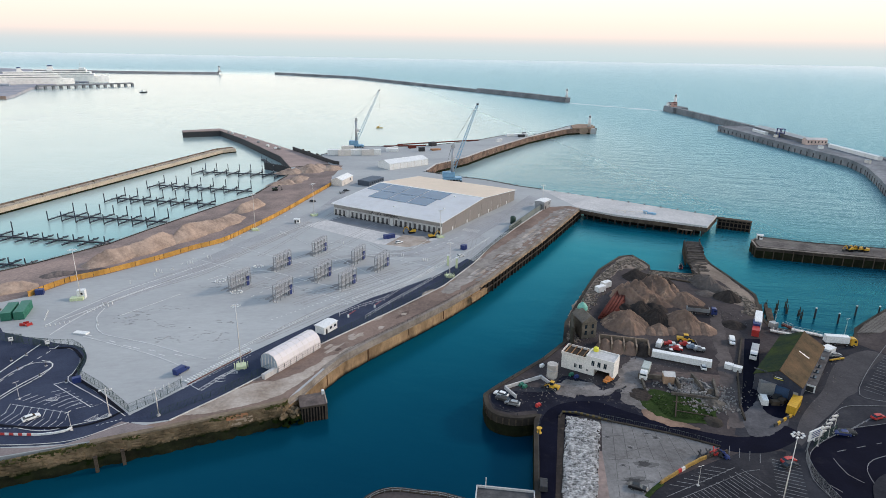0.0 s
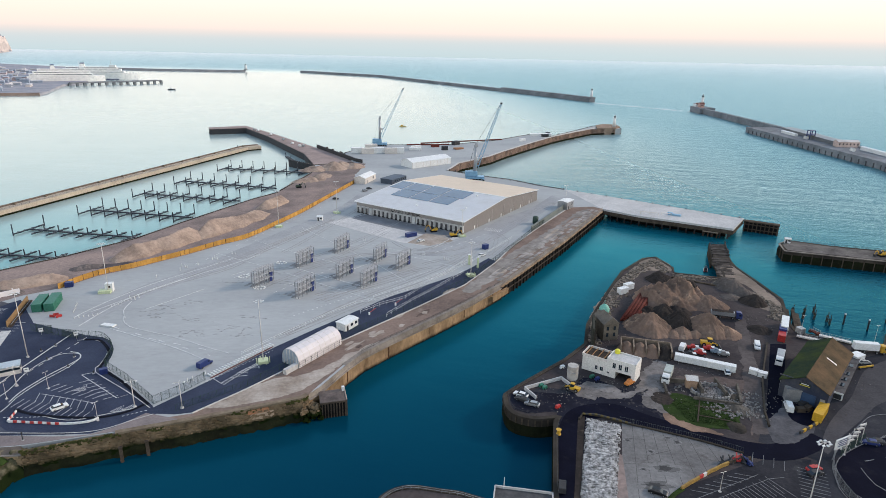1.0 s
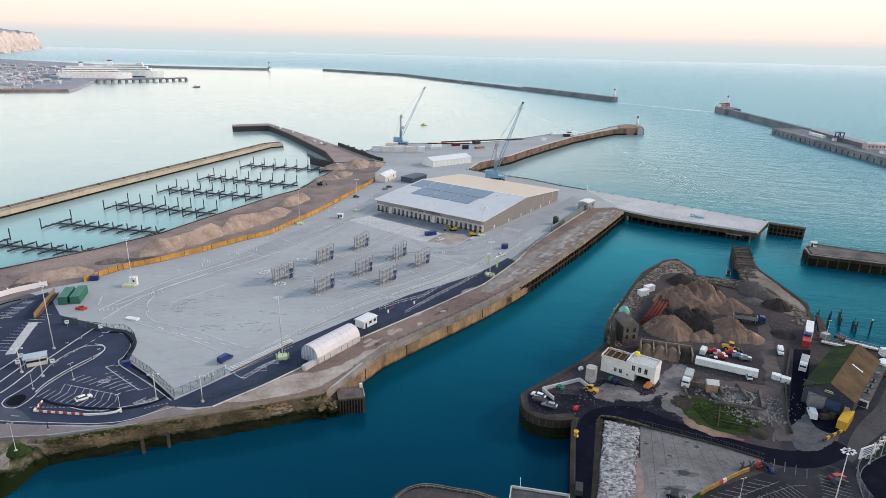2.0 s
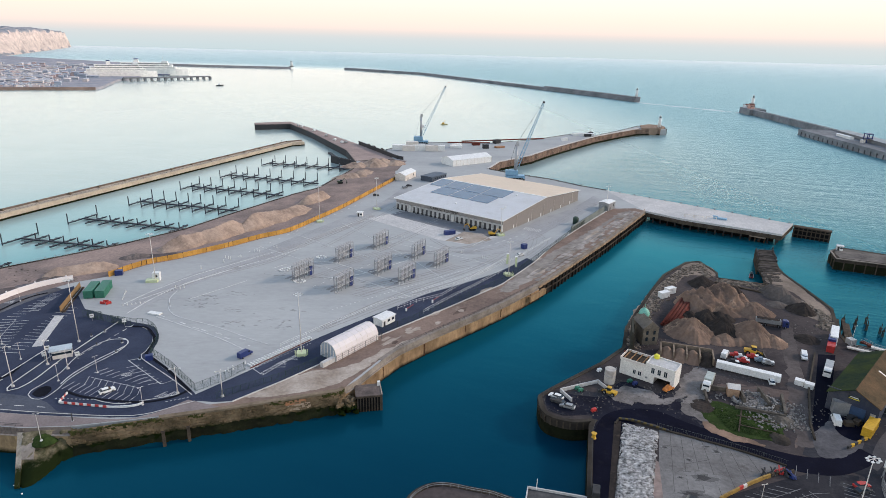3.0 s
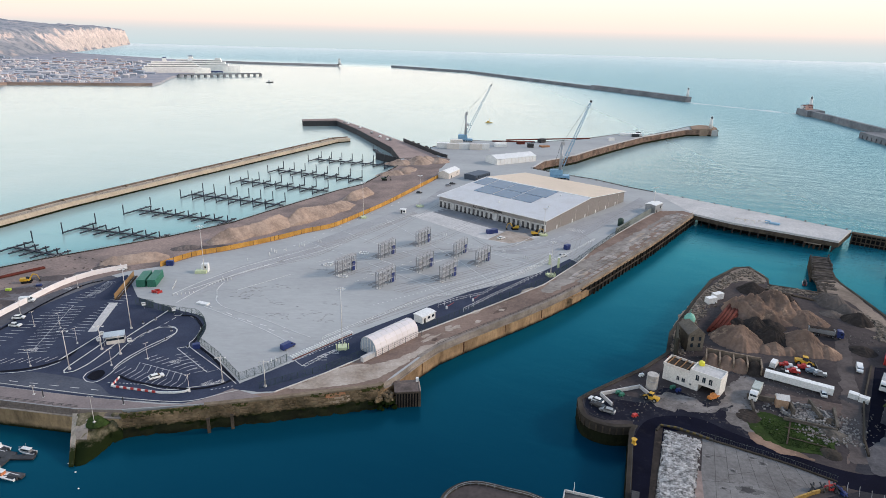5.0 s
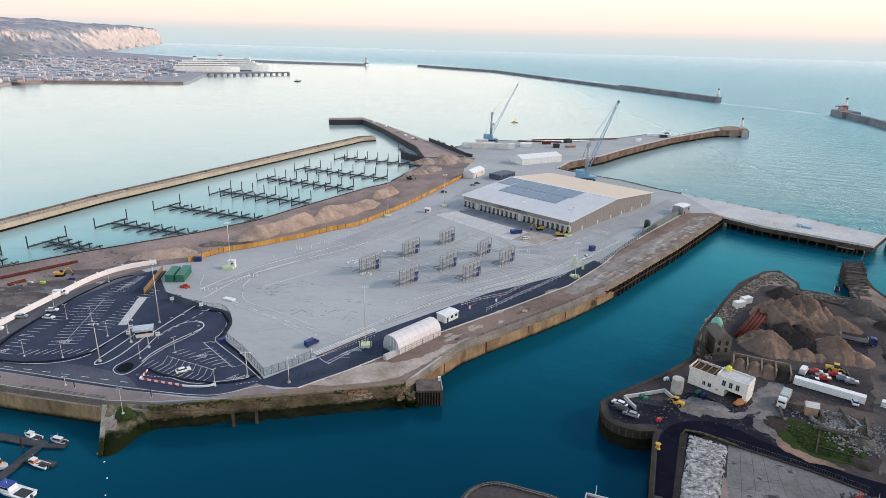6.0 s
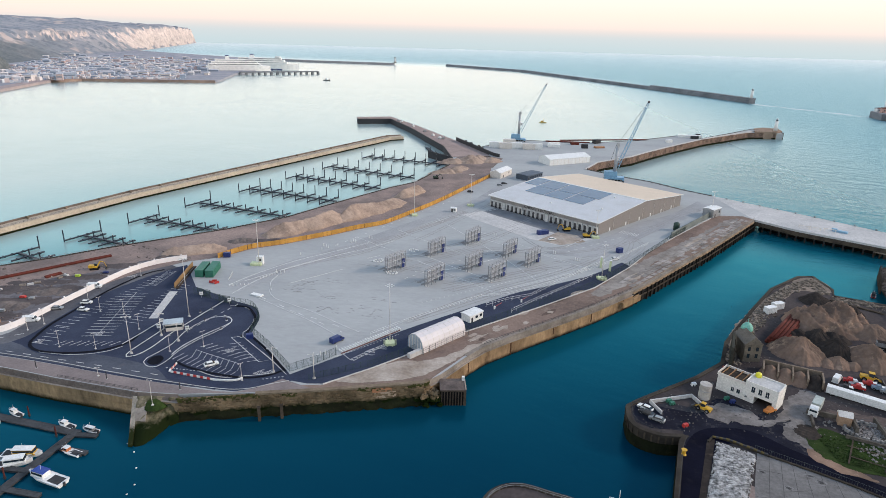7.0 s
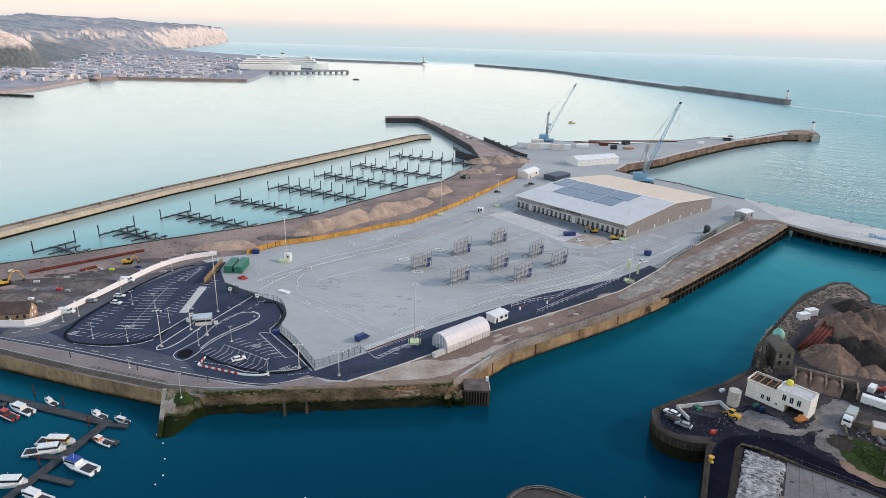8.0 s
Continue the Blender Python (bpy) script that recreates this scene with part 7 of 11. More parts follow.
for k in range(260):
    t = rnd.random()
    x, y = -156 + t * 50 + rnd.uniform(2, 12), 636 - t * 70 + rnd.uniform(2, 9)
    s = rnd.uniform(1.0, 2.4)
    face_box(bm, (x, y, rnd.uniform(1.0, 6.0)), (s * 1.4, s, s * 0.9), rnd.uniform(0, 180), 0.6)
setting("rock_armour", bm, DARK_STONE, "dark boulders piled along the sea wall", "rocks", kind="stuff")

# ---- promenade edge and front wall ----
rail([(x, y + 0.5) for x, y in PAVED[2:4]], 0.9, "dark iron railing along the promenade edge", QUAY, 3, DARKSTEEL)
for q in ((-171.0, 135.6), (-144.8, 136.9), (-119.2, 138.6)):
    bollards([q], "dark iron mooring post on the promenade", 2.6, 0.16, DARKSTEEL, name="mooring_post", group="mooring posts")
MOSSY = surface("mossy_rubble", (0.24, 0.20, 0.14), (0.05, 0.052, 0.026), 0.9, 0.3, 1.2, 0.7, stain=(0.03, 0.05, 0.012), amount=0.8)
tidal(MOSSY, 2.6, (0.010, 0.016, 0.005), 4.0)
bank("slipway", [(-121.4, 119.0), (-118.3, 119.2), (-117.4, 124.0), (-118.0, 130.0), (-114.0, 136.0)], [(-129.6, 132.2), (-127.0, 133.6), (-122.5, 134.6), (-119.0, 135.6), (-115.0, 138.4)], -0.7, 7.0, MOSSY, "weedy sloping rubble corner of the quay", "slipway", 0.8, 0.9, 16)
setting("slipway_flank", loft(B(), [[(-131.2, 132.3, 6.9), (-129.6, 132.6, 6.9), (-129.6, 132.6, -3), (-131.2, 132.3, -3)], [(-122.4, 118.8, 0.5), (-121.2, 119.1, 0.5), (-121.2, 119.2, -3), (-122.4, 118.8, -3)]]), tidal(surface("pale_flank_stone", (0.42, 0.38, 0.32), (0.25, 0.22, 0.18), 0.9, 0.3, 1.2, 0.4), 2.0), "pale sloping flank wall of the slipway", "wall")
setting("slipway_slab", loft(B(), [[(-128.8, 131.0, 6.2), (-125.2, 131.6, 6.3), (-125.2, 131.6, 5.6), (-128.8, 131.0, 5.6)], [(-125.6, 125.6, 3.6), (-122.4, 126.4, 3.7), (-122.4, 126.4, 2.9), (-125.6, 125.6, 2.9)]]), WEATHERED, "pale broken concrete slab on the slipway", "slab")
heap((-123.6, 132.2), 4.4, 3.2, 1.9, 20, GRASS, "tuft of rough grass on the quay corner", 5.3, seed=12, ridge=0.5, name="grass_mound", category="grass", peaks=2)
for q in ((-94.3, 142.1), (-88.5, 145.4)):
    p = thing("fender_post", q[0] + 0.5, q[1] - 1.1, -2.0, 28, "dark timber fender post against the quay wall", "fender", "fender posts")
    box("post", (0, 0, 3.3), (0.9, 0.8, 6.6), TIMBER, p, taper=0.92)
    part("bracket", tube(B(), (0, 0.2, 5.6), (0, 2.2, 5.6), 0.15, n=6), DARKSTEEL, p)
    box("cap", (0, 0, 6.7), (1.05, 0.9, 0.3), TIMBER, p)
def wall_patch(s0, s1, z0, z1, proud, material, label, seed):
    """A thin worn patch on the front wall: s along the wall from (-64, 158.1), rounded and ragged in outline."""
    rings = []
    for w in (0.3, proud):
        ring = []
        for i in range(28):
            a = i * math.tau / 28
            e = max(abs(math.cos(a)), abs(math.sin(a))) ** -0.75 * (1 + 0.12 * noise.noise(Vector((math.cos(a) * 3, math.sin(a) * 3, seed))))
            q, z = (s0 + s1) / 2 + (s1 - s0) / 2 * math.cos(a) * e, (z0 + z1) / 2 + (z1 - z0) / 2 * math.sin(a) * e
            ring.append((-64.0 + 0.90 * q + 0.435 * w, 158.1 + 0.435 * q - 0.90 * w, z))
        rings.append(ring)
    return setting("wall_patch", loft(B(), rings), material, label, "wall patch")


wall_patch(1.0, 7.8, 3.4, 6.0, 0.70, surface("patch_cement", (0.50, 0.38, 0.28), (0.40, 0.29, 0.21), 0.9, 0.3, 1.2, 0.2), "pale cement patch in the quay wall", 1)
wall_patch(0.2, 6.4, 5.5, 6.9, 0.72, surface("patch_brick", (0.46, 0.20, 0.10), (0.36, 0.20, 0.12), 0.9, 0.5, 1.5, 0.2), "reddish brick repair in the quay wall", 2)
dol = thing("timber_dolphin", -40.4, 169.6, -2, 18, "dark timber dolphin at the quay corner", "dolphin")
for i in range(9):
    box("shaft", (-3.6 + i * 0.9, -3.0, 4.6), (0.36, 0.45, 5.6), TIMBER, dol)
    box("shaft", (4.0, -3.0 + i * 0.8, 4.6), (0.45, 0.36, 5.6), TIMBER, dol)
# near-black box added behind the piles to fill the gaps
box("core", (0, 0.2, 3.6), (7.6, 6.4, 7.2), surface("black_core", (0.013, 0.012, 0.012), None, 0.9, 0.3, 1.5, 0.3), dol, "near-black core filling the timber dolphin")
box("waling", (0, -3.25, 7.4), (8.4, 0.3, 0.5), TIMBER, dol)
box("deck", (0, 0.2, 7.6), (8.4, 6.9, 0.5), surface("dolphin_deck", (0.17, 0.135, 0.12), (0.09, 0.075, 0.07), 0.9, 0.3, 1.5, 0.3), dol)
box("kerb", (4.1, 0.2, 7.95), (0.3, 6.8, 0.3), CHALK, dol)
box("hatch", (3.6, 2.6, 8.5), (0.9, 0.9, 1.5), WHITE, dol)
# fallen stones where the two walls meet
bm = B()
for k in range(90):
    s = rnd.uniform(0.4, 1.3)
    face_box(bm, (-47.0 + rnd.gauss(0, 1.6), 165.6 + rnd.gauss(0, 1.5), rnd.uniform(0.2, 4.5)), (s * 1.4, s, s * 0.8), rnd.uniform(0, 180), 0.7)
setting("fallen_stones", bm, WALL_STONE, "fallen masonry at the corner of the quay", "rocks", kind="stuff")
# fender piles along the open wharf
lst = spaced([(x + 0.5, y - 0.25) for x, y in CHANNEL[6:]], 4.2)
ff = new("fender_row")
tagged(ff, "row of dark fender piles against the channel wall", "fender")
ff.matrix_basis = pose(lst[0][0], lst[0][1], -2)
pd = None
rnd = random.Random(8)
for x, y, h in lst:
    if pd is None:
        o = box("shaft", (0, 0, 4.0), (0.5, 0.7, 8.0), surface("tarred_timber", (0.030, 0.025, 0.021), (0.018, 0.016, 0.014), 0.9, 0.3, 2.0, 0.3), ff)
        pd = o.data
    else:
        o = new("shaft", pd)
        o.parent = ff
    o.matrix_basis = pose(x - lst[0][0] + rnd.uniform(-.3, .3), y - lst[0][1], 0, 0, rnd.uniform(-2, 2), h)
setting("wall_ledge", ribbon(B(), [(12.0, 258.6), (17.6, 267.2), (19.5, 270.5)], -2.0, -0.4, 2.2, 4.6), CHANNEL_STONE, "projecting stone buttress of the channel wall", "buttress")
rail([(x - 0.5, y + 0.3) for x, y in CHANNEL[2:7]], 1.1, "dark worn railing along the channel edge", QUAY + 0.1, 3.0, DARKSTEEL)
setting("fender_waling", ribbon(B(), CHANNEL[6:], -1.0, -0.5, 3.2, 3.7), TIMBER, "dark timber waling along the fender piles", "fender")
rail([(x - 0.3, y + 0.2) for x, y in CHANNEL[6:]], 1.3, "bleached timber railing along the wharf edge", QUAY + 0.1, 2.6, surface("bleached_timber", (0.42, 0.31, 0.21), (0.26, 0.19, 0.13), 0.9, 0.3, 1.5, 0.3))

DECK_SLAB = surface("wharf_deck_slab", (0.37, 0.335, 0.31), (0.20, 0.178, 0.16), 0.9, 0.12, 0.9, 0.3, stain=(0.13, 0.105, 0.09), amount=0.6, vary=0.28)
deck_ = setting("wharf_deck", ribbon(B(), CHANNEL[6:], 1.6, 8.6, QUAY - 0.1, QUAY + 0.06), STRIP_DIRT, "dirt and rubble between the slabs of the old wharf", "ground")
rnd = random.Random(19)
for px_, py_, ph_ in spaced(CHANNEL[6:], 5.2)[1:-1]:
    for o_ in (2.6, 5.4, 8.2):
        if rnd.random() < 0.24:
            continue
        c_, s_ = math.cos(radians(ph_)), math.sin(radians(ph_))
        box("slab", (px_ - s_ * (o_ + rnd.uniform(-.2, .2)), py_ + c_ * (o_ + rnd.uniform(-.2, .2)), QUAY + 0.08 + rnd.uniform(0, 0.05)), (rnd.uniform(3.6, 5.0), rnd.uniform(1.9, 2.6), 0.22), DECK_SLAB, deck_, rz=ph_ + rnd.uniform(-2, 2), taper=0.97)

# ---- marina ----
def pile(parent, x, y, top, r=0.22):
    return part("shaft", tube(B(), (x, y, -2), (x, y, top), r, n=8), DARKSTEEL, parent, "dark steel pile")


PONTOON = surface("dark_pontoon", (0.018, 0.026, 0.040), (0.012, 0.017, 0.027), 0.6, 0.5, 2.0, 0.1, stain=(0.06, 0.06, 0.06), amount=0.3)
# each row: outer end, shore end, fingers, whether both ends of every finger carry a tall pile
for a, b, k, tall in (((-220.4, 546.3), (-139, 537), 8, True), ((-233.8, 490.3), (-150.8, 473.6), 8, True), ((-243.6, 444.4), (-164.6, 430.3), 8, True), ((-254.1, 394.7), (-179.3, 383.7), 8, True),
                      ((-264.6, 348), (-190.5, 338), 8, False), ((-272, 305), (-211, 298.5), 7, False), ((-280.1, 266), (-237, 258.5), 6, False), ((-288.2, 232), (-255.7, 224.3), 4, False), ((-296, 194), (-272, 190), 3, False)):
    x, y, h, d = between(a, b)
    m = thing("berth_pontoon", a[0], a[1], 0, h, "dark steel berth row with cross fingers and mooring piles", "pontoon frame", "marina berth frames")
    box("spine", (d / 2, 0, 0.9), (d, 1.3, 0.7), PONTOON, m)
    fr = 78.5 - h
    cx_, sx_ = math.cos(radians(fr)), math.sin(radians(fr))
    for i in range(k):
        fx = i * d / (k - 0.4)
        half = 11.0 if tall or i == 0 else 8.2
        f = box("finger", (fx, 0, 0.85), (half * 2, 0.95, 0.6), PONTOON, m, rz=fr)
        for s in (-0.62, -0.2, 0.28, 0.7):
            box("cross_bar", (fx + s * half * cx_, s * half * sx_, 0.95), (0.5, 2.6, 0.6), PONTOON, f, rz=fr)
        for s in ((-1, 1) if tall or i == 0 else (0.1,)):
            top = 7.0 if tall or i == 0 else 4.6
            q = part("shaft", tube(B(), (fx + s * half * cx_, s * half * sx_, -2), (fx + s * half * cx_, s * half * sx_, top), 0.32, n=8), PONTOON, m, "dark steel pile")
            part("cap", tube(B(), (fx + s * half * cx_, s * half * sx_, top), (fx + s * half * cx_, s * half * sx_, top + 0.35), 0.34, 0.12, n=8), STEEL, q)
pl = [(-135, 540), (-140, 546), (-168, 596), (-182, 618)]
pn = thing("floating_walkway", pl[2][0], pl[2][1], 0.2, 120, "dark floating walkway beside the jetty", "walkway")
box("deck", (0, 3.5, 0.6), (46, 3, 0.8), DARKSTEEL, pn)
box("arm", (-26, 1, 0.6), (20, 3, 0.8), DARKSTEEL, pn, rz=-20)
for x in (-20, 0, 20):
    pile(pn, x, 5.3, 5.5)
cp = thing("curved_breakwater", -141, 541, -1, 0, "tall dark curved steel screen at the marina mouth", "screen")
part("screen", ribbon(B(), smooth_line([(7, -22), (9, -12), (6, -2), (0, 6), (-10, 14), (-26, 26)], 2), -0.4, 0.4, 0, 7.6), DARKSTEEL, cp)
for px, py, ph in spaced(smooth_line([(7, -22), (9, -12), (6, -2), (0, 6), (-10, 14), (-26, 26)], 2), 3):
    box("post", (px, py, 4.2), (0.4, 0.7, 8.0), DARKSTEEL, cp, rz=ph)
rail(MW[:5], 1.1, "dark railing along the marina breakwater", 4.2, 6, DARKSTEEL)
rail([(x + 0.5, y) for x, y in MARINA[2:12]], 1.2, "grey railing along the marina edge", QUAY, 4, STEEL)
sl_ = thing("landing_stage", -236, 652, 0.2, 20, "pale floating landing stage off the breakwater end", "pontoon")
box("deck", (0, 6, 0.9), (26, 4, 1.0), PALE, sl_)
for x in (-10, 8):
    pile(sl_, x, 8.5, 4.0)
for n, q in enumerate(((-262, 752), (-255, 745), (-230, 715), (-205, 680), (-188, 655), (-176, 640), (-172, 640))):
    v = van(q, 128, WHITE if n % 3 else STEEL, "white works van parked on the jetty", z=QUAY - 0.6, group="jetty vans")

# ---- boats ----
def boat(p, heading, length, label, trim=None, cab=None, cabin_len=0.35, cab_at=0.05, roof=None, z=0.0, group="moored boats"):
    """A moored motor boat: flared hull, deck, cabin with windows, rail and engine."""
    b = thing("motor_boat", p[0], p[1], z, heading, label, "boat", group)
    l, w = length, length * 0.34
    secs = []
    for k in range(9):
        t = k / 8
        x = -l / 2 + l * t
        half = w / 2 * (0.92 if t < 0.5 else max(0.04, 0.92 * (1 - ((t - 0.5) / 0.5) ** 2.2)))
        sheer = l * (0.085 + 0.05 * t * t)
        secs.append([(x, 0, -0.3), (x, half * 0.75, -0.05), (x, half, sheer), (x, half * 0.9, sheer), (x, -half * 0.9, sheer), (x, -half, sheer), (x, -half * 0.75, -0.05)])
    hull = part("hull", loft(B(), secs), WHITE if trim is None else trim, b)
    rim = [q[2] for q in secs] + [q[5] for q in reversed(secs)]
    part("gunwale", loft(B(), [[(x, y - 0.09, z - 0.09), (x, y + 0.09, z - 0.09), (x, y + 0.09, z + 0.09), (x, y - 0.09, z + 0.09)] for x, y, z in rim]), WHITE, hull)
    dz = l * 0.085
    box("cockpit", (-l * 0.28, 0, dz + 0.02), (l * 0.36, w * 0.66, 0.12), DARKSTEEL, b, "dark cockpit floor")
    cx, cl, chh = l * cab_at, l * cabin_len, 0.6 + l * 0.085
    part("cabin", side_shape(B(), [(cx - cl / 2, dz), (cx + cl / 2 + 0.6, dz), (cx + cl / 2 - 0.1, dz + chh), (cx - cl / 2, dz + chh)], w * 0.66, 0.86), cab or WHITE, b)
    part("windscreen", side_shape(B(), [(cx - cl / 2 + 0.2, dz + chh * 0.48), (cx + cl / 2 + 0.36, dz + chh * 0.48), (cx + cl / 2 + 0.1, dz + chh * 0.84), (cx - cl / 2 + 0.2, dz + chh * 0.84)], w * 0.63, 0.96), GLASS, b, "dark windows")
    box("cabin_roof", (cx - 0.05, 0, dz + chh + 0.05), (cl + 0.3, w * 0.62, 0.12), roof or WHITE, b)
    part("bow_rail", tube(tube(tube(B(), (l * 0.2, w * 0.4, dz + 0.9), (l * 0.47, 0, dz + 1.1), 0.03, n=4), (l * 0.2, -w * 0.4, dz + 0.9), (l * 0.47, 0, dz + 1.1), 0.03, n=4), (l * 0.36, 0.0, dz), (l * 0.47, 0, dz + 1.1), 0.03, n=4), STEEL, b)
    box("engine", (-l / 2 - 0.2, 0, 0.55), (0.6, 0.5, 1.1), DARKSTEEL, b, taper=0.7)
    part("aerial", tube(B(), (cx, 0, dz + chh), (cx - 0.2, 0, dz + chh + 1.6), 0.03, n=4), WHITE, b)
    return b


def at_px(a, b):
    return between(a, b)[:3]


for a, b, l, lab, trim, cab, cl, ca, roof in (
    (((-124.9, 100.9)), ((-140.2, 102.0)), 10.5, "white catamaran work boat with a blue cabin roof", None, WHITE, 0.32, 0.14, surface("bright_blue_canvas", (0.02, 0.07, 0.38), None, 0.6)),
    (((-150.9, 106.0)), ((-143.0, 108.6)), 9.5, "yellow and white cabin cruiser at the pontoon", None, YELLOW, 0.5, 0.05, WHITE),
    (((-150.1, 101.0)), ((-143.0, 105.4)), 9.5, "white cabin cruiser beside the pontoon", None, None, 0.45, 0.1, None),
    (((-165.2, 115.4)), ((-176.2, 116.2)), 8.6, "white motor cruiser with a covered cockpit", None, None, 0.4, 0.05, None),
    (((-167.3, 111.6)), ((-176.7, 112.8)), 7.5, "red inflatable work boat moored at the pontoon", RED, DARKSTEEL, 0.25, 0.1, RED),
    (((-162.4, 121.2)), ((-169.5, 122.6)), 5.2, "small white open motor boat", None, None, 0.28, 0.1, None),
    (((-143.3, 121.2)), ((-149.9, 121.9)), 5.4, "small white open boat with dark seats", None, None, 0.25, 0.1, None),
    (((-135.3, 121.6)), ((-140.7, 121.8)), 4.8, "small white day boat under a pale cover", None, STEEL, 0.5, 0.0, WHITE),
    (((-131.7, 111.6)), ((-138.9, 112.2)), 6.0, "white fishing boat with an orange canopy", None, surface("orange_canopy", (0.6, 0.2, 0.08), None, 0.7), 0.22, 0.2, None),
    (((-147.4, 88.8)), ((-141.3, 91.4)), 9.5, "white motor cruiser moored by the walkway", None, None, 0.45, 0.1, None),
    (((-128.4, 88.7)), ((-137.6, 89.0)), 8.5, "white cabin boat moored by the walkway", None, None, 0.4, 0.1, None)):
    x, y, h = at_px(a, b)
    boat((x, y), h, l * 1.12, lab, trim, cab, cl, ca, roof)


GREYWOOD = surface("grey_decking", (0.085, 0.088, 0.092), (0.055, 0.058, 0.062), 0.85, 0.3, 2.0, 0.2, vary=0.15)
LEVELS = iter(0.012 * k for k in range(50))


def pontoon(a, b, w, label):
    x, y, h, d = between(a, b)
    p = thing("pontoon", x, y, next(LEVELS), h, label, "pontoon", "pontoons")
    n = max(2, int(d / 3))
    for k in range(n):
        box("deck_panel", (-d / 2 + (k + 0.5) * d / n, 0, 0.5), (d / n - 0.08, w, 0.16), GREYWOOD, p)
    box("float", (0, 0, 0.15), (d, w * 0.9, 0.5), DARKSTEEL, p)
    for s in (-1, 1):
        box("edge_beam", (0, s * w / 2, 0.55), (d, 0.15, 0.2), GREYWOOD, p)
    return p


pontoon(((-187.9, 118.6)), ((-140.0, 119.3)), 2.6, "grey timber floating pontoon")
pontoon(((-141.2, 119.5)), ((-139.2, 85.7)), 2.4, "long grey timber pontoon walkway")
for a, b in ((((-140.3, 118.6)), ((-134.1, 120.0))), (((-139.2, 95.1)), ((-128.9, 95.8))), (((-150.5, 100.6)), ((-139.5, 102.3))), (((-181.4, 113.6)), ((-177.4, 116.4))), (((-139.2, 112.4)), ((-130.8, 112.7)))):
    pontoon(a, b, 1.6, "short timber finger pontoon")
for q in ((-161.1, 122.3), (-145.1, 116.6), (-143.1, 98.5), (-174.4, 123.6), (-146.5, 90.2)):
    p = thing("mooring_pile", q[0], q[1], -2, 0, "rust-red steel mooring pile", "pile", "mooring piles")
    part("shaft", tube(B(), (0, 0, 0), (0, 0, 5.6), 0.2, n=8), surface("dark_red_pile", (0.10, 0.03, 0.025), None, 0.8) if "dark_red_pile" not in bpy.data.materials else bpy.data.materials["dark_red_pile"], p)
    part("collar", tube(B(), (0, 0, 2.3), (0, 0, 2.8), 0.36, n=8), DARKSTEEL, p)
for q in ((-123.5, 120.0), (-119.2, 117.4), (-113.8, 112.0), (-109.6, 106.4), (-109.0, 102.9), (-69.9, 111.5)):
    p = thing("mooring_buoy", q[0], q[1], 0, 0, "small white mooring buoy afloat", "buoy", "mooring buoys")
    part("float", lathe(B(), [(0.04, -0.2), (0.2, -0.08), (0.25, 0.08), (0.18, 0.2), (0.04, 0.28)], 10), WHITE, p, smooth=True)
    part("ring", tube(B(), (0, 0, 0.25), (0, 0, 0.42), 0.05, n=6), DARKSTEEL, p)


# ---- the near yard: surfaces ----
def road_line(name, pts, w, material, label, level=YARD + 0.05):
    return setting(name, ribbon(B(), smooth_line(pts, 2), -w / 2, w / 2, level - 0.3, level), material, label, "road")


road_line("yard_road", [(26.9, 122.4), (28.2, 130.5), (30.8, 144.4), (33.8, 157.9), (38.4, 164.6), (47.6, 166.7), (55.1, 162.0), (63.9, 157.3), (76.6, 151.3), (88.5, 149.0), (97.6, 152.7), (104.3, 157.6)], 7.5, NAVY_ROAD, "dark wet-looking asphalt yard road")
sheet("yard_tarmac", smooth_line([(18.2, 172.9), (22.0, 165.9), (29.7, 164.3), (35.9, 165.4), (39.2, 168.7), (55.5, 170.1), (64.1, 181.4), (59.6, 185.6), (48.1, 177.3), (37.9, 177.0), (27.0, 178.4), (18.2, 172.9)], 2), YARD + 0.03, WORN_ROAD, "dark patched tarmac by the round quay", "ground")
sheet("yard_tarmac", [(85.8, 153.8), (100.3, 179.0), (110.8, 194.4), (126.2, 199.0), (159.9, 213.5), (168.1, 200.5), (136.9, 147.3), (112.0, 113.6), (77.9, 112.8), (98.3, 146.2)], YARD + 0.03, WORN_ROAD, "worn grey tarmac of the lorry yard", "ground")
sheet("yard_tarmac", [(75.9, 141.9), (87.7, 147.2), (96.7, 146.2), (86.4, 123.8), (72.6, 117.9), (47.1, 117.3), (53.4, 129.0), (59.2, 133.5)], YARD + 0.04, surface("carpark_grey", (0.040, 0.039, 0.044), (0.024, 0.024, 0.029), 0.9, 0.07, 1.5, 0.2, stain=(0.13, 0.125, 0.12)), "worn grey car-park tarmac", "ground")
slab_pts = [(48.6, 160.6), (58.6, 156.3), (69.0, 152.7), (79.1, 147.7), (75.8, 144.6), (63.3, 136.7), (56.4, 131.6), (50.7, 124.9), (42.0, 124.7), (45.1, 144.8)]
sheet("concrete_apron", slab_pts, YARD + 0.06, surface("old_slab_concrete", (0.245, 0.235, 0.228), (0.155, 0.147, 0.143), 0.9, 0.06, 0.9, 0.2, stain=(0.075, 0.066, 0.06), amount=0.7), "old stained concrete apron with open joints", "ground")
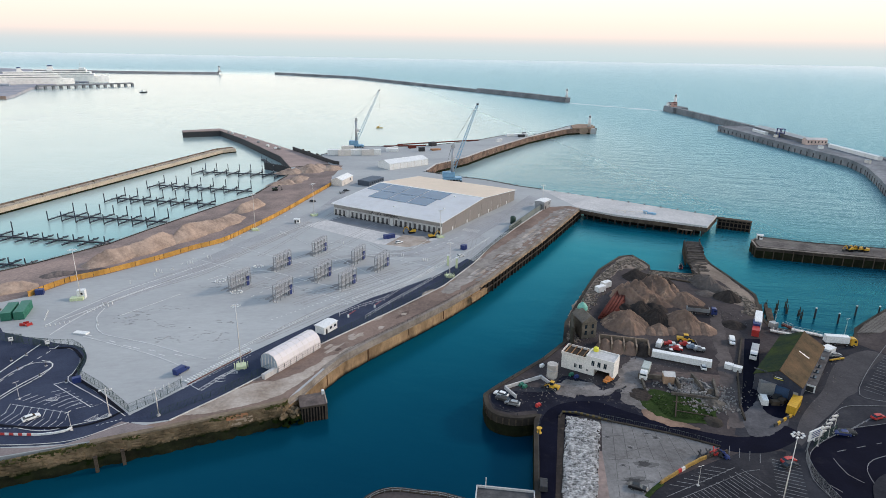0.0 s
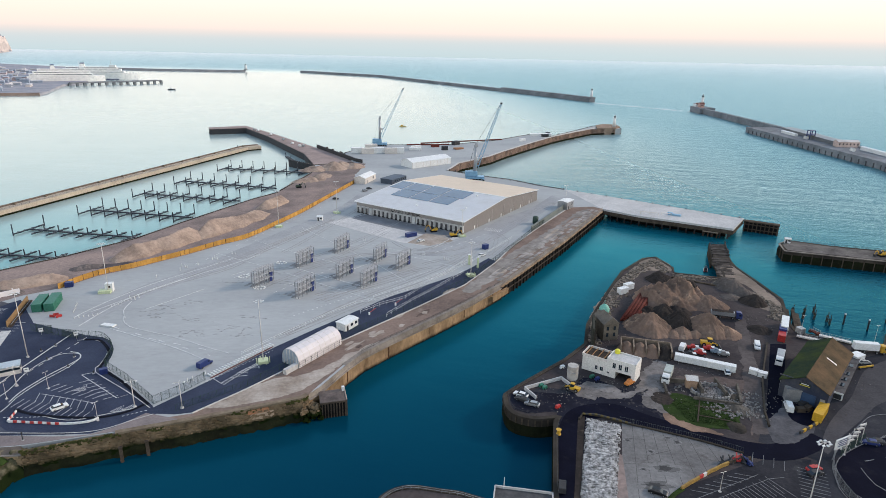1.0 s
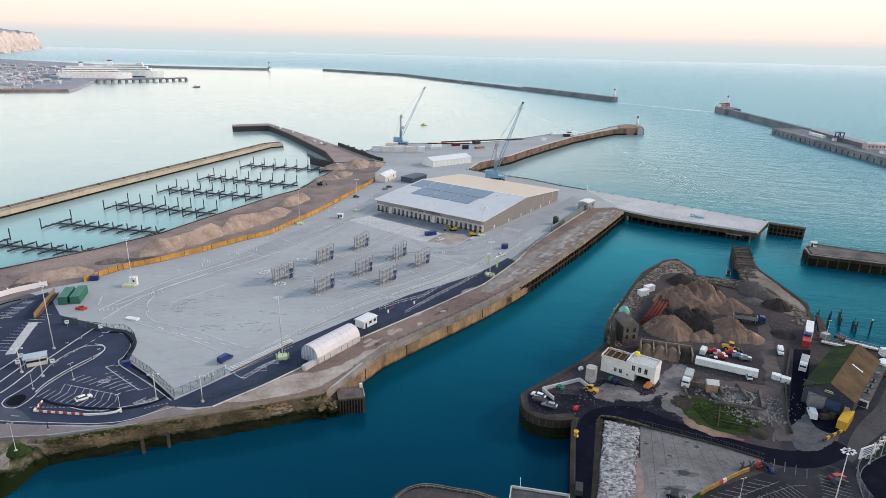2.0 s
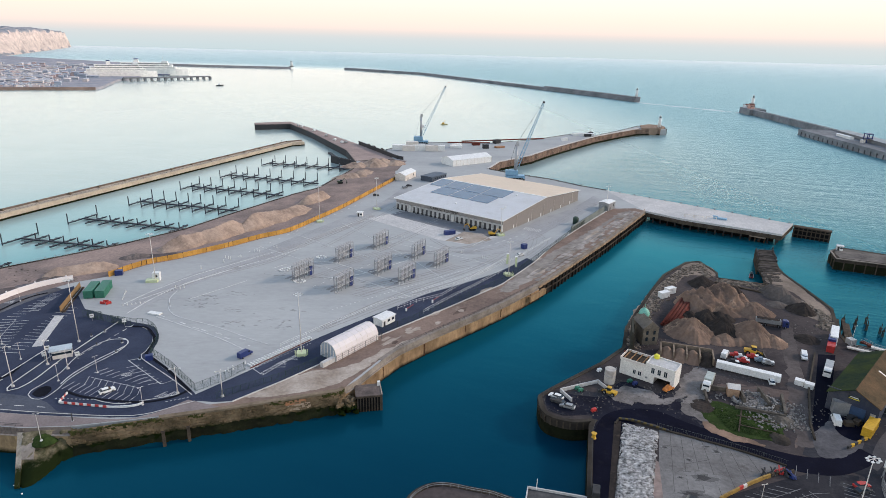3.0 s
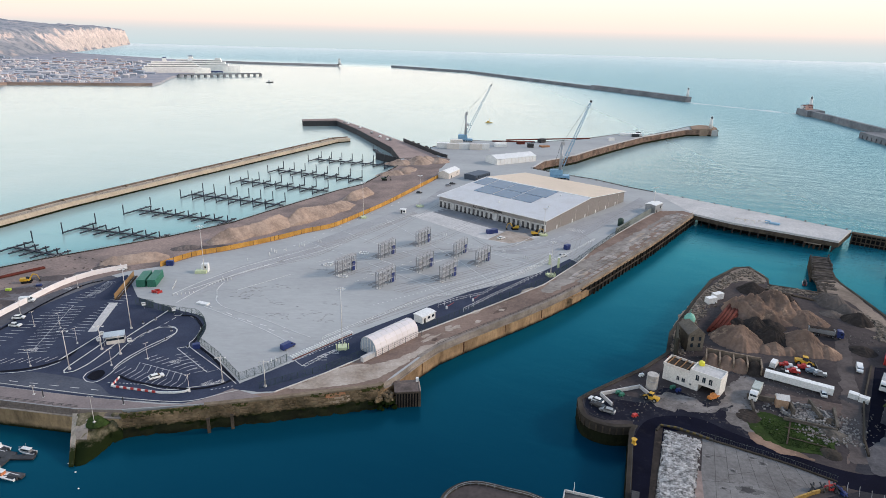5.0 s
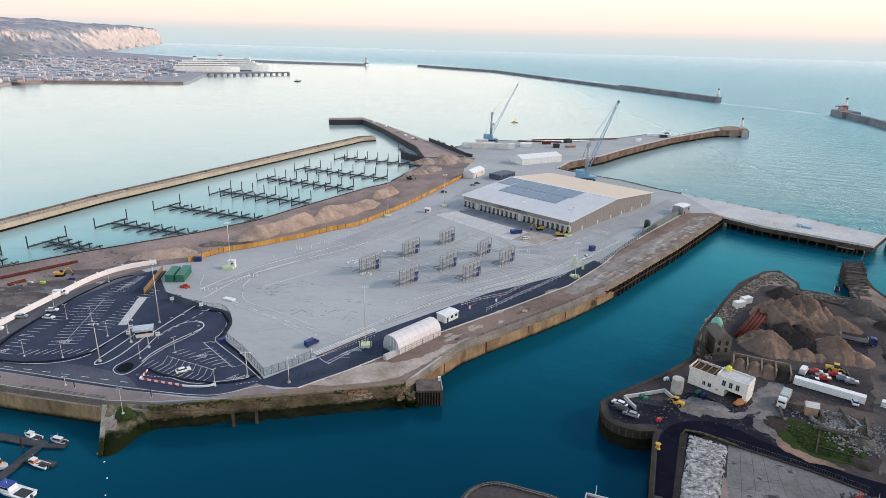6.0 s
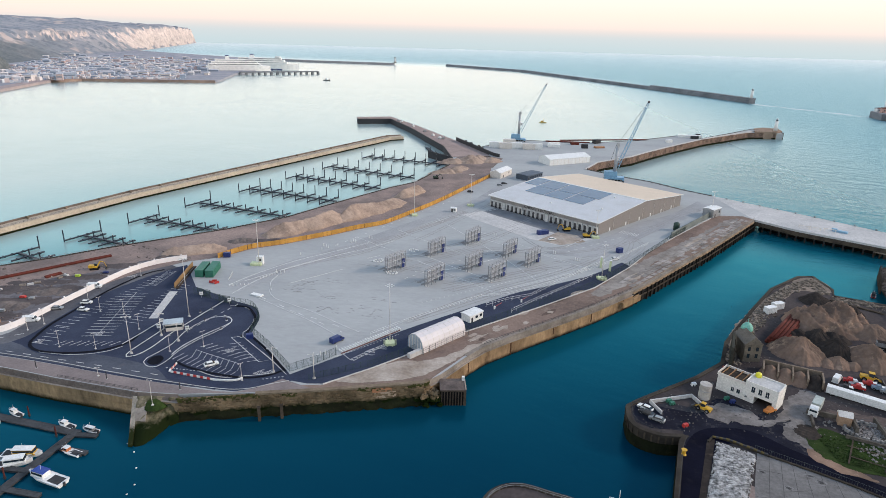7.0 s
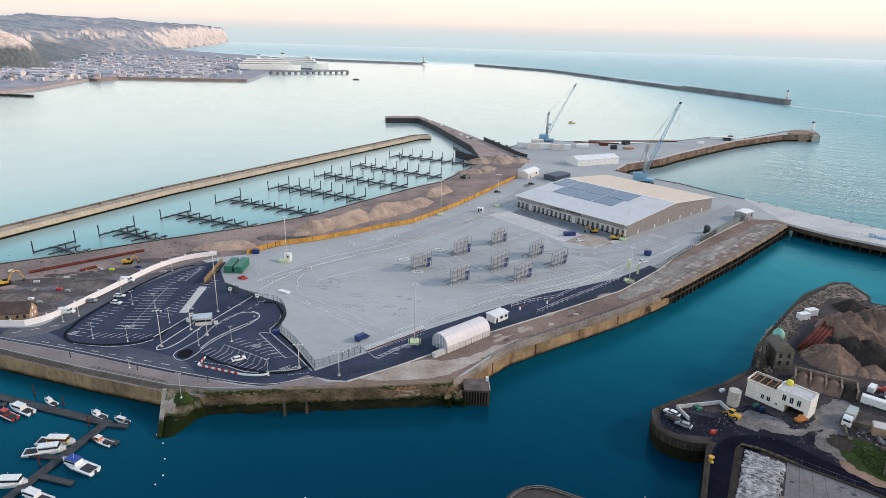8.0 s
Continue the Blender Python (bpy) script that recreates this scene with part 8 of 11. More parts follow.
lines("slab_joint", [[a, b] for a, b in (((51.3, 159.0), (44.9, 125.2)), ((54.0, 157.9), (48.7, 125.3)), ((56.6, 156.8), (53.5, 129.5)), ((59.3, 155.8), (58.0, 133.4)), ((62.8, 154.7), (62.3, 136.2)), ((66.0, 153.7), (66.2, 138.6)), ((70.2, 151.7), (71.2, 141.8)), ((47.0, 152.6), (53.3, 152.3)), ((44.3, 141.1), (52.8, 142.0)), ((52.1, 145.0), (59.2, 147.7)))], 0.12, surface("joint_grey", (0.11, 0.105, 0.10), None, 0.9), "dark open joints between the slabs", YARD + 0.07)
sheet("tidal_strip", [(35.9, 162.3), (38.1, 163.0), (30.0, 122.5), (28.3, 122.4)], YARD + 0.08, GRAVEL, "gravel verge beside the rubble bed", "ground")
sheet("wet_strip", [(43.2, 145.7), (45.1, 144.8), (42.3, 124.7), (38.8, 124.6)], YARD + 0.08, BUND_DIRT, "brown bare strip between rubble and slab", "ground")
sheet("rough_grass_patch", ragged([(63.4, 172.7), (68.7, 178.0), (77.1, 175.5), (87.5, 173.1), (84.7, 163.8), (81.6, 158.7), (74.0, 159.6), (65.8, 163.2), (63.4, 172.7)], 1.1, 5), YARD + 0.1, GRASS, "rough green grass in the ruined plot", "grass")
sheet("red_earth", ragged([(62.4, 166.2), (66.5, 165.4), (71.2, 161.3), (77.1, 156.8), (69.0, 157.5), (63.4, 161.1), (62.4, 166.2)], 1.1, 4), YARD + 0.09, SAND, "red-brown bare earth verge", "ground")
sheet("dry_yard", ragged([(73.2, 189.1), (82.3, 190.2), (98.6, 186.9), (95.4, 175.4), (85.4, 156.5), (90.7, 175.2), (79.4, 181.9), (71.4, 183.4), (73.2, 189.1)], 1.1, 6), YARD + 0.05, surface("brown_yard", (0.155, 0.118, 0.104), (0.105, 0.081, 0.073), 0.95, 0.08, 1.0, 0.3), "dry brown yard floor", "ground")
sheet("quay_margin", ragged([(52.4, 234.9), (63.5, 260.0), (81.2, 290.3), (97.3, 312.8), (106.1, 306.9), (104.1, 295.5), (90.3, 292.4), (76.5, 271.0), (62.6, 244.1), (52.2, 221.6), (52.4, 234.9)], 1.1, 7), YARD + 0.06, surface("margin_earth", (0.29, 0.23, 0.185), (0.17, 0.137, 0.113), 0.95, 0.1, 1.0, 0.3), "pale trodden earth along the quay edge", "ground")
sheet("quay_margin", [(118.6, 280.3), (126.9, 277.0), (135.9, 266.6), (139.6, 253.5), (133.7, 245.3), (127.3, 253.0), (121.2, 269.4)], YARD + 0.06, bpy.data.materials["margin_earth"], "pale trodden earth along the seaward edge", "ground")

# rubble and weeds strewn along the quay margin
rnd = random.Random(29)
bm = B()
margin_run = spaced(smooth_line([(47, 212), (52, 230), (64, 258), (79, 288), (95, 309), (103, 312), (104, 297)], 2) + smooth_line([(104, 292), (126, 284), (137, 262), (139, 252), (133, 238)], 2), 0.55)
for x, y, h in margin_run:
    for k in range(3):
        s = rnd.uniform(0.25, 1.1) * (1.6 if rnd.random() < 0.06 else 1)
        o = abs(rnd.gauss(2.4, 1.6)) + 0.9
        face_box(bm, (x + math.sin(radians(h)) * o, y - math.cos(radians(h)) * o, YARD + 0.1 + s * 0.15), (s * rnd.uniform(1, 2.2), s, s * 0.6), rnd.uniform(0, 180), 0.7)
setting("margin_rubble", bm, surface("margin_stones", (0.26, 0.215, 0.175), (0.09, 0.076, 0.064), 0.95, 0.6, 2.0, 0.4), "broken stones strewn along the quay edge", "rubble", kind="stuff")
sheet("yard_tarmac", smooth_line([(15.7, 169.0), (17.8, 175.9), (26.2, 175.5), (35.7, 175.9), (39.7, 183.9), (44.0, 186.1), (51.0, 180.9), (56.9, 176.9), (63.0, 171.9), (71.9, 161.4)], 2) + [(70.4, 156.4), (61.8, 161.5), (50.9, 168.1), (36.9, 166.0), (31.3, 162.1), (28.5, 138.5), (27.0, 138.0), (29.3, 160.3), (29.8, 164.8)] + smooth_line([(27.0, 164.4), (20.9, 163.3), (16.6, 165.2)], 2), YARD + 0.044, surface("wet_tarmac", (0.020, 0.021, 0.032), (0.012, 0.0125, 0.020), 0.85, 0.12, 1.8, 0.2, stain=(0.16, 0.145, 0.135), amount=0.45), "dark damp tarmac with scraped dusty patches", "ground")

# rubble bed of pale stones
rnd = random.Random(11)
qa, qb, qc, qd = (38.4, 161.8), (47.8, 158.9), (38.9, 124.6), (30.3, 124.4)
bm = B()
for k in range(5600):
    u, v = rnd.random(), rnd.random()
    x = (qa[0] * (1 - u) + qb[0] * u) * (1 - v) + (qd[0] * (1 - u) + qc[0] * u) * v
    y = (qa[1] * (1 - u) + qb[1] * u) * (1 - v) + (qd[1] * (1 - u) + qc[1] * u) * v
    s = rnd.uniform(0.2, 0.55) * (1.5 if rnd.random() < 0.08 else 1)
    z = YARD + 0.1 + 0.9 * min(1, 5 * u, 5 * (1 - u), 8 * v) * (0.6 + 0.4 * noise.noise(Vector((x * 0.3, y * 0.3, 0))))
    a, t = rnd.uniform(0, 180), rnd.uniform(0.45, 0.85)
    face_box(bm, (x, y, z), (s * rnd.uniform(0.9, 1.7), s, s * 0.8), a, t)
setting("stone_bed", bm, surface("pale_rubble", (0.58, 0.56, 0.54), (0.14, 0.135, 0.13), 0.9, 0.9, 2.5, 0.4), "bed of pale broken stones", "stones", kind="stuff")
setting("stone_bed_base", prism(B(), [qa, qb, qc, qd], YARD - 0.2, YARD + 0.3), GRAVEL, "gravel under the pale stones", "gravel")
setting("stone_kerb", ribbon(B(), smooth_line([(36.0, 160.9), (37.4, 163.6), (41.6, 163.1), (48.2, 160.3), (58.7, 156.6), (69.0, 152.7), (79.1, 147.7)], 2), -0.25, 0.25, YARD, YARD + 0.5), DARK_STONE, "low dark stone kerb wall along the yard road", "wall")
cv = thing("chevron_kerb", *((37.4, 162.7)), YARD + 0.5, 0, "yellow and black chevron blocks on the kerb wall", "kerb")
for k, (px, py, ph) in enumerate(spaced(smooth_line([(37.8, 163.3), (41.6, 163.1), (48.2, 160.3), (51.3, 159.0)], 2), 0.9)):
    o_ = (37.4, 162.7)
    box("block", (px - o_[0], py - o_[1], 0.15), (0.86, 0.56, 0.34), surface("dull_chevron_yellow", (0.13, 0.10, 0.04), None, 0.8) if k == 0 else DARKSTEEL if k % 2 else bpy.data.materials["dull_chevron_yellow"], cv, rz=ph)
fence(smooth_line([(48.0, 160.9), (58.8, 156.9), (69.1, 153.0), (79.3, 148.0)], 2), 1.8, "grey mesh fence along the yard road", z=YARD, material=MESH_STEEL, post=4, pale=0.6)

# ---- white quayside house ----
h0, h1 = (42.0, 192.2), (57.6, 182.8)
hh, hl_ = between(h0, h1)[2:]
hs = thing("quayside_house", h0[0], h0[1], YARD + 0.03, hh, "white rendered quayside house with a timber roof deck", "house")
hs.scale = (1.0, 0.9, 0.82)
RENDER = surface("house_render", (0.80, 0.77, 0.72), (0.70, 0.67, 0.62), 0.85, 0.3, 2.0, 0.1, stain=(0.5, 0.45, 0.38), amount=0.25)
hw = 7.4
lo = 8.5
part("wall", loft(B(), [[(0, 0, 0), (0, hw, 0), (0, hw, 6.4), (0, 0, 6.4)], [(lo, 0, 0), (lo, hw, 0), (lo, hw, 6.4), (lo, 0, 6.4)]]), RENDER, hs)
bm = B()
face_box(bm, ((lo + hl_) / 2, hw / 2, 5.6), (hl_ - lo, hw, 4.8))
face_box(bm, (lo + 1.6, hw / 2, 1.6), (3.2, hw, 3.2))
face_box(bm, (hl_ - 0.6, hw / 2, 1.6), (1.2, hw, 3.2))
face_box(bm, ((lo + hl_) / 2, hw - 0.3, 1.6), (hl_ - lo, 0.6, 3.2))
part("wall", bm, RENDER, hs)
# dark panel put at the back of the open bay as its shade
box("undercroft_shade", ((lo + hl_) / 2 + 0.9, hw - 0.75, 1.5), (hl_ - lo - 5.0, 0.3, 3.0), DARKSTEEL, hs, "dark panel standing in for the shade of the undercroft")
bm = B()
for a, b, s in (((lo + hl_) / 2, 0.15, (hl_ - lo, 0.3, 0.5)), ((lo + hl_) / 2, hw - 0.15, (hl_ - lo, 0.3, 0.5)), (lo + 0.15, hw / 2, (0.3, hw, 0.5)), (hl_ - 0.15, hw / 2, (0.3, hw, 0.5))):
    face_box(bm, (a, b, 8.25), s)
part("parapet", bm, RENDER, hs)
box("roof", ((lo + hl_) / 2, hw / 2, 8.03), (hl_ - lo - 0.6, hw - 0.6, 0.1), PALE, hs, "pale flat roof")
dk = box("roof_deck", (lo / 2, hw / 2, 6.5), (lo, hw, 0.25), TIMBER, hs, "worn timber roof deck")
bm = B()
for x, y, s in ((lo / 2, -0.15, (lo, 0.25, 1.1)), (lo / 2, hw + 0.15, (lo, 0.25, 1.1)), (-0.15, hw / 2, (0.25, hw, 1.1))):
    face_box(bm, (x, y, 7.0), s)
part("balustrade", bm, CREAM, dk)
for k in range(4):
    box("deck_joist", (1 + k * 2.1, hw / 2, 7.3), (0.25, hw, 0.3), surface("deck_orange", (0.36, 0.2, 0.1), None, 0.8) if k == 0 else bpy.data.materials["deck_orange"], dk)
for x, z, w_, t_ in ((lo + 2.6, 5.7, 1.0, 2.2), (lo + 4.7, 5.7, 1.0, 2.2), (lo + 6.8, 5.7, 1.0, 2.2), (lo - 1.6, 2.6, 1.0, 1.6), (lo - 3.4, 2.6, 0.8, 1.6), (lo + 0.8, 1.9, 0.6, 0.6)):
    wn_ = box("window", (x, -0.04, z), (w_, 0.12, t_), GLASS, hs)
    box("window_sill", (x, -0.1, z - t_ / 2 - 0.06), (w_ + 0.2, 0.2, 0.1), PALE, wn_)
    box("glazing_bar", (x, -0.11, z), (0.06, 0.04, t_), WHITE, wn_)
box("ladder", (-0.4, hw * 0.6, 4), (0.2, 1.0, 8), RUST, hs)
yb = thing("yellow_tank", h0[0] + 11.6, h0[1] - 0.4, YARD + 6.66, 10, "bright yellow tank on the house roof", "tank")
part("shell", lathe(B(), [(0.9, 0), (0.9, 1.2), (0.5, 1.5)], 12), surface("bright_yellow", (0.75, 0.68, 0.05), None, 0.5), yb)
# clock tower with copper dome
ct = thing("clock_tower", *((56.2, 216.3)), YARD + 0.03, 14, "old stone clock tower with a green copper dome", "tower")
TOWERSTONE = surface("tower_stone", (0.24, 0.20, 0.155), (0.14, 0.12, 0.095), 0.9, 0.3, 1.5, 0.4)
box("body", (0, 3, 3.4), (6.0, 9, 6.8), TOWERSTONE, ct)
part("gable_roof", loft(B(), [[(-3.3, -1.8, 6.8), (3.3, -1.8, 6.8), (0, -1.8, 9.6)], [(-3.3, 7.8, 6.8), (3.3, 7.8, 6.8), (0, 7.8, 9.6)]]), surface("stone_slates", (0.2, 0.17, 0.14), None, 0.9, 0.4, 2, 0.3), ct)
box("shaft", (1.0, 7.5, 4.0), (4.0, 4.0, 8.0), TOWERSTONE, ct)
part("dome", lathe(B(), [(2.0, 8.0), (2.1, 8.5), (1.95, 9.4), (1.45, 10.3), (0.65, 10.9), (0.1, 11.2)], 16, (1.0, 7.5, 0)), COPPER, ct, "green copper dome", True)
part("finial", tube(B(), (1.0, 7.5, 11.1), (1.0, 7.5, 12.6), 0.1, n=6), COPPER, ct)
for x, z in ((-1.4, 2.4), (1.4, 2.4), (-1.4, 5.0), (1.4, 5.0), (0, 7.6)):
    box("window", (x, -1.55, z), (0.9, 0.15, 1.5), GLASS, ct)
for s in (-1, 1):
    part("clock_face", tube(B(), (1.0 + s * 2.0, 7.5, 6.8), (1.0 + s * 2.08, 7.5, 6.8), 0.9, n=16), WHITE, ct)
st = thing("ruined_wall", *((49.6, 214.1)), YARD + 0.03, 80, "dark ivy-grown wall beside the tower", "wall")
box("wall", (0, 0, 4), (13, 0.8, 8), surface("ivy_stone", (0.06, 0.06, 0.05), None, 0.9, 0.3, 1.5, 0.5), st)
for k in range(5):
    box("buttress", (-5.5 + k * 2.7, -0.7, 3), (0.8, 0.8, 6), DARK_STONE, st, taper=0.6)
tk = thing("storage_silo", *((37.6, 185.1)), YARD + 0.03, 0, "grey-cream cylindrical storage silo with a flat top", "silo")
part("shell", lathe(B(), [(1.8, 0), (1.8, 4.9), (1.78, 5.0), (1.7, 5.02), (0.05, 5.1)], 18), surface("silo_grey", (0.50, 0.47, 0.43), (0.36, 0.33, 0.30), 0.7, 0.4, 1.5, 0.1, stain=(0.2, 0.16, 0.13)), tk)
part("ladder", tube(tube(B(), (1.9, -0.25, 0), (1.9, -0.25, 5.6), 0.05, n=5), (1.9, 0.25, 0), (1.9, 0.25, 5.6), 0.05, n=5), STEEL, tk)
part("band", lathe(B(), [(1.85, 2.8), (1.85, 3.05)], 18), STEEL, tk)

# round quay clutter
for q, h, m, lab in ((((19.7, 170.7)), 150, DARKSTEEL, "dark car parked on the round quay"), (((19.4, 171.6)), 150, WHITE, "white car parked on the round quay"), (((22.5, 168.3)), 160, STEEL, "silver estate car parked on the round quay")):
    car((q[0], q[1] + (1.2 if m is WHITE else -0.6)), h, m, lab, z=YARD, length=4.8)
loader(((36.4, 177.6)), 150, "yellow wheel loader working beside the silo").scale = (0.8, 0.8, 0.8)
for x, y, h in spaced(smooth_line(ROUND[:6], 1.6), 1.9):
    t = thing("quay_fender", x, y, 0, h, "old timber fender on the round quay wall", "fender", "round quay fenders")
    box("timber", (0, 0.5, 5.0), (0.45, 0.5, 2.2), TIMBER, t)
wk = thing("storage_bay", *((29.0, 177.6)), YARD + 0.04, 30, "low concrete storage bay with pale walls", "storage bay")
for x, y, s in ((0, 3.2, (15, 0.4, 1.6)), (-7.4, 0, (0.4, 6, 1.6)), (7.4, 0, (0.4, 6, 1.6))):
    box("bay_wall", (x, y, 0.6), (s[0], s[1], 1.2), PALE, wk)
for q, m, w in ((((26.7, 179.2)), GREEN, "green"), (((27.6, 178.0)), GREEN, "green"), (((44.5, 186.3)), GREEN, "green"), (((35.3, 192.0)), WHITE, "white"), (((46.0, 184.9)), BLUE, "blue"), (((30.5, 167.0)), RED, "red")):
    b = thing("machine_crate", q[0], q[1], YARD + 0.05, 35, "%s machine under a cover on the yard" % w, "machine", "yard machines")
    b.scale = (0.6, 0.6, 0.6)
    box("body", (0, 0, 0.8), (3.0, 1.8, 1.6), m, b, taper=0.8)
    for s in (-0.9, 0.9):
        part("wheel", tube(B(), (s, -1.0, 0.35), (s, 1.0, 0.35), 0.35, n=8), RUBBER, b)
rail([(x + 1.0, y + 0.6) for x, y in smooth_line(ROUND[1:], 2)], 1.1, "rusty quay railing on the round quay", YARD, 3, DARKSTEEL)
rail([(25.3, 129.6), (28.9, 155.9), (30.3, 161.1)], 1.1, "grey railing along the lock walkway", YARD, 3, DARKSTEEL)
for q in ((28.8, 153.2),):
    b = thing("capstan", q[0], q[1], YARD + 0.05, 0, "yellow capstan housing by the lock edge", "capstan")
    part("drum", lathe(B(), [(0.8, 0), (0.5, 0.4), (0.5, 1.3), (0.8, 1.6)], 12), YELLOW, b)

# sand and gravel heaps
GREY_GRIT = surface("grey_grit", (0.15, 0.125, 0.11), (0.075, 0.064, 0.058), 0.97, 0.1, 0.9, 0.5, stain=(0.25, 0.20, 0.165), amount=0.5)
for n, (q, rx, ry, h, rz, m, pk) in enumerate((((95.5, 259.0), 22, 15, 9.8, 25, SAND, 3), ((107.0, 252.0), 11, 9, 5.0, -30, SAND, 2), ((94.5, 282.0), 9, 7, 4.6, 30, GRAVEL, 1), ((104.0, 268.0), 11, 6, 6.0, -40, GRAVEL, 1), ((84.0, 241.5), 15, 6.5, 5.0, 0, GRAVEL, 2),
        ((75.0, 226.5), 11.5, 9.5, 7.8, 10, SAND, 2), ((87.0, 229.0), 11, 8.5, 7.2, 0, GRAVEL, 2), ((97.5, 227.5), 11, 9.5, 8.0, -15, SAND, 2), ((86.0, 222.5), 9, 5, 3.6, 5, SAND, 2), ((104.0, 224.0), 8, 6, 3.4, 30, SAND, 1),
        ((125.5, 273.0), 13, 7, 5.2, -62, GREY_GRIT, 2), ((128.5, 257.5), 9, 6.5, 4.2, -40, GRAVEL, 1), ((120.0, 262.0), 8, 4.5, 1.6, -40, GREY_GRIT, 1), ((118.9, 228.7), 7, 5, 1.8, -30, GRAVEL, 1))):
    heap(q, rx, ry, h, rz, m, "steep heap of brown quarry sand with gullies" if m is SAND else "heap of dark grey gravel in the yard" if m is GRAVEL else "long heap of grey grit along the quay", YARD, seed=50 + n, ridge=1.15, peaks=pk, name="sand_mound" if m is SAND else "gravel_mound")
bay = thing("aggregate_bays", *((58.4, 205.2)), YARD + 0.03, between((58.2, 204.3), (75.4, 200.6))[2], "row of concrete aggregate bays", "storage bay")
bl_ = between((58.2, 204.3), (75.4, 200.6))[3]
for k in range(5):
    box("divider", (k * bl_ / 4, 3, 1.6), (0.5, 7, 3.2), surface("stained_concrete", (0.27, 0.21, 0.16), None, 0.9, 0.3, 1.2, 0.3) if k == 0 else bpy.data.materials["stained_concrete"], bay)
box("back_wall", (bl_ / 2, 6.6, 1.7), (bl_, 0.5, 3.4), bpy.data.materials["stained_concrete"], bay)
for k in range(4):
    q = (bl_ / 4 * (k + 0.5))
    m = Matrix.Translation((*((58.4, 205.2)), 0)) @ Matrix.Rotation(radians(between((58.2, 204.3), (75.4, 200.6))[2]), 4, "Z") @ Vector((q, 2.6, 0))
    heap((m.x, m.y), 3.6, 4.6, 4.2, between((58.2, 204.3), (75.4, 200.6))[2], GRAVEL if k == 3 else SAND, "small heap of aggregate inside a bay", YARD, seed=80 + k, name="aggregate_mound")

# pipes, containers and vehicles of the yard
pa, pb = (67.7, 231.1), (81.5, 258.1)
x, y, h, d = between(pa, pb)
pp = thing("pipe_stack", x, y, YARD + 0.05, h, "stack of long rust-red steel pipes", "pipes")
for r, n in ((0, 6), (1, 5), (2, 4)):
    for k in range(n):
        part("pipe", tube(B(), (-d / 2, (k - (n - 1) / 2) * 1.25, 0.62 + r * 1.05), (d / 2, (k - (n - 1) / 2) * 1.25, 0.62 + r * 1.05), 0.6, n=10), RUST, pp, smooth=True)
container(((72.5, 263.1)), 35, WHITE, "white steel container at the heap edge", YARD, (5.0, 2.6, 2.6), "white yard containers")
container(((76.5, 268.8)), 35, WHITE, "white steel container behind another", YARD, (5.0, 2.6, 2.6), "white yard containers")
lorry(((109.5, 239.6)), between((104.3, 241.7), (114.6, 239.2))[2], BLUE, STEEL, "blue lorry with a pale tipping trailer by the heaps", trailer=9.0, kind="tipper")
loader(((93.2, 212.9)), -12, "yellow wheel loader at the foot of a heap")
van(((82.2, 209.7)), 60, WHITE, "white van parked in the yard", z=YARD)
for n, (q, m, h) in enumerate(((((86.1, 209.8)), RED, -8), (((87.3, 205.8)), RED, -12), (((87.1, 207.6)), STEEL, 0), (((91.8, 209.6)), RED, -5), (((93.7, 207.4)), surface("blue_grey_paint", (0.2, 0.27, 0.34), None, 0.6), -10), (((95.6, 205.7)), STEEL, -10), (((83.2, 204.3)), DARKSTEEL, -10), (((56.1, 182.5)), surface("orange_paint", (0.7, 0.25, 0.06), None, 0.5), 40))):
    b = thing("road_plant", q[0], q[1], YARD + 0.05, h, "%s road-making machine parked in the yard" % {0: "red", 1: "red and white", 3: "red", 7: "orange"}.get(n, "grey"), "machine", "road plant")
    b.scale = (0.78, 0.78, 0.78)
    part("body", side_shape(B(), [(-2.6, 0.6), (2.6, 0.6), (2.6, 1.5), (1.0, 1.8), (0.6, 2.5), (-0.8, 2.5), (-1.2, 1.7), (-2.6, 1.6)], 2.0, 0.85), m, b)
    box("deck", (1.6, 0, 1.75), (1.8, 1.7, 0.3), WHITE, b)
    for sx in (-1.7, 1.7):
        for sy in (-0.95, 0.95):
            wheel(b, sx, sy, 0.5, 0.4)
wa, wb = (76.4, 200.6), (94.9, 193.0)
x, y, h, d = between(wa, wb)
lt = thing("long_trailer", x, y, YARD + 0.05, h, "very long low white trailer body in the yard", "trailer")
box("body", (0, 0, 1.7), (d, 2.3, 2.3), WHITE, lt)
for sx in (-d / 2 + 1.5, -d / 2 + 3, d / 2 - 3, d / 2 - 1.5):
    for sy in (-0.9, 0.9):
        wheel(lt, sx, sy, 0.45, 0.3)
box("leg", (0, 0, 0.3), (0.4, 1.8, 0.6), DARKSTEEL, lt)
car(((92.0, 192.9)), 80, WHITE, "white car beside the long trailer", z=YARD)
lorry(((69.8, 187.1)), between((70.8, 191.0), (67.5, 184.4))[2], WHITE, surface("pale_green_box", (0.40, 0.44, 0.41), None, 0.6), "white lorry with a grey-green box body", trailer=5.5, high=3.6)
van(((111.0, 213.1)), between((112.9, 218.4), (109.8, 209.3))[2], WHITE, "white flatbed pickup in the yard", z=YARD, high=1.9)
for q in ((101.1, 193.2), (103.4, 191.3)):
    container(q, -30, WHITE, "white square water tank on the yard", YARD, (2.8, 2.2, 1.7), "white tanks", "water_tank", "tank")
lorry(((115.0, 203.7)), between((122.1, 216.8), (111.1, 197.6))[2], WHITE, STEEL, "white lorry with an empty grey trailer", trailer=8.5, high=2.2)
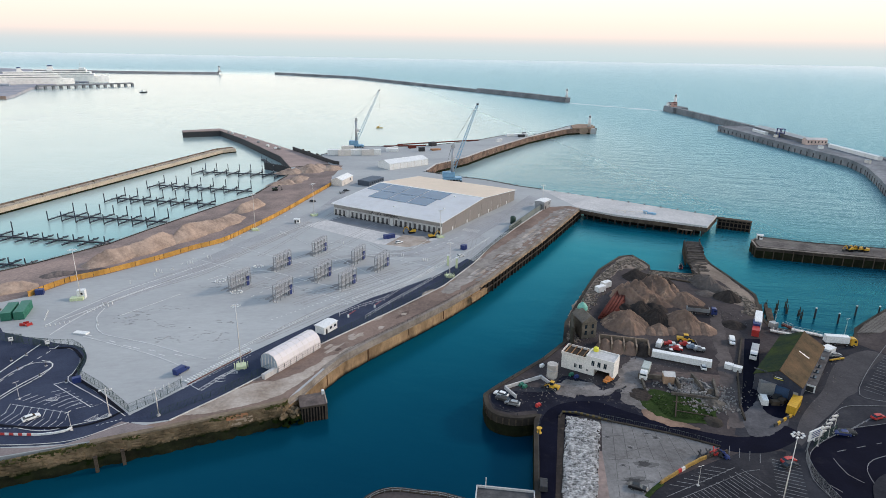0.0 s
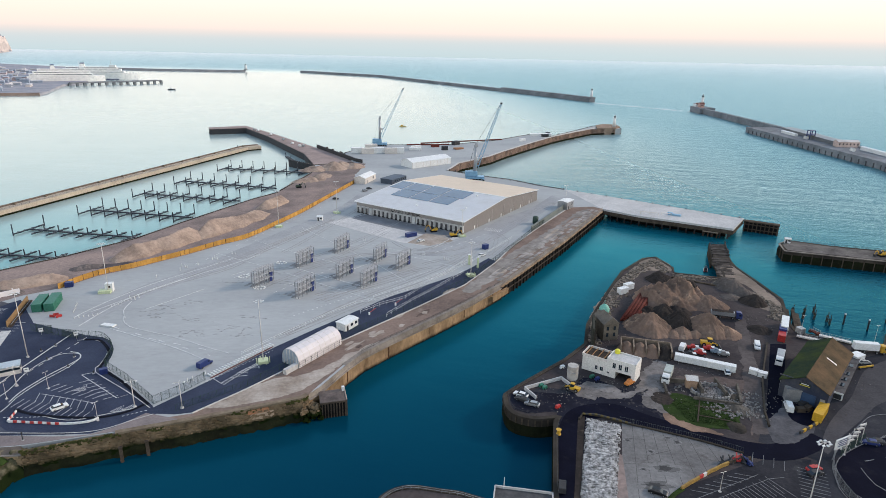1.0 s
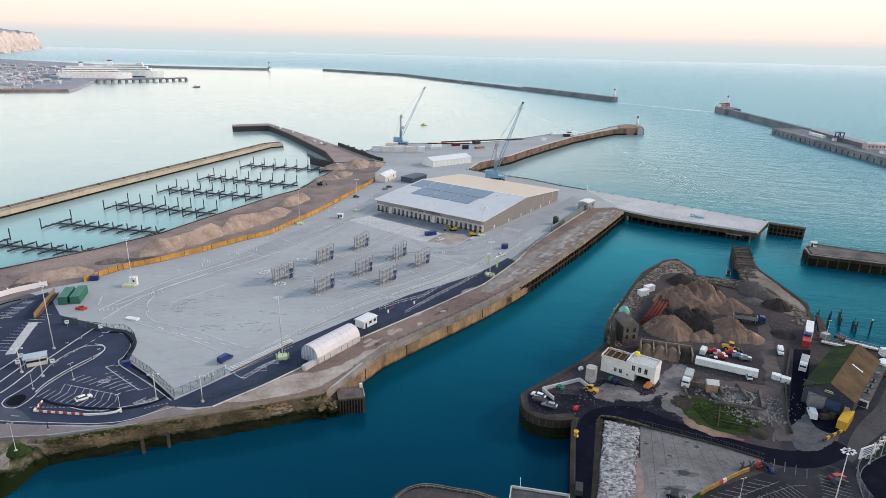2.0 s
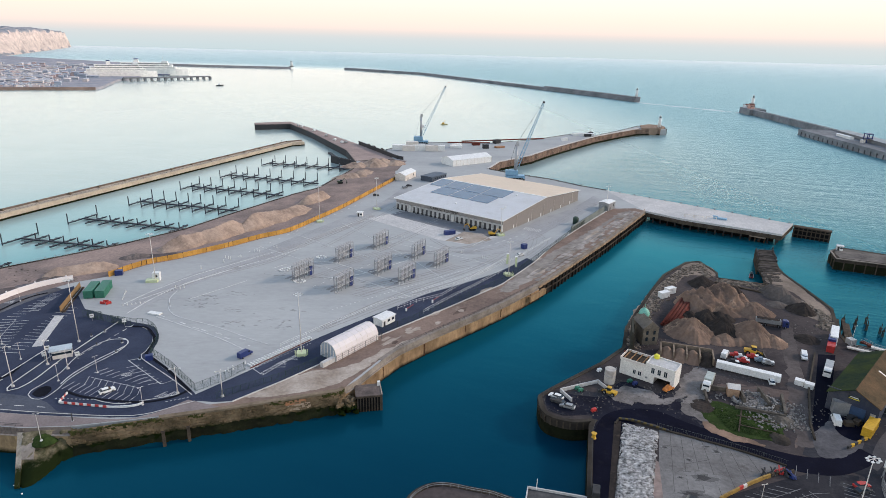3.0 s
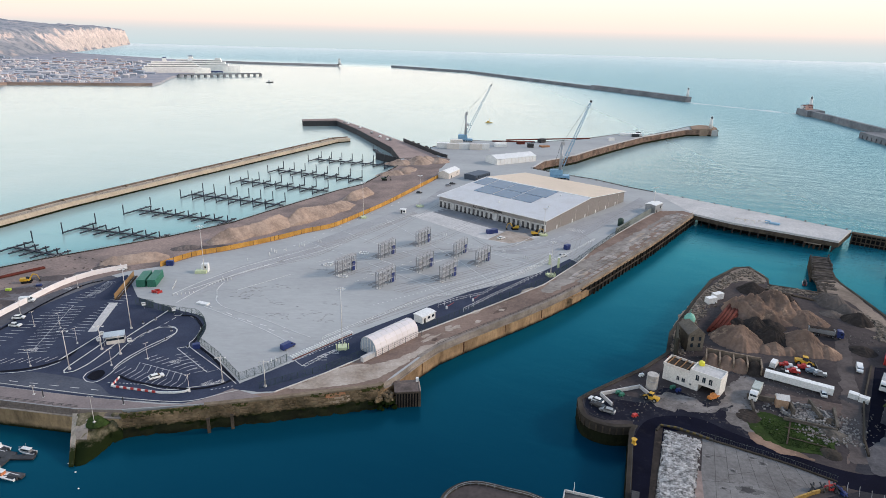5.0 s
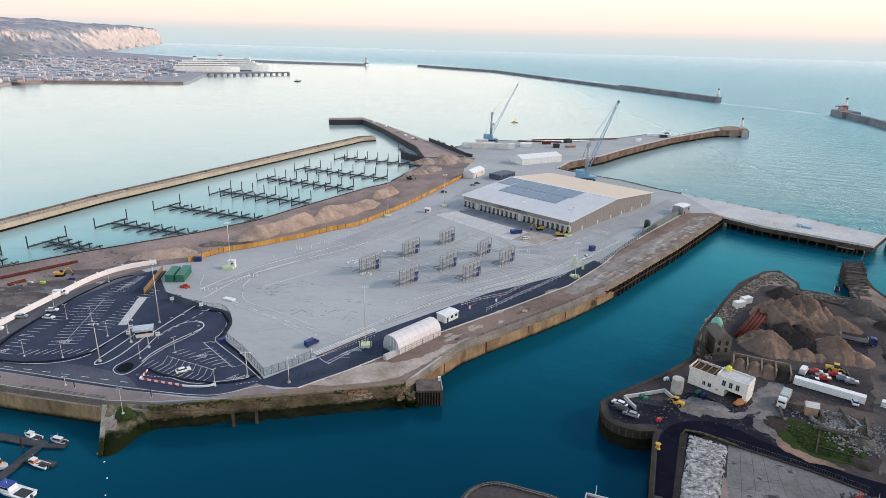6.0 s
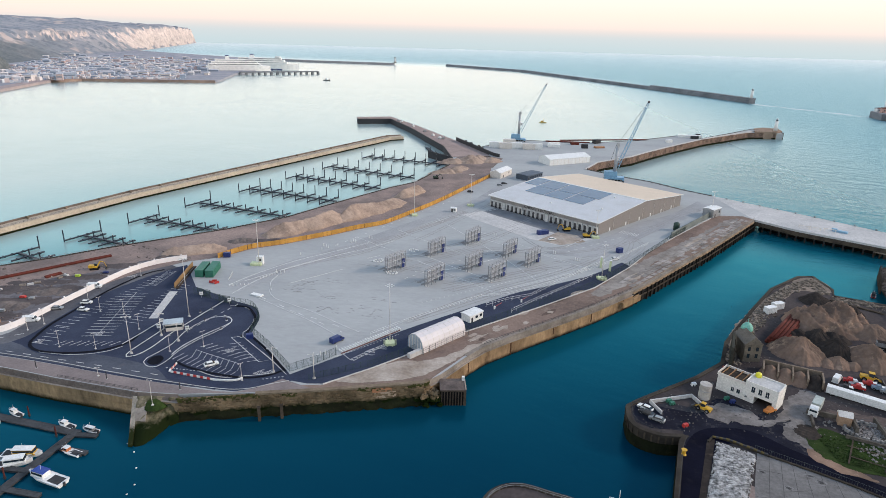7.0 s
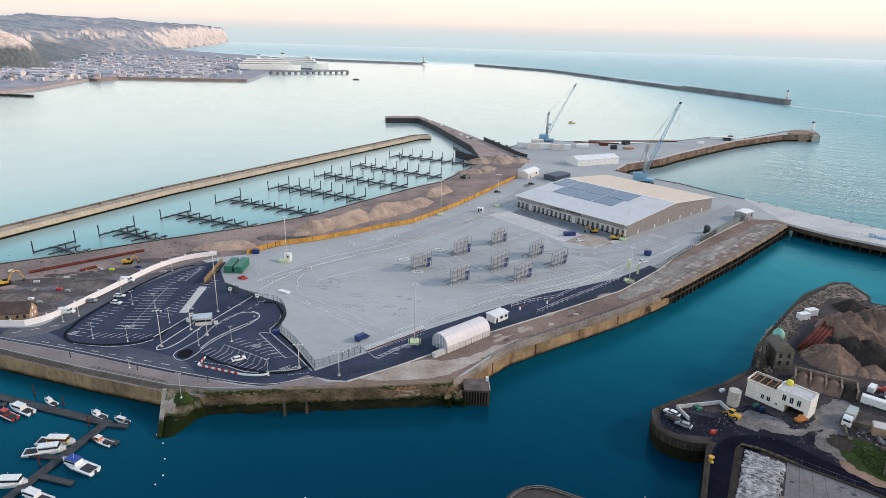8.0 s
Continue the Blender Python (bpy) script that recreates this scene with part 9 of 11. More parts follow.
container(((128.8, 229.8)), between((134.4, 241.2), (124.5, 221.9))[2], WHITE, "white and blue box trailer parked in the lane", YARD, (12, 2.6, 3.8), name="box_trailer", category="trailer")
container(((123.6, 220.8)), between((134.4, 241.2), (124.5, 221.9))[2], RED, "red trailer parked in the lane", YARD, (5, 2.6, 2.6), name="box_trailer", category="trailer")
container(((125.8, 225.0)), between((134.4, 241.2), (124.5, 221.9))[2], BLUE, "dark blue trailer parked in the lane", YARD, (5, 2.6, 3.4), name="box_trailer", category="trailer")
sheet("lorry_lane", [(117.6, 216.7), (123.7, 216.9), (102.8, 175.6), (95.8, 162.6), (92.4, 164.0)], YARD + 0.06, NAVY_ROAD, "dark asphalt lorry lane beside the warehouse", "road")
setting("lane_wall", ribbon(B(), [(116.3, 216.6), (102.9, 190.1), (94.2, 168.8), (92.1, 161.0)], -0.25, 0.25, YARD, YARD + 0.8), DARK_STONE, "dark wall beside the lorry lane", "wall")

sheet("concrete_patch", ragged([(92.6, 164.0), (99.5, 170.5), (102.7, 171.6), (103.5, 165.3), (106.1, 161.8), (98.5, 155.5), (91.7, 153.1), (90.2, 156.1)], 0.8, 5), YARD + 0.066, surface("dusty_concrete", (0.125, 0.120, 0.125), (0.075, 0.073, 0.078), 0.9, 0.2, 1.2, 0.2, stain=(0.06, 0.058, 0.06), amount=0.5), "dusty grey concrete before the warehouse", "ground")
sheet("oily_yard", ragged([(104.1, 173.6), (109.4, 175.8), (111.5, 171.9), (105.4, 163.5), (101.8, 164.0), (100.8, 167.7)], 0.8, 6), YARD + 0.072, NAVY_ROAD, "dark oily ground before the warehouse door", "ground")
sheet("pale_tarmac", smooth_line([(101.8, 151.3), (108.9, 161.4), (116.8, 170.2), (126.6, 179.8), (140.4, 196.7), (150.8, 204.6), (160.4, 208.6), (164.0, 204.2), (155.1, 197.2), (141.8, 184.5), (137.3, 178.8), (131.3, 174.9), (121.7, 166.4), (110.4, 156.8), (102.8, 149.1), (101.8, 151.3)], 1.5), YARD + 0.045, surface("grey_tarmac", (0.092, 0.086, 0.089), (0.060, 0.057, 0.060), 0.9, 0.08, 1.5, 0.15, stain=(0.045, 0.043, 0.046), amount=0.6), "paler worn tarmac of the lorry yard", "ground")

# ruined plot
RUIN = surface("ruin_stone", (0.16, 0.14, 0.118), (0.07, 0.062, 0.054), 0.95, 0.3, 1.5, 0.5)
sheet("dusty_ground", ragged([(59.3, 177.7), (63.4, 180.3), (63.9, 174.4), (65.3, 167.2), (70.0, 160.4), (65.5, 162.3), (61.1, 167.7), (58.4, 170.9), (59.3, 177.7)], 2.0, 1), YARD + 0.055, surface("pale_dust", (0.25, 0.228, 0.215), (0.13, 0.117, 0.110), 0.95, 0.2, 1.0, 0.3), "pale dusty swirl of tyre tracks", "ground")
sheet("dusty_ground", ragged([(38.5, 180.5), (42.8, 183.6), (49.9, 180.9), (51.9, 177.4), (43.7, 173.7), (38.2, 173.6), (38.5, 180.5)], 2.0, 2), YARD + 0.055, bpy.data.materials["pale_dust"], "pale dusty ground by the house", "ground")
sheet("dusty_ground", ragged([(60.9, 190.7), (68.6, 197.0), (73.0, 195.1), (64.9, 177.8), (61.2, 181.3), (60.9, 190.7)], 2.0, 3), YARD + 0.05, bpy.data.materials["pale_dust"], "pale dusty track past the lorry", "ground")
sheet("dusty_ground", ragged([(36.2, 177.6), (42.1, 174.7), (50.9, 173.3), (59.3, 177.7), (66.1, 185.1), (72.8, 196.3), (70.1, 200.1), (63.0, 190.7), (58.4, 181.6), (50.0, 177.0), (41.3, 180.6)], 2.0, 31), YARD + 0.058, bpy.data.materials["pale_dust"], "pale dusty ground swept round the house", "ground")
sheet("dusty_ground", ragged([(61.3, 188.7), (62.4, 177.8), (64.9, 167.9), (72.3, 161.9), (71.8, 165.6), (68.0, 174.5), (67.0, 184.4), (66.8, 190.9)], 2.0, 32), YARD + 0.061, bpy.data.materials["pale_dust"], "pale dusty wheel tracks past the plot", "ground")
TRACK = surface("worn_track", (0.130, 0.110, 0.103), (0.085, 0.072, 0.069), 0.95, 0.12, 1.0, 0.3)
sheet("worn_track", ragged([(112.2, 237.4), (117.0, 237.6), (97.2, 175.4), (92.1, 158.7), (87.0, 158.6), (91.7, 175.3)], 1.4, 33), YARD + 0.052, TRACK, "paler worn track along the lane wall", "ground")
rnd = random.Random(41)
for k in range(10):
    # curved wheel marks scraped into the yard
    cx_, cy_, rr, a0 = rnd.uniform(60, 88), rnd.uniform(176, 214), rnd.uniform(6, 16), rnd.uniform(0, math.tau)
    arc = [(cx_ + rr * math.cos(a0 + 0.12 * i), cy_ + 0.8 * rr * math.sin(a0 + 0.12 * i)) for i in range(9)]
    lines("wheel_mark", [arc, offsets(arc, 1.9)], 0.4, TRACK, "curved wheel marks in the yard dirt", YARD + 0.067 + 0.0008 * k)
rw = thing("ruined_plot", *((77.1, 178.2)), YARD + 0.03, -8, "roofless low ruin walls with rubble", "ruin")
for (x, y), s, r in (((-5, 6), (12, 0.7, 1.6), 0), ((8, 5), (0.7, 9, 1.6), 10), ((1, 3), (0.7, 6, 2.2), 5), ((13, 2), (0.7, 12, 1.2), -8), ((5, -4), (14, 0.6, 1.0), -6), ((-10, 2), (0.6, 8, 1.2), 0)):
    box("wall", (x, y, s[2] / 2), s, RUIN, rw, rz=r)
box("hut", (-1.5, 4.5, 1.5), (3.4, 3.0, 3.0), BRICK, rw)
part("hut_roof", loft(B(), [[(-3.4, 2.8, 3), (-3.4, 6.2, 3), (-3.4, 4.5, 4.2)], [(0.4, 2.8, 3), (0.4, 6.2, 3), (0.4, 4.5, 4.2)]]), CREAM, rw)
for n, (q, rx, ry, h, m) in enumerate(((((86.8, 176.8)), 5, 3, 1.6, DARK_STONE), (((86.8, 170.1)), 3.5, 5, 1.6, RUIN), (((81.0, 183.7)), 4, 2, 1.2, DARKSTEEL), (((64.8, 174.4)), 5, 4, 1.0, GRAVEL), (((82.4, 160.8)), 4, 3, 1.2, DARK_STONE))):
    heap(q, rx, ry, h * 0.6, 20 * n, m, "heap of broken masonry and rubble in the plot", YARD, seed=100 + n, ridge=1.2, peaks=3, name="rubble_mound")
bm = B()
fr_ = thing("ruin_foundation", *((82.2, 179.8)), YARD + 0.05, 0, "round ring of pale broken foundation stones", "ruin")
for k in range(34):
    q = k * math.tau / 34
    w_ = rnd.uniform(0.7, 1.2)
    box("stone", (6.2 * math.cos(q) * rnd.uniform(0.93, 1.06), 4.6 * math.sin(q) * rnd.uniform(0.93, 1.06), 0.4), (w_, rnd.uniform(0.6, 0.9), rnd.uniform(0.6, 1.1)), surface("foundation_stone", (0.34, 0.32, 0.30), (0.2, 0.19, 0.18), 0.95, 0.5, 1.5, 0.4) if k == 0 else bpy.data.materials["foundation_stone"], fr_, rz=math.degrees(q) + 90, taper=0.8)
for k in range(900):
    a = [(83.5, 177.7), (85.7, 167.9), (80.1, 181.2), (87.2, 172.4), (86.6, 178.5)][k % 5]
    s = rnd.uniform(0.12, 0.6)
    face_box(bm, (a[0] + rnd.gauss(0, 4), a[1] + rnd.gauss(0, 1.6), YARD + 0.15 + s * 0.2), (s * 1.5, s, s * 0.7), rnd.uniform(0, 180), 0.7)
setting("debris", bm, surface("grey_debris", (0.26, 0.24, 0.225), None, 0.9, 0.5, 2, 0.3), "scattered broken stones round the ruin", "debris", kind="stuff")
bm = B()
for k in range(2600):
    u, v = rnd.random(), rnd.random()
    a, b, c, d_ = (65.8, 174.4), (87.2, 172.4), (81.8, 159.3), (69.0, 162.4)
    x = (a[0] * (1 - u) + b[0] * u) * (1 - v) + (d_[0] * (1 - u) + c[0] * u) * v
    y = (a[1] * (1 - u) + b[1] * u) * (1 - v) + (d_[1] * (1 - u) + c[1] * u) * v
    t = rnd.uniform(0, math.tau)
    w, h = rnd.uniform(0.1, 0.2), rnd.uniform(0.1, 0.28)
    bm.faces.new([bm.verts.new((x + math.cos(t) * w, y + math.sin(t) * w, YARD + 0.08)), bm.verts.new((x - math.cos(t) * w, y - math.sin(t) * w, YARD + 0.08)), bm.verts.new((x + rnd.uniform(-.2, .2), y + rnd.uniform(-.2, .2), YARD + 0.1 + h))])
setting("grass_tufts", bm, GRASS, "rough grass tufts in the ruined plot", "grass", kind="stuff")
lines("plot_rail", [[a, b] for a, b in (((73.6, 170.7), (85.0, 167.8)), ((72.7, 165.6), (82.1, 162.8)), ((76.5, 174.8), (71.4, 161.9)))], 0.4, TIMBER, "old timber beams lying in the grass", YARD + 0.4)

# warehouse with a mossy roof
g0, g1, g2 = (103.1, 179.6), (113.7, 170.9), (136.5, 198.7)
gh_, gw_ = between(g0, g1)[2:]
gd_ = math.hypot(g2[0] - g1[0], g2[1] - g1[1])
NAVY = ribbed("navy_sheet", (0.014, 0.024, 0.052), 0.6, 0.4, gh_)
wh = thing("mossy_warehouse", g0[0], g0[1], YARD + 0.03, gh_, "navy-clad warehouse with a mossy corrugated roof", "warehouse")
side = math.degrees(math.atan2(g2[1] - g1[1], g2[0] - g1[0])) - gh_
ux, uy = math.cos(radians(side)), math.sin(radians(side))
gp = lambda a, b, z: (a * gw_ + b * ux * gd_, b * uy * gd_, z)
part("wall", loft(B(), [[gp(0, b, 0), gp(1, b, 0), gp(1, b, 5.9), gp(0.5, b, 9.4), gp(0, b, 5.9)] for b in (0, 1)]), NAVY, wh)
for a, mat_, lab in ((0, surface("moss_roof", (0.020, 0.034, 0.024), (0.042, 0.058, 0.020), 0.9, 0.16, 1.5, 0.3, stain=(0.075, 0.07, 0.035), amount=0.5), "green mossy roof slope"), (1, surface("lichen_roof", (0.150, 0.095, 0.055), (0.075, 0.058, 0.036), 0.9, 0.16, 1.5, 0.3, stain=(0.055, 0.055, 0.030), amount=0.6), "ochre lichen-grown roof slope")):
    e = -0.03 if a == 0 else 1.03
    part("roof", loft(B(), [[gp(e, b, 5.75), gp(0.5, b, 9.5), gp(0.5, b, 9.75), gp(e, b, 6.0)] for b in (-0.02, 1.02)]), mat_, wh, lab)
sk = [gp(0.62, 0.55, 8.75), gp(0.86, 0.55, 7.1), gp(0.86, 0.57, 7.1), gp(0.62, 0.57, 8.75)]
part("rooflight", loft(B(), [[(x, y, z + 0.08) for x, y, z in sk], [(x, y, z + 0.2) for x, y, z in sk]]), CREAM, wh, "pale rooflight strip")
part("ridge_tile", tube(B(), gp(0.5, -0.02, 9.72), gp(0.5, 1.02, 9.72), 0.22, n=6), bpy.data.materials["lichen_roof"], wh)
sg = box("name_board", (gw_ * 0.5, -0.15, 6.6), (3.2, 0.2, 1.0), surface("board_green", (0.02, 0.03, 0.03), None, 0.6), wh, "dark name board with a yellow strip")
for z, w_ in ((6.85, 2.2), (6.35, 2.8)):
    box("name_bar", (gw_ * 0.5, -0.28, z), (w_, 0.06, 0.24), WHITE if z > 6.5 else bpy.data.materials["bright_yellow"], sg)
box("door", (gw_ * 0.62, -0.1, 2.0), (4.0, 0.2, 4.0), surface("blue_shutter", (0.03, 0.07, 0.15), None, 0.5), wh, "dark blue roller door")
box("window", (gw_ * 0.2, -0.08, 3.8), (1.6, 0.16, 1.2), STEEL, wh)
box("window", (gw_ * 0.9, -0.08, 3.0), (1.4, 0.16, 1.2), STEEL, wh)
box("verge_board", (gw_ * 0.25, -0.35, 7.8), (gw_ * 0.58, 0.2, 0.3), NAVY, wh)
container(((110.7, 168.3)), between((106.8, 163.6), (115.0, 173.3))[2], YELLOW, "yellow box van parked by the warehouse", YARD, (9.0, 2.6, 2.7), name="box_van", category="van")
van(((102.7, 171.6)), 75, WHITE, "white van before the warehouse", z=YARD)
container(((106.8, 179.2)), 80, STEEL, "grey flat-roofed lean-to office", YARD, (7, 5, 4.2), name="lean_to", category="annexe")
for n, q in enumerate(((105.9, 170.7), (108.5, 174.1), (108.8, 171.8))):
    b = thing("pallet_load", q[0], q[1], YARD + 0.06, 20 * n, "dark pallets and scrap beside the warehouse", "pallet load", "pallet loads")
    box("load", (0, 0, 0.6), (2.6, 2.0, 1.2), DARKSTEEL if n % 2 else TIMBER, b, taper=0.85)
    box("pallet", (0, 0, 0.05), (2.8, 2.2, 0.1), TIMBER, b)
container(((142.4, 204.7)), 30, WHITE, "white cabin at the warehouse corner", YARD, (5, 3.4, 3.0), name="site_cabin", category="cabin")
ax_, ay_, ah_, al_ = between((121.2, 178.4), (142.2, 205.0))
an = thing("side_annexe", ax_, ay_, YARD + 0.03, ah_, "long low flat-roofed annexe along the warehouse wall", "annexe")
box("wall", (0, 0, 1.1), (al_, 3.0, 2.2), surface("annexe_wall", (0.075, 0.072, 0.078), (0.045, 0.044, 0.05), 0.9, 0.2, 1.5, 0.2), an)
box("roof", (0, 0, 2.3), (al_ + 0.3, 3.3, 0.22), surface("annexe_roof", (0.15, 0.14, 0.138), (0.085, 0.08, 0.08), 0.9, 0.3, 1.5, 0.2, stain=(0.05, 0.05, 0.05)), an, "grey felt roof")
box("end_frame", (-al_ / 2 - 0.12, 0, 1.35), (0.16, 3.2, 2.5), WHITE, an, "white-painted end frame")
box("end_door", (-al_ / 2 - 0.22, 0, 1.15), (0.12, 2.3, 1.8), DARKSTEEL, an)
for u in (-0.30, -0.16, -0.02, 0.20):
    box("rooflight", (al_ * u, 0.1, 2.5), (2.4, 1.7, 0.2), GLASS, an, "dark blue rooflight")
lorry(((151.7, 212.7)), between((146.5, 213.9), (157.5, 212.5))[2], YELLOW, WHITE, "white articulated lorry with an orange cab", trailer=8.5)
car(((144.8, 203.5)), 10, STEEL, "blue-grey car parked by the barrier", z=YARD)
yb_ = between((140.2, 199.1), (146.4, 201.0))
by = thing("barrier_beam", yb_[0], yb_[1], YARD + 0.05, yb_[2], "yellow striped barrier beam", "barrier")
box("beam", (0, 0, 0.7), (yb_[3], 0.4, 0.5), YELLOW, by)
for s in (-1, 1):
    box("foot", (s * yb_[3] * 0.4, 0, 0.25), (0.4, 1.0, 0.5), DARKSTEEL, by)
yb_ = between((99.5, 158.1), (107.5, 163.6))
by = thing("barrier_beam", yb_[0], yb_[1], YARD + 0.05, yb_[2], "yellow striped barrier beam", "barrier")
for k in range(6):
    box("segment", (-yb_[3] / 2 + (k + 0.5) * yb_[3] / 6, 0, 0.5), (yb_[3] / 6 - 0.15, 0.5, 0.9), YELLOW if k % 2 else DARKSTEEL, by)
# linkspan: beams, timber slots, piles in the water
for a, b, m, w_ in (((139.8, 224.5), (148.9, 218.8), CREAM, 1.6), ((130.5, 223.1), (138.2, 219.4), CREAM, 1.4), ((138.8, 229.1), (140.3, 225.5), RUST, 2.0)):
    x, y, h, d = between(a, b)
    t = thing("footbridge", x, y, YARD + 0.5, h, "pale girder footbridge over the dock edge", "footbridge", "girder bridges")
    box("girder", (0, 0, 0.3), (d, w_, 0.5), m, t)
    for s in (-1, 1):
        box("handrail", (0, s * w_ / 2, 1.4), (d, 0.1, 0.1), STEEL, t)
        for k in range(5):
            box("stanchion", (-d / 2 + (k + 0.5) * d / 5, s * w_ / 2, 0.95), (0.08, 0.08, 0.9), STEEL, t)
    for s in (-1, 1):
        box("bearing", (s * (d / 2 - 0.4), 0, -0.25), (0.8, w_, 0.6), DARKSTEEL, t)
for a, b in (((140.5, 251.7), (131.6, 229.9)), ((143.0, 251.8), (133.6, 228.4)), ((142.6, 247.5), (134.4, 226.3))):
    x, y, h, d = between(a, b)
    t = thing("ramp_beam", x, y, -2, h, "dark timber ramp beam on piles", "ramp", "ramp beams")
    box("beam", (0, 0, 7.8), (d, 1.3, 1.0), TIMBER, t)
    for k in range(4):
        box("shaft", (-d / 2 + 1 + k * (d - 2) / 3, 0, 3.7), (0.5, 0.5, 7.4), TIMBER, t)
container(((134.0, 227.4)), 20, STEEL, "grey winch house at the linkspan", YARD, (2.6, 2.6, 2.2), name="winch_house", category="hut")
for q in ((166.0, 252.0), (172.9, 246.4), (186.1, 255.2), (196.2, 255.0), (197.5, 252.1), (208.5, 261.8)):
    p = thing("guide_pile", q[0], q[1], -3, 0, "dark guide pile with a white cap standing in water", "pile", "guide piles")
    part("shaft", tube(B(), (0, 0, 0), (0, 0, 7.6), 0.36, n=10), DARKSTEEL, p)
    part("cap", lathe(B(), [(0.42, 7.6), (0.42, 7.9), (0.1, 8.2)], 10), WHITE, p)
for q in ((148.5, 261.2), (153.5, 260.7), (158.8, 262.9), (155.4, 255.8), (159.7, 253.6), (159.1, 250.5), (150.7, 256.2)):
    p = thing("timber_pile", q[0], q[1], -3, 0, "cluster of old dark timber piles in water", "pile", "timber piles")
    for k in range(3):
        part("shaft", tube(B(), (0.6 * math.cos(k * 2.1), 0.6 * math.sin(k * 2.1), 0), (0.2 * math.cos(k * 2.1), 0.2 * math.sin(k * 2.1), 7.6 - k * 1.3), 0.17, n=6), TIMBER, p)
    box("brace", (0, 0, 5.5), (1.4, 0.3, 0.4), TIMBER, p)

# old jetty and the second pier
PIER_FACE = [(191.3, 356.5), (182.2, 348.4), (179.0, 335), (209.4, 326), (241, 318), (300, 303)]
oj = setting("old_jetty", prism(B(), [(140.0, 342.8), (149.5, 343.3), (143.5, 322.4), (141.3, 312.9), (140.5, 302.2), (137.6, 289.5), (131, 283.7), (123.9, 283.4), (131.1, 306), (133.3, 320)], 2.6, YARD - 0.2), DARK_STONE, "old dark timber and stone jetty", "jetty")
for k in range(10):
    box("shaft", (133.4 + k * 0.75, 320 + k * 2.5, 2), (0.6, 0.6, 8), TIMBER, oj)
rnd = random.Random(23)
BAULK = surface("rotten_timber", (0.115, 0.100, 0.090), (0.055, 0.048, 0.044), 0.95, 0.3, 2.0, 0.4, vary=0.3)
for k in range(46):
    t = k / 45
    c_ = Vector((128.5, 287.0)).lerp(Vector((137.0, 318.0)), min(1, t / 0.55)) if t < 0.55 else Vector((138.5, 320.0)).lerp(Vector((144.5, 341.5)), (t - 0.55) / 0.45)
    if rnd.random() < 0.16:
        continue
    box("deck_baulk", (c_.x + rnd.uniform(-.6, .6), c_.y, YARD - 0.1 + rnd.uniform(-0.1, 0.25)), (rnd.uniform(6.5, 9.5), rnd.uniform(0.5, 1.0), 0.35), BAULK, oj, rz=rnd.gauss(-6, 5))
for a, b in (((133.6, 320), (140.2, 342.5)), ((143.2, 322), (149.2, 343))):
    part("side_rail_beam", tube(B(), (*a, YARD + 0.4), (*b, YARD + 0.4), 0.3, n=6), BAULK, oj)
    for k in range(7):
        t = k / 6
        part("broken_post", tube(B(), (a[0] + (b[0] - a[0]) * t, a[1] + (b[1] - a[1]) * t, -2), (a[0] + (b[0] - a[0]) * t, a[1] + (b[1] - a[1]) * t, YARD + rnd.uniform(0.2, 2.2)), 0.35, n=7), BAULK, oj)
rail([(134.5, 322), (140.4, 342), (149, 342.6), (143.2, 323)], 1.2, "broken railing on the old jetty", YARD - 0.2, 2.5, DARKSTEEL)
boat((129.5, 316), 70, 6.5, "small red and black boat beside the old jetty", RED, DARKSTEEL, 0.4, 0.0, DARKSTEEL)
setting("stub_wall", ribbon(B(), [(101.0, 285.7), (120.7, 275.2)], -0.6, 0.6, -2, YARD + 0.6), TIMBER, "dark timber wall closing the dock", "wall")
p2 = setting("second_pier", prism(B(), [(179.0, 335), (182.2, 348.4), (191.3, 356.5), (211.3, 347.5), (253.5, 337), (310, 324), (300, 303), (241, 318), (209.4, 326)], -3, YARD - 0.3), DARK_STONE, "dark old stone pier with a rough deck", "pier")
part("weed_band", ribbon(B(), PIER_FACE, -0.4, 0.3, -3, 4.3), WEED, p2)
part("coping", ribbon(B(), PIER_FACE, -0.3, 0.7, YARD - 0.5, YARD - 0.1), WEATHERED, p2)
for px_, py_, ph_ in spaced(PIER_FACE, 5.0):
    box("fender_timber", (px_, py_, 2.6), (0.5, 1.3, 6.0), TIMBER, p2, rz=ph_)
for q in ((228.7, 330.4), (232.3, 331.6), (234.3, 330.7), (237.0, 329.8)):
    digger(q, 190, "yellow machine parked on the second pier", z=YARD - 0.3, s=0.8)
sheet("pier_deck", ragged([(181.6, 336.8), (184.0, 346.6), (192.0, 353.6), (211.0, 345.2), (253.0, 334.8), (305, 322), (299, 306), (241, 320.6), (209.4, 328.6)], 0.6, 44), YARD - 0.27, surface("rough_pier_deck", (0.185, 0.165, 0.15), (0.085, 0.076, 0.072), 0.95, 0.12, 0.8, 0.4, stain=(0.30, 0.28, 0.26), amount=0.6), "rough stony deck of the second pier", "pier")
sheet("quay_margin", ragged([(133.6, 305.6), (140.2, 303.8), (140.5, 287.2), (140.4, 268.6), (140.8, 256.8), (135.8, 250.2), (134.6, 261.5), (134.6, 276.6), (129.7, 284.7), (126.7, 293.3)], 0.8, 45), YARD + 0.064, bpy.data.materials["margin_earth"], "pale stony causeway to the old jetty", "ground")
rail([(183.5, 347.6), (191.5, 355), (211, 346.5), (253, 336)], 1.2, "broken railing along the second pier", YARD - 0.3, 4, DARKSTEEL)
cabin(((188.0, 351.0)), -15, (3, 2.5, 2.6), WHITE, WHITE, "white hut at the pier end", z=YARD - 0.3, rise=0.3, windows=1)
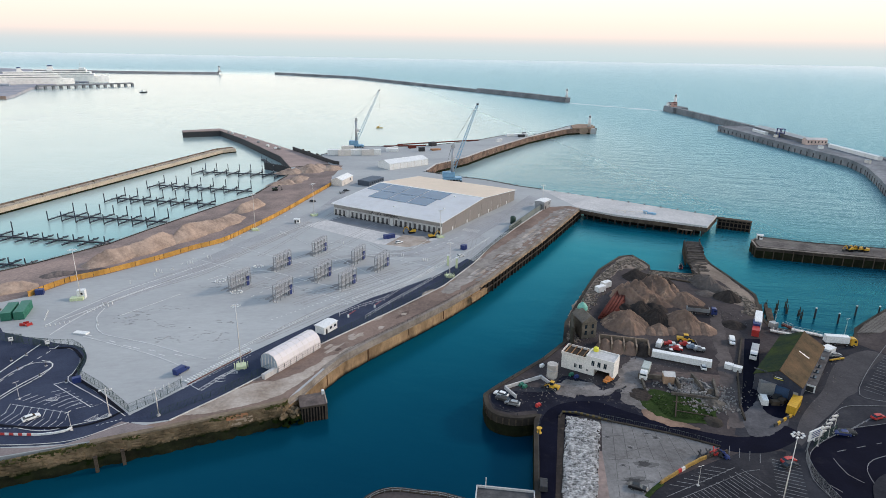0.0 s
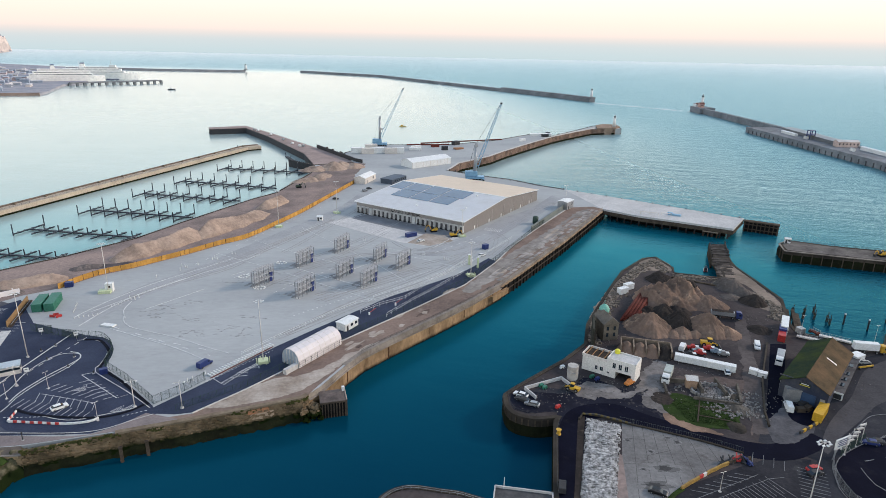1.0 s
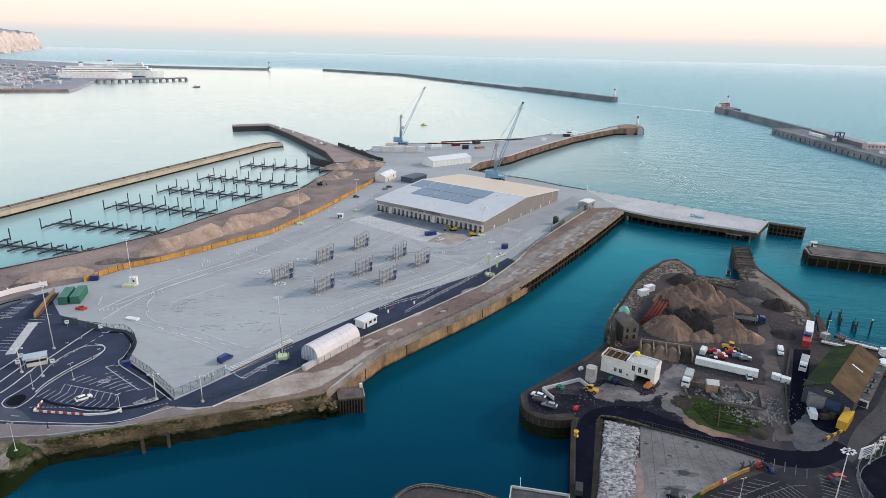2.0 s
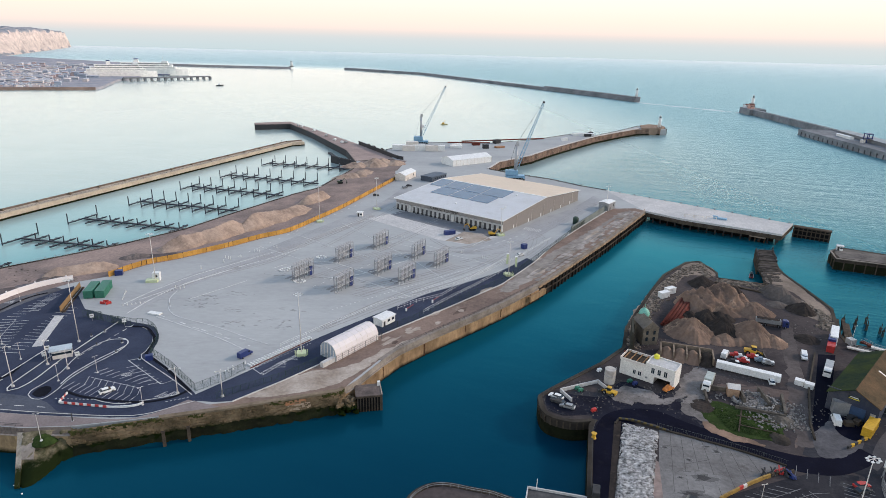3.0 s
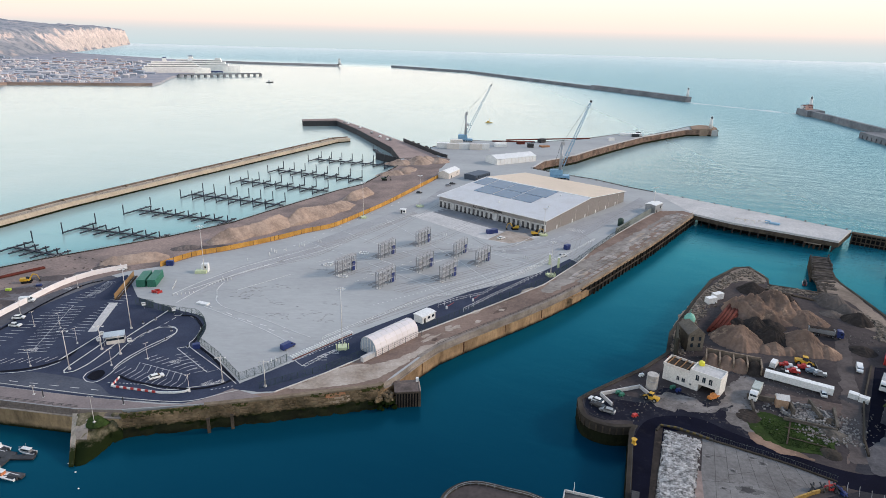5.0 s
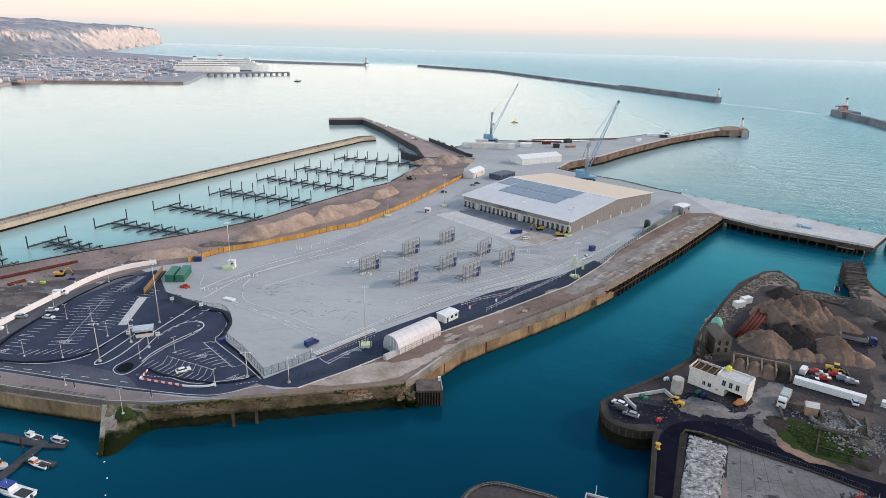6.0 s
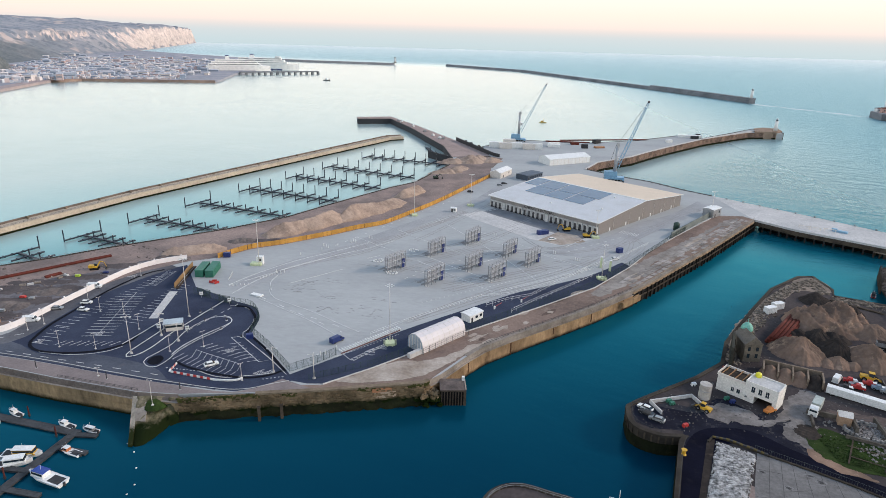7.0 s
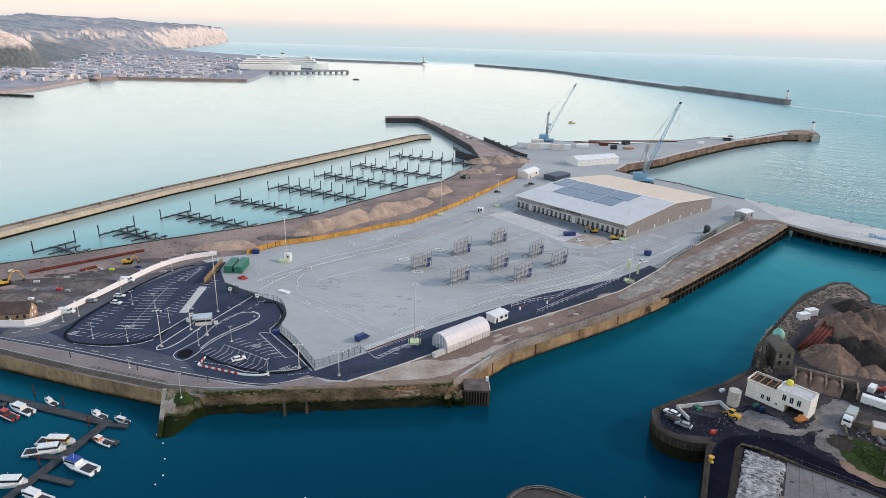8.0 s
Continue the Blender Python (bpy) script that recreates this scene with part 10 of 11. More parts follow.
# piled quay across the basin
setting("piled_quay", prism(B(), [(165.3, 223.4), (173.7, 231.6), (191.9, 245.3), (330, 345), (330, 330), (196.5, 240.9), (175.5, 223.8)], YARD - 0.2, YARD + 0.3), surface("deck_concrete", (0.17, 0.155, 0.14), None, 0.9, 0.1, 1.2, 0.2), "pale slatted quay edge across the basin", "quay")
lines("deck_seam", bays((166.1, 222.5), (187.8, 239.4), 4, 3, 1.6), 0.12, DARK_STONE, "dark seams between the deck slabs", YARD + 0.34)

# ---- bottom right: loop road, car park, signs ----
loop = smooth_line([(149.5, 164.2), (132.9, 160.2), (120.7, 157.0), (107.0, 149.0), (101.3, 142.6), (97.9, 134.4), (98.8, 126.1)], 2)
sheet("loop_road", loop + [(112.0, 113.6), (128.7, 124.8), (155.4, 158.5)], YARD + 0.08, NAVY_ROAD, "dark asphalt loop road", "road")
lines("loop_kerb", [loop], 0.2, WORNLINE, "pale kerb round the loop road", YARD + 0.25)
lines("loop_marking", [smooth_line([(108.5, 143.5), (108.2, 140.4), (108.3, 136.9), (110.6, 133.5)], 2), smooth_line([(130.5, 147.1), (119.1, 143.1), (114.4, 138.2), (113.0, 132.7)], 2)] + dashes((111.4, 146.6), (126.6, 150.9), 3, 4) + dashes((101.1, 132.4), (106.1, 124.3), 3, 4), 0.2, WORNLINE, "white lane lines on the loop road", YARD + 0.14)
setting("centre_island", prism(B(), smooth_line([(124.4, 138.5), (117.5, 136.7), (113.4, 133.7), (110.8, 130.5), (108.3, 124.4), (113.8, 123.5)], 2), YARD, YARD + 0.3), WORN_ROAD, "kerbed centre island", "kerb")
fb = smooth_line([(104.8, 149.0), (100.8, 143.3), (98.6, 136.2), (98.6, 128.1), (99.0, 124.1)], 2)
fence(fb, 2.6, "pale mesh and sheet fence round the loop road", z=YARD, material=STEEL, post=2.4, pale=0.25)
lines("bay_marking", bays_along((59.3, 131.7), (75.2, 140.2), (5.0, -1.2), 2.6) + bays((59.5, 126.1), (81.2, 136.7), 0, 5, 2.6) + [[(59.5, 126.1), (81.5, 137.4), (85.7, 138.2)], [(57.0, 127.1), (79.2, 138.9)]] + bays((65.4, 123.3), (83.7, 134.1), 5, 5, 2.6) + bays_along((80.0, 144.2), (87.6, 140.6), (2.0, 4.2), 2.6)
      + bays((140.7, 180.3), (165.8, 206.9), 0, 5.5, 2.6) + bays((94.8, 141.2), (88.8, 125.8), 3, 4, 1.5) + bays_along((120.2, 156.1), (132.7, 163.7), (4, 3), 2.6), 0.14, WORNLINE, "worn white parking-bay lines", YARD + 0.12)
lines("bay_kerb", [smooth_line([(169.9, 212.9), (152.7, 195.8), (138.8, 180.2), (137.3, 175.0), (142.8, 172.9)], 2), smooth_line([(102.3, 146.3), (108.4, 153.0), (121.2, 164.9), (128.6, 169.8), (141.0, 170.2)], 2)], 0.2, WORNLINE, "pale kerb round the upper car park", YARD + 0.25)
yl = smooth_line([(57.5, 132.1), (63.1, 136.2), (69.1, 140.3), (75.5, 143.9), (80.0, 145.0)], 1.5)
DULL_YELLOW = surface("dull_barrier_yellow", (0.40, 0.24, 0.05), (0.24, 0.14, 0.035), 0.7, 0.6, 2.0, 0.1, stain=(0.06, 0.05, 0.04))
ym = thing("yellow_barrier", yl[0][0], yl[0][1], YARD + 0.05, 0, "long yellow traffic barrier along the slab edge", "barrier")
for k, (px, py, ph) in enumerate(spaced(yl, 1.5)):
    box("segment", (px - yl[0][0], py - yl[0][1], 0.5 + 0.05 * (k * 7 % 3)), (1.5 if k < 13 else 1.2, 0.5, 1.0), (RED if k == 5 else CREAM if k == 6 else DULL_YELLOW) if k < 13 else (TIMBER if k % 3 else DARKSTEEL), ym, rz=ph + (0 if k < 13 else 23 * (k % 3 - 1)), taper=0.9)
setting("hedge", ribbon(B(), [(52.0, 127.0), (54.8, 129.9), (57.5, 132.1)], -0.6, 0.6, YARD, YARD + 0.22), GRASS, "low strip of rough grass by the barrier", "grass")
car(((50.5, 129.8)), between((48.1, 130.6), (52.5, 128.6))[2], surface("black_paint", (0.008, 0.008, 0.009), (0.006, 0.006, 0.007), 0.3), "black car parked on the slab", z=YARD, length=4.7)
for n, (q, m) in enumerate(((((75.8, 144.6)), RED), (((73.8, 143.6)), DARKSTEEL), (((71.6, 142.8)), DARKSTEEL), (((77.6, 144.2)), DARKSTEEL), (((78.6, 143.5)), BLUE))):
    b = thing("scrap_load", q[0], q[1], YARD + 0.05, 30 * n, "%s scrap machine part at the slab corner" % ("red" if n == 0 else "dark"), "scrap", "scrap parts")
    part("frame", tube(tube(tube(B(), (-1.5, 0, 0.2), (1.5, 0.4, 1.5), 0.25, n=6), (-1.2, 0.8, 0.2), (1.0, -0.8, 0.9), 0.2, n=6), (0, -1, 0.2), (0.2, 1, 1.8), 0.2, n=6), m, b)
    box("plate", (0, 0, 0.3), (2.0, 1.4, 0.5), m, b)
for q, h, m, w in ((((117.6, 154.7)), 165, BLUE, "dark blue"), (((133.9, 163.5)), 20, RED, "red"), (((95.1, 141.7)), 20, RED, "red"), (((94.5, 139.8)), 20, DARKSTEEL, "dark"), (((119.6, 155.3)), 165, DARKSTEEL, "dark")):
    car(q, h, m, "%s car parked off the loop road" % w, z=YARD)
sb = thing("sign_board", *((103.5, 147.6)), YARD + 0.05, 28, "large white information board on posts", "sign")
box("board", (2.5, 0, 4.2), (6.2, 0.3, 3.2), WHITE, sb)
for k, (z, w_) in enumerate(((5.3, 4.0), (4.7, 4.6), (4.1, 3.4), (3.5, 4.2))):
    box("text_bar", (2.5, -0.18, z), (w_, 0.05, 0.25), BLUE, sb)
for x in (0, 5):
    box("post", (x, 0, 2.2), (0.25, 0.25, 4.4), STEEL, sb)
for k, q in enumerate(((107.1, 149.0), (110.1, 151.7), (112.6, 153.2), (115.2, 155.1))):
    s = thing("flag_pole", q[0], q[1], YARD + 0.05, 0, "slim pale flag pole by the fence", "pole", "flag poles")
    part("pole", tube(B(), (0, 0, 0), (0, 0, 7), 0.12, 0.07, 6), CREAM, s)
    box("foot", (0, 0, 0.15), (0.5, 0.5, 0.3), PALE, s)
fence([(105.8, 148.5), (116.8, 156.0)], 3.0, "dark green mesh screen by the sign", z=YARD, material=FENCEGREEN, pale=0.2)
for k in range(7):
    a, b = (108.6, 151.7), (121.2, 164.0)
    t = thing("stacked_beam", a[0] + (b[0] - a[0]) * k / 6, a[1] + (b[1] - a[1]) * k / 6, YARD + 0.06, 20, "pale striped kerb block in a row", "kerb block", "striped kerb blocks")
    box("block", (0, 0, 0.25), (2.4, 0.5, 0.5), CREAM, t, taper=0.9)
mq = (81.3, 119.9)
mast(mq, 24, "tall floodlight mast with a cross of lamps", z=YARD, lamps=8, planter=False)
street_lamp(((132.4, 224.2)), 9, 20, "slim lamp post at the linkspan", z=YARD)
street_lamp(((156.1, 217.1)), 9, 20, "slim lamp post by the dock edge", z=YARD)
street_lamp(((66.5, 131.5)), 6, 20, "slim grey car-park lamp post", z=YARD)

# ---- near lock: round stone head and small landing ----
nq = smooth_line([(-21, 100), (-20, 118), (-17.6, 124.8), (-12.3, 128), (-4, 127.2), (3.3, 125.8), (12, 120), (14, 100)], 1.5)
setting("lock_head", prism(B(), nq, -3, YARD), YARD_DIRT, "round stone lock head with a rough deck", "quay")
quay_face("lock_head_wall", list(reversed(nq)), YARD, DARK_STONE, "dark masonry wall of the lock head", 2.0)
rail([(x * 0.97 - 0.2, y - 0.7) for x, y in nq], 1.1, "grey railing round the lock head", YARD, 2.0, STEEL)
ld = thing("landing_roof", 16.3, 124.5, 0.0, -7, "flat grey pontoon landing with a parapet", "landing")
box("deck", (0, 0, 4.4), (14.4, 8.5, 4.2), surface("landing_grey", (0.12, 0.116, 0.115), (0.06, 0.06, 0.062), 0.9, 0.3, 1.5, 0.3), ld)
for s, c in (((14.6, 0.3, 0.7), (0, 4.2, 6.8)), ((0.3, 8.5, 0.7), (-7.2, 0, 6.8)), ((0.3, 8.5, 0.7), (7.2, 0, 6.8))):
    box("parapet", c, s, PALE, ld)
part("post", tube(B(), (-5, 4, 6.6), (-5, 4, 10), 0.1, n=6), WHITE, ld)
box("float", (0, 0, 1.0), (13.6, 7.8, 3.0), DARKSTEEL, ld)
van(((26.6, 130.0)), between((26.1, 126.3), (27.0, 132.6))[2], DARKSTEEL, "dark grey van parked on the lock side", z=YARD, length=4.6, high=1.9)

# tracks, puddled patches and litter over the yard
rnd = random.Random(31)
STAINS = [surface("slab_stain", c, tuple(v * 1.25 for v in c), 0.85, 0.4, 2.0, 0.05) for c in ((0.19, 0.183, 0.178), (0.12, 0.116, 0.113), (0.06, 0.058, 0.058))]
for n, (q, l, w) in enumerate(((((55.2, 139.7)), 9, 5), (((50.6, 132.8)), 11, 4), (((49.4, 139.1)), 2.5, 1.5), (((48.2, 151.6)), 2.4, 1.6), (((60.1, 153.6)), 3, 1.5), (((62.1, 151.7)), 2.5, 2.5), (((53.5, 146.8)), 2, 2))):
    for j, f in enumerate((1.0, 0.68, 0.4)):
        pts = []
        for i in range(36):
            a = i * math.tau / 36
            g = 1 + 0.7 * noise.noise(Vector((math.cos(a) * 1.7 + n * 5, math.sin(a) * 1.7, 3 + j))) + 0.45 * noise.noise(Vector((math.cos(a) * 6 + n, math.sin(a) * 6, 3 + j)))
            pts.append((q[0] + math.cos(a) * l / 2 * g * f, q[1] + math.sin(a) * w / 2 * g * f))
        sheet("oil_stain", pts, YARD + 0.078 + n * 0.0006 + j * 0.005, STAINS[j], "dark oily stain on the old slab", "stain")
bm = B()
for k in range(700):
    q = [(40.7, 177.1), (63.1, 177.8), (93.5, 175.3), (83.5, 193.4), (48.9, 180.9), (123.1, 237.8), (108.4, 175.8), (131.9, 191.1), (30.9, 173.3), (75.2, 260.5), (60.6, 214.5)][k % 11]
    s = rnd.uniform(0.08, 0.3)
    face_box(bm, (q[0] + rnd.gauss(0, 6), q[1] + rnd.gauss(0, 4), YARD + 0.1 + s * 0.2), (s * 1.6, s, s * 0.6), rnd.uniform(0, 180), 0.8)
setting("yard_litter", bm, surface("litter_grey", (0.24, 0.22, 0.2), (0.1, 0.09, 0.085), 0.9, 1.0, 3.0, 0.2), "small stones and litter strewn over the yard", "litter", kind="stuff")


# ---- far piers, breakwaters, eastern docks, cliffs ----
def lighthouse(p, height, r, z, label):
    t = thing("lighthouse", p[0], p[1], z, 0, label, "lighthouse", "harbour lighthouses")
    part("base", lathe(B(), [(r * 1.7, 0), (r * 1.7, 1.5), (r * 1.3, 1.7)], 14), DARK_STONE, t)
    part("tower", lathe(B(), [(r, 1.5), (r * 0.72, height * 0.78)], 14), WHITE, t, smooth=True)
    part("gallery", lathe(B(), [(r * 1.05, height * 0.78), (r * 1.05, height * 0.82)], 14), WHITE, t)
    part("lantern", lathe(B(), [(r * 0.55, height * 0.82), (r * 0.55, height * 0.93)], 10), GLASS, t)
    part("cap", lathe(B(), [(r * 0.65, height * 0.93), (r * 0.3, height), (0.05, height * 1.04)], 10), WHITE, t)
    return t


lighthouse((198, 858), 17, 2.4, QUAY, "white lighthouse on the end of the long pier")
lighthouse((258, 1352), 21, 3.2, 7.0, "white lighthouse on the breakwater end")
lighthouse((430, 1185), 24, 3.0, 8, "white lighthouse with pale outbuildings on the pier head")
lighthouse((-800, 2258), 22, 5.0, 7.0, "small pale lighthouse on the far breakwater")
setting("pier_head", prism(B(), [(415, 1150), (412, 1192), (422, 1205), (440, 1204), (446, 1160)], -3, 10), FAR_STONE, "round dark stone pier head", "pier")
for q, s, h in (((424, 1172), (9, 7, 7), 10), ((420, 1188), (6, 6, 5), 30)):
    cabin(q, h, s, surface("pink_render", (0.6, 0.36, 0.3), None, 0.8) if s[0] == 9 else WHITE, RUST, "small pale pier-head building", z=10, rise=1.5, windows=3, doors=1, name="pier_building", category="building")
setting("pier_end", prism(B(), [(172, 842), (186, 845), (198, 848), (207, 862), (206, 883), (190, 888), (176, 872)], -3, QUAY + 1.6), surface("pier_end_stone", (0.36, 0.26, 0.19), (0.24, 0.17, 0.13), 0.9, 0.09, 0.7, 0.4), "brown masonry end of the long pier", "pier")
setting("pier_parapet", ribbon(B(), [(101.7, 752.1), (137.8, 802.6), (164, 836), (176, 856)], 0.6, 2.2, QUAY, QUAY + 1.3), PALE, "pale low parapet along the pier", "parapet")
setting("pier_parapet", ribbon(B(), [BACK[-1]] + POW_NEAR[:5], 0.8, 2.4, QUAY, QUAY + 0.9), PALE, "pale kerb along the pier edge", "parapet")
for n, (q, m, s) in enumerate(((((88.6, 763.3)), WHITE, (26, 5, 2.6)), (((93.0, 755.5)), DARKSTEEL, (8, 4, 3)), (((62.5, 715.3)), WHITE, (7, 3, 3)), (((-54.4, 640.9)), WHITE, (13, 3, 3.4)), (((-13.3, 676.0)), DARKSTEEL, (8, 5, 4)), (((-23.8, 639.1)), DARKSTEEL, (6, 4, 4)), (((-34.8, 657.9)), RUST, (8, 5, 2.5)), (((-9.5, 646.9)), surface("orange_brown", (0.4, 0.2, 0.1), None, 0.7), (10, 5, 1.6)), (((98.6, 776.0)), DARKSTEEL, (5, 3, 3)))):
    container(q, 12 + 9 * n % 40, m, "plant and containers standing on the far apron", size=s, name="quay_plant", category="plant", group="far apron plant")
for a, b in (((-65.7, 664.1), (-20.5, 673.8)), ((-51.4, 676.4), (38.8, 720.8))):
    x, y, h, d = between(a, b)
    t = thing("pipe_stack", x, y, QUAY + 0.05, h, "long low stack of rust-red pipes on the far quay", "pipes")
    for s in (-1, 0, 1):
        part("pipe", tube(B(), (-d / 2, s * 1.0, 0.6), (d / 2, s * 1.0, 0.6), 0.55, n=8), RUST, t)
for k in range(14):
    f = thing("tyre_fender", *(BACK[1][0] + (BACK[4][0] - BACK[1][0]) * k / 13, BACK[1][1] + (BACK[4][1] - BACK[1][1]) * k / 13), QUAY + 0.25, 0, "dark iron mooring bollard on the quay edge", "bollard", "quay bollards")
    part("bollard", lathe(B(), [(0.5, 0), (0.3, 0.2), (0.3, 0.7), (0.55, 0.8), (0.5, 1.0)], 10), DARKSTEEL, f)
for k in range(12):
    f = thing("mooring_bollard", 75 + (180 - 75) * k / 11, 469 - (469 - 399) * k / 11, QUAY + 0.05, 0, "dark iron mooring bollard on the berth", "bollard", "berth bollards")
    part("bollard", lathe(B(), [(0.5, 0), (0.3, 0.2), (0.3, 0.7), (0.55, 0.8), (0.5, 1.0)], 10), DARKSTEEL, f)
gx = thing("gangway_frame", *((138.2, 400.5)), QUAY + 0.05, -28, "blue gangway trolley on the berth", "gangway")
box("base", (0, 0, 0.5), (8, 2.5, 1.0), LIGHTBLUE, gx)
box("steps", (-3, 0, 1.3), (3, 1.8, 0.8), LIGHTBLUE, gx)
for q in ((119.2, 401.4), (124.3, 399.9), (132.3, 399.1)):
    t = thing("handling_trestle", q[0], q[1], QUAY + 0.05, -25, "pale steel handling frame on the berth", "frame", "berth frames")
    for s in (-3, 3):
        box("upright", (s, 0, 0.9), (0.3, 0.3, 1.8), CREAM, t)
    box("beam", (0, 0, 1.7), (6.3, 0.3, 0.3), CREAM, t)
td = thing("timber_dolphin", 190.6, 391.6, -3, -27, "dark timber dolphin off the berth end", "dolphin")
for i in range(9):
    for s in (-1.7, 1.7):
        box("shaft", (-9 + i * 2.4, s, 5), (0.6, 0.6, 10), TIMBER, td)
box("deck", (0.6, 0, 9.7), (21, 4.2, 0.7), TIMBER, td)
# near-black filling added so that the piles stand dense
box("core", (0.6, 0, 5.4), (20.4, 2.4, 7.8), bpy.data.materials["under_deck_black"], td, "near-black core filling the timber dolphin")
for z in (5, 8):
    box("waling", (0.6, -2.0, z), (21, 0.4, 0.6), TIMBER, td)
fs = thing("fender_stage", *((155.4, 380.8)), -3, -27, "timber landing stage below the berth corner", "stage")
box("deck", (0, 0, 6.2), (9, 5, 0.7), CHALK, fs)
for i in (-4, -1.3, 1.3, 4):
    for s in (-2.2, 2.2):
        box("shaft", (i, s, 3), (0.6, 0.6, 6), TIMBER, fs)

# admiralty pier furniture
cabin((436, 732), 2, (25, 9, 6), surface("pink_shed", (0.74, 0.56, 0.49), None, 0.8), surface("pale_pier_roof", (0.66, 0.60, 0.57), None, 0.7), "pale pink pier building with an arched window row", z=8, rise=1.8, doors=0, windows=6, name="pier_building", category="building")
cabin((437, 803), 90, (128, 17, 4.2), surface("grey_shed_wall", (0.20, 0.21, 0.22), None, 0.8), surface("grey_shed_roof", (0.40, 0.42, 0.42), None, 0.7), "long low grey shed along the pier", z=8, rise=1.4, doors=0, windows=8, name="pier_shed", category="shed")
cabin((443, 669), 91, (84, 5, 3.6), WHITE, WHITE, "long white covered walkway on the pier", z=8, rise=0.6, doors=0, windows=0, name="covered_walkway", category="walkway")
cabin((419, 830), 92, (34, 4, 3), WHITE, WHITE, "long white covered walkway by the berth", z=8, rise=0.6, doors=0, windows=0, name="covered_walkway", category="walkway")
gn = thing("berth_gantry", *((426.1, 791.7)), 8, 92, "dark blue steel gantry tower at the berth", "gantry")
for x in (-3.5, 3.5):
    for y in (-3, 3):
        box("leg", (x, y, 5.5), (0.8, 0.8, 11), BLUE, gn)
for z in (5.5, 10.5):
    box("beam", (0, 0, z), (8, 7, 0.8), BLUE, gn)
for n, (q, s) in enumerate((((420, 790), 3), ((425, 700), 3), ((420, 610), 3))):
    cabin(q, 90, (s * 2, s, 3.2), WHITE if n % 2 else CREAM, STEEL, "small pale cabin on the pier quay", z=8, rise=0.4, name="pier_cabin", category="cabin")
FENDER_GREY = surface("weathered_fender", (0.10, 0.10, 0.105), (0.06, 0.06, 0.065), 0.9, 0.1, 1.0, 0.2)
for k, (x, y, h) in enumerate(spaced(ADM, 11)[:48]):
    f = thing("pier_fender", x, y, -2, h, "dark fender frame against the pier face", "fender", "pier fenders")
    box("frame", (0, 0, 3.4), (1.5, 0.8, 6.2), FENDER_GREY, f)
    box("cap", (0, 0, 6.6), (1.7, 1.0, 0.3), DARK_STONE, f)

# small craft and a buoy in the outer harbour
def far_boat(p, s, label, m):
    b = thing("work_boat", p[0], p[1], 0, 20, label, "boat")
    part("hull", loft(B(), [[(-s, -s * .25, 0), (-s, s * .25, 0), (-s, s * .3, s * .22), (-s, -s * .3, s * .22)], [(s * .4, -s * .25, 0), (s * .4, s * .25, 0), (s * .4, s * .3, s * .25), (s * .4, -s * .3, s * .25)], [(s, -.05, 0.1), (s, .05, 0.1), (s, .1, s * .35), (s, -.1, s * .35)]]), m, b)
    box("wheelhouse", (-s * 0.2, 0, s * 0.4), (s * 0.6, s * 0.4, s * 0.4), WHITE, b)
    part("mast_pole", tube(B(), (-s * .2, 0, s * .5), (-s * .2, 0, s * 1.1), 0.15, n=5), STEEL, b)


far_boat(((-674.7, 1412.5)), 8, "small dark work boat out in the harbour", DARKSTEEL)
bu = thing("work_barge", *((-92.3, 874.6)), 0, 10, "yellow work barge with a mast out in the harbour", "barge")
bu.scale = (0.7, 0.7, 0.7)
box("hull", (0, 0, 0.6), (14, 6, 1.6), surface("faded_yellow", (0.55, 0.42, 0.15), None, 0.7), bu, taper=0.96)
box("deckhouse", (-2, 0, 2.6), (4, 3, 2.4), YELLOW, bu)
part("mast_pole", tube(B(), (1, 0, 1), (1, 0, 9), 0.25, n=6), YELLOW, bu)
lk = B()
for k in range(26):
    t = k / 25
    x, y = 262 + (408 - 262) * t, 1330 - (1330 - 1195) * t
    lathe(lk, [(6 + 3 * math.sin(k * 7), 0.02), (5, 0.10), (0.5, 0.14)], 10, (x + 4 * math.sin(k * 3.1), y + 3 * math.cos(k * 5.3), 0))
setting("tide_race", lk, surface("foam", (0.62, 0.66, 0.66), (0.45, 0.52, 0.54), 0.6, 0.2, 1.0, 0.2), "pale broken water of the tide race across the entrance", "foam", kind="stuff")

# eastern docks
EAST = [(-1500, 640), (-1013.8, 771), (-1021.8, 839.7), (-1119, 1039), (-1091, 1101), (-843.8, 1211), (-850, 1240), (-944, 1440), (-960, 1560), (-1240, 2200), (-1360, 2240), (-2300, 2600), (-2300, 640)]
# dock ground paled to hold the haze over the far shore
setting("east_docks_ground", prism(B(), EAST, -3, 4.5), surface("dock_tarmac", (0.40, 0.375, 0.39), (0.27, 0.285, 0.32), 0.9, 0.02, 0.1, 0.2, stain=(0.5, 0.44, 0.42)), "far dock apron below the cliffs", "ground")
setting("east_dock_wall", ribbon(B(), [(-1119, 1039), (-1091, 1101), (-843.8, 1211)], -3, 0, -3, 5.2), surface("far_wall", (0.36, 0.25, 0.2), None, 0.9, 0.02, 0.1), "brown far dock wall", "quay wall")
setting("groyne", ribbon(B(), [(-1000, 744), (-930, 759)], -4, 4, -2, 3), DARK_STONE, "dark far groyne", "groyne")
setting("beach", prism(B(), [(-1500, 640), (-1005, 765), (-1015, 845), (-1110, 1042), (-1140, 1042), (-1040, 840), (-1030, 790), (-1500, 670)], -2, 4.7), surface("shingle", (0.44, 0.35, 0.33), (0.34, 0.28, 0.27), 0.95, 0.05, 0.4, 0.2), "pale far shingle beach", "beach")
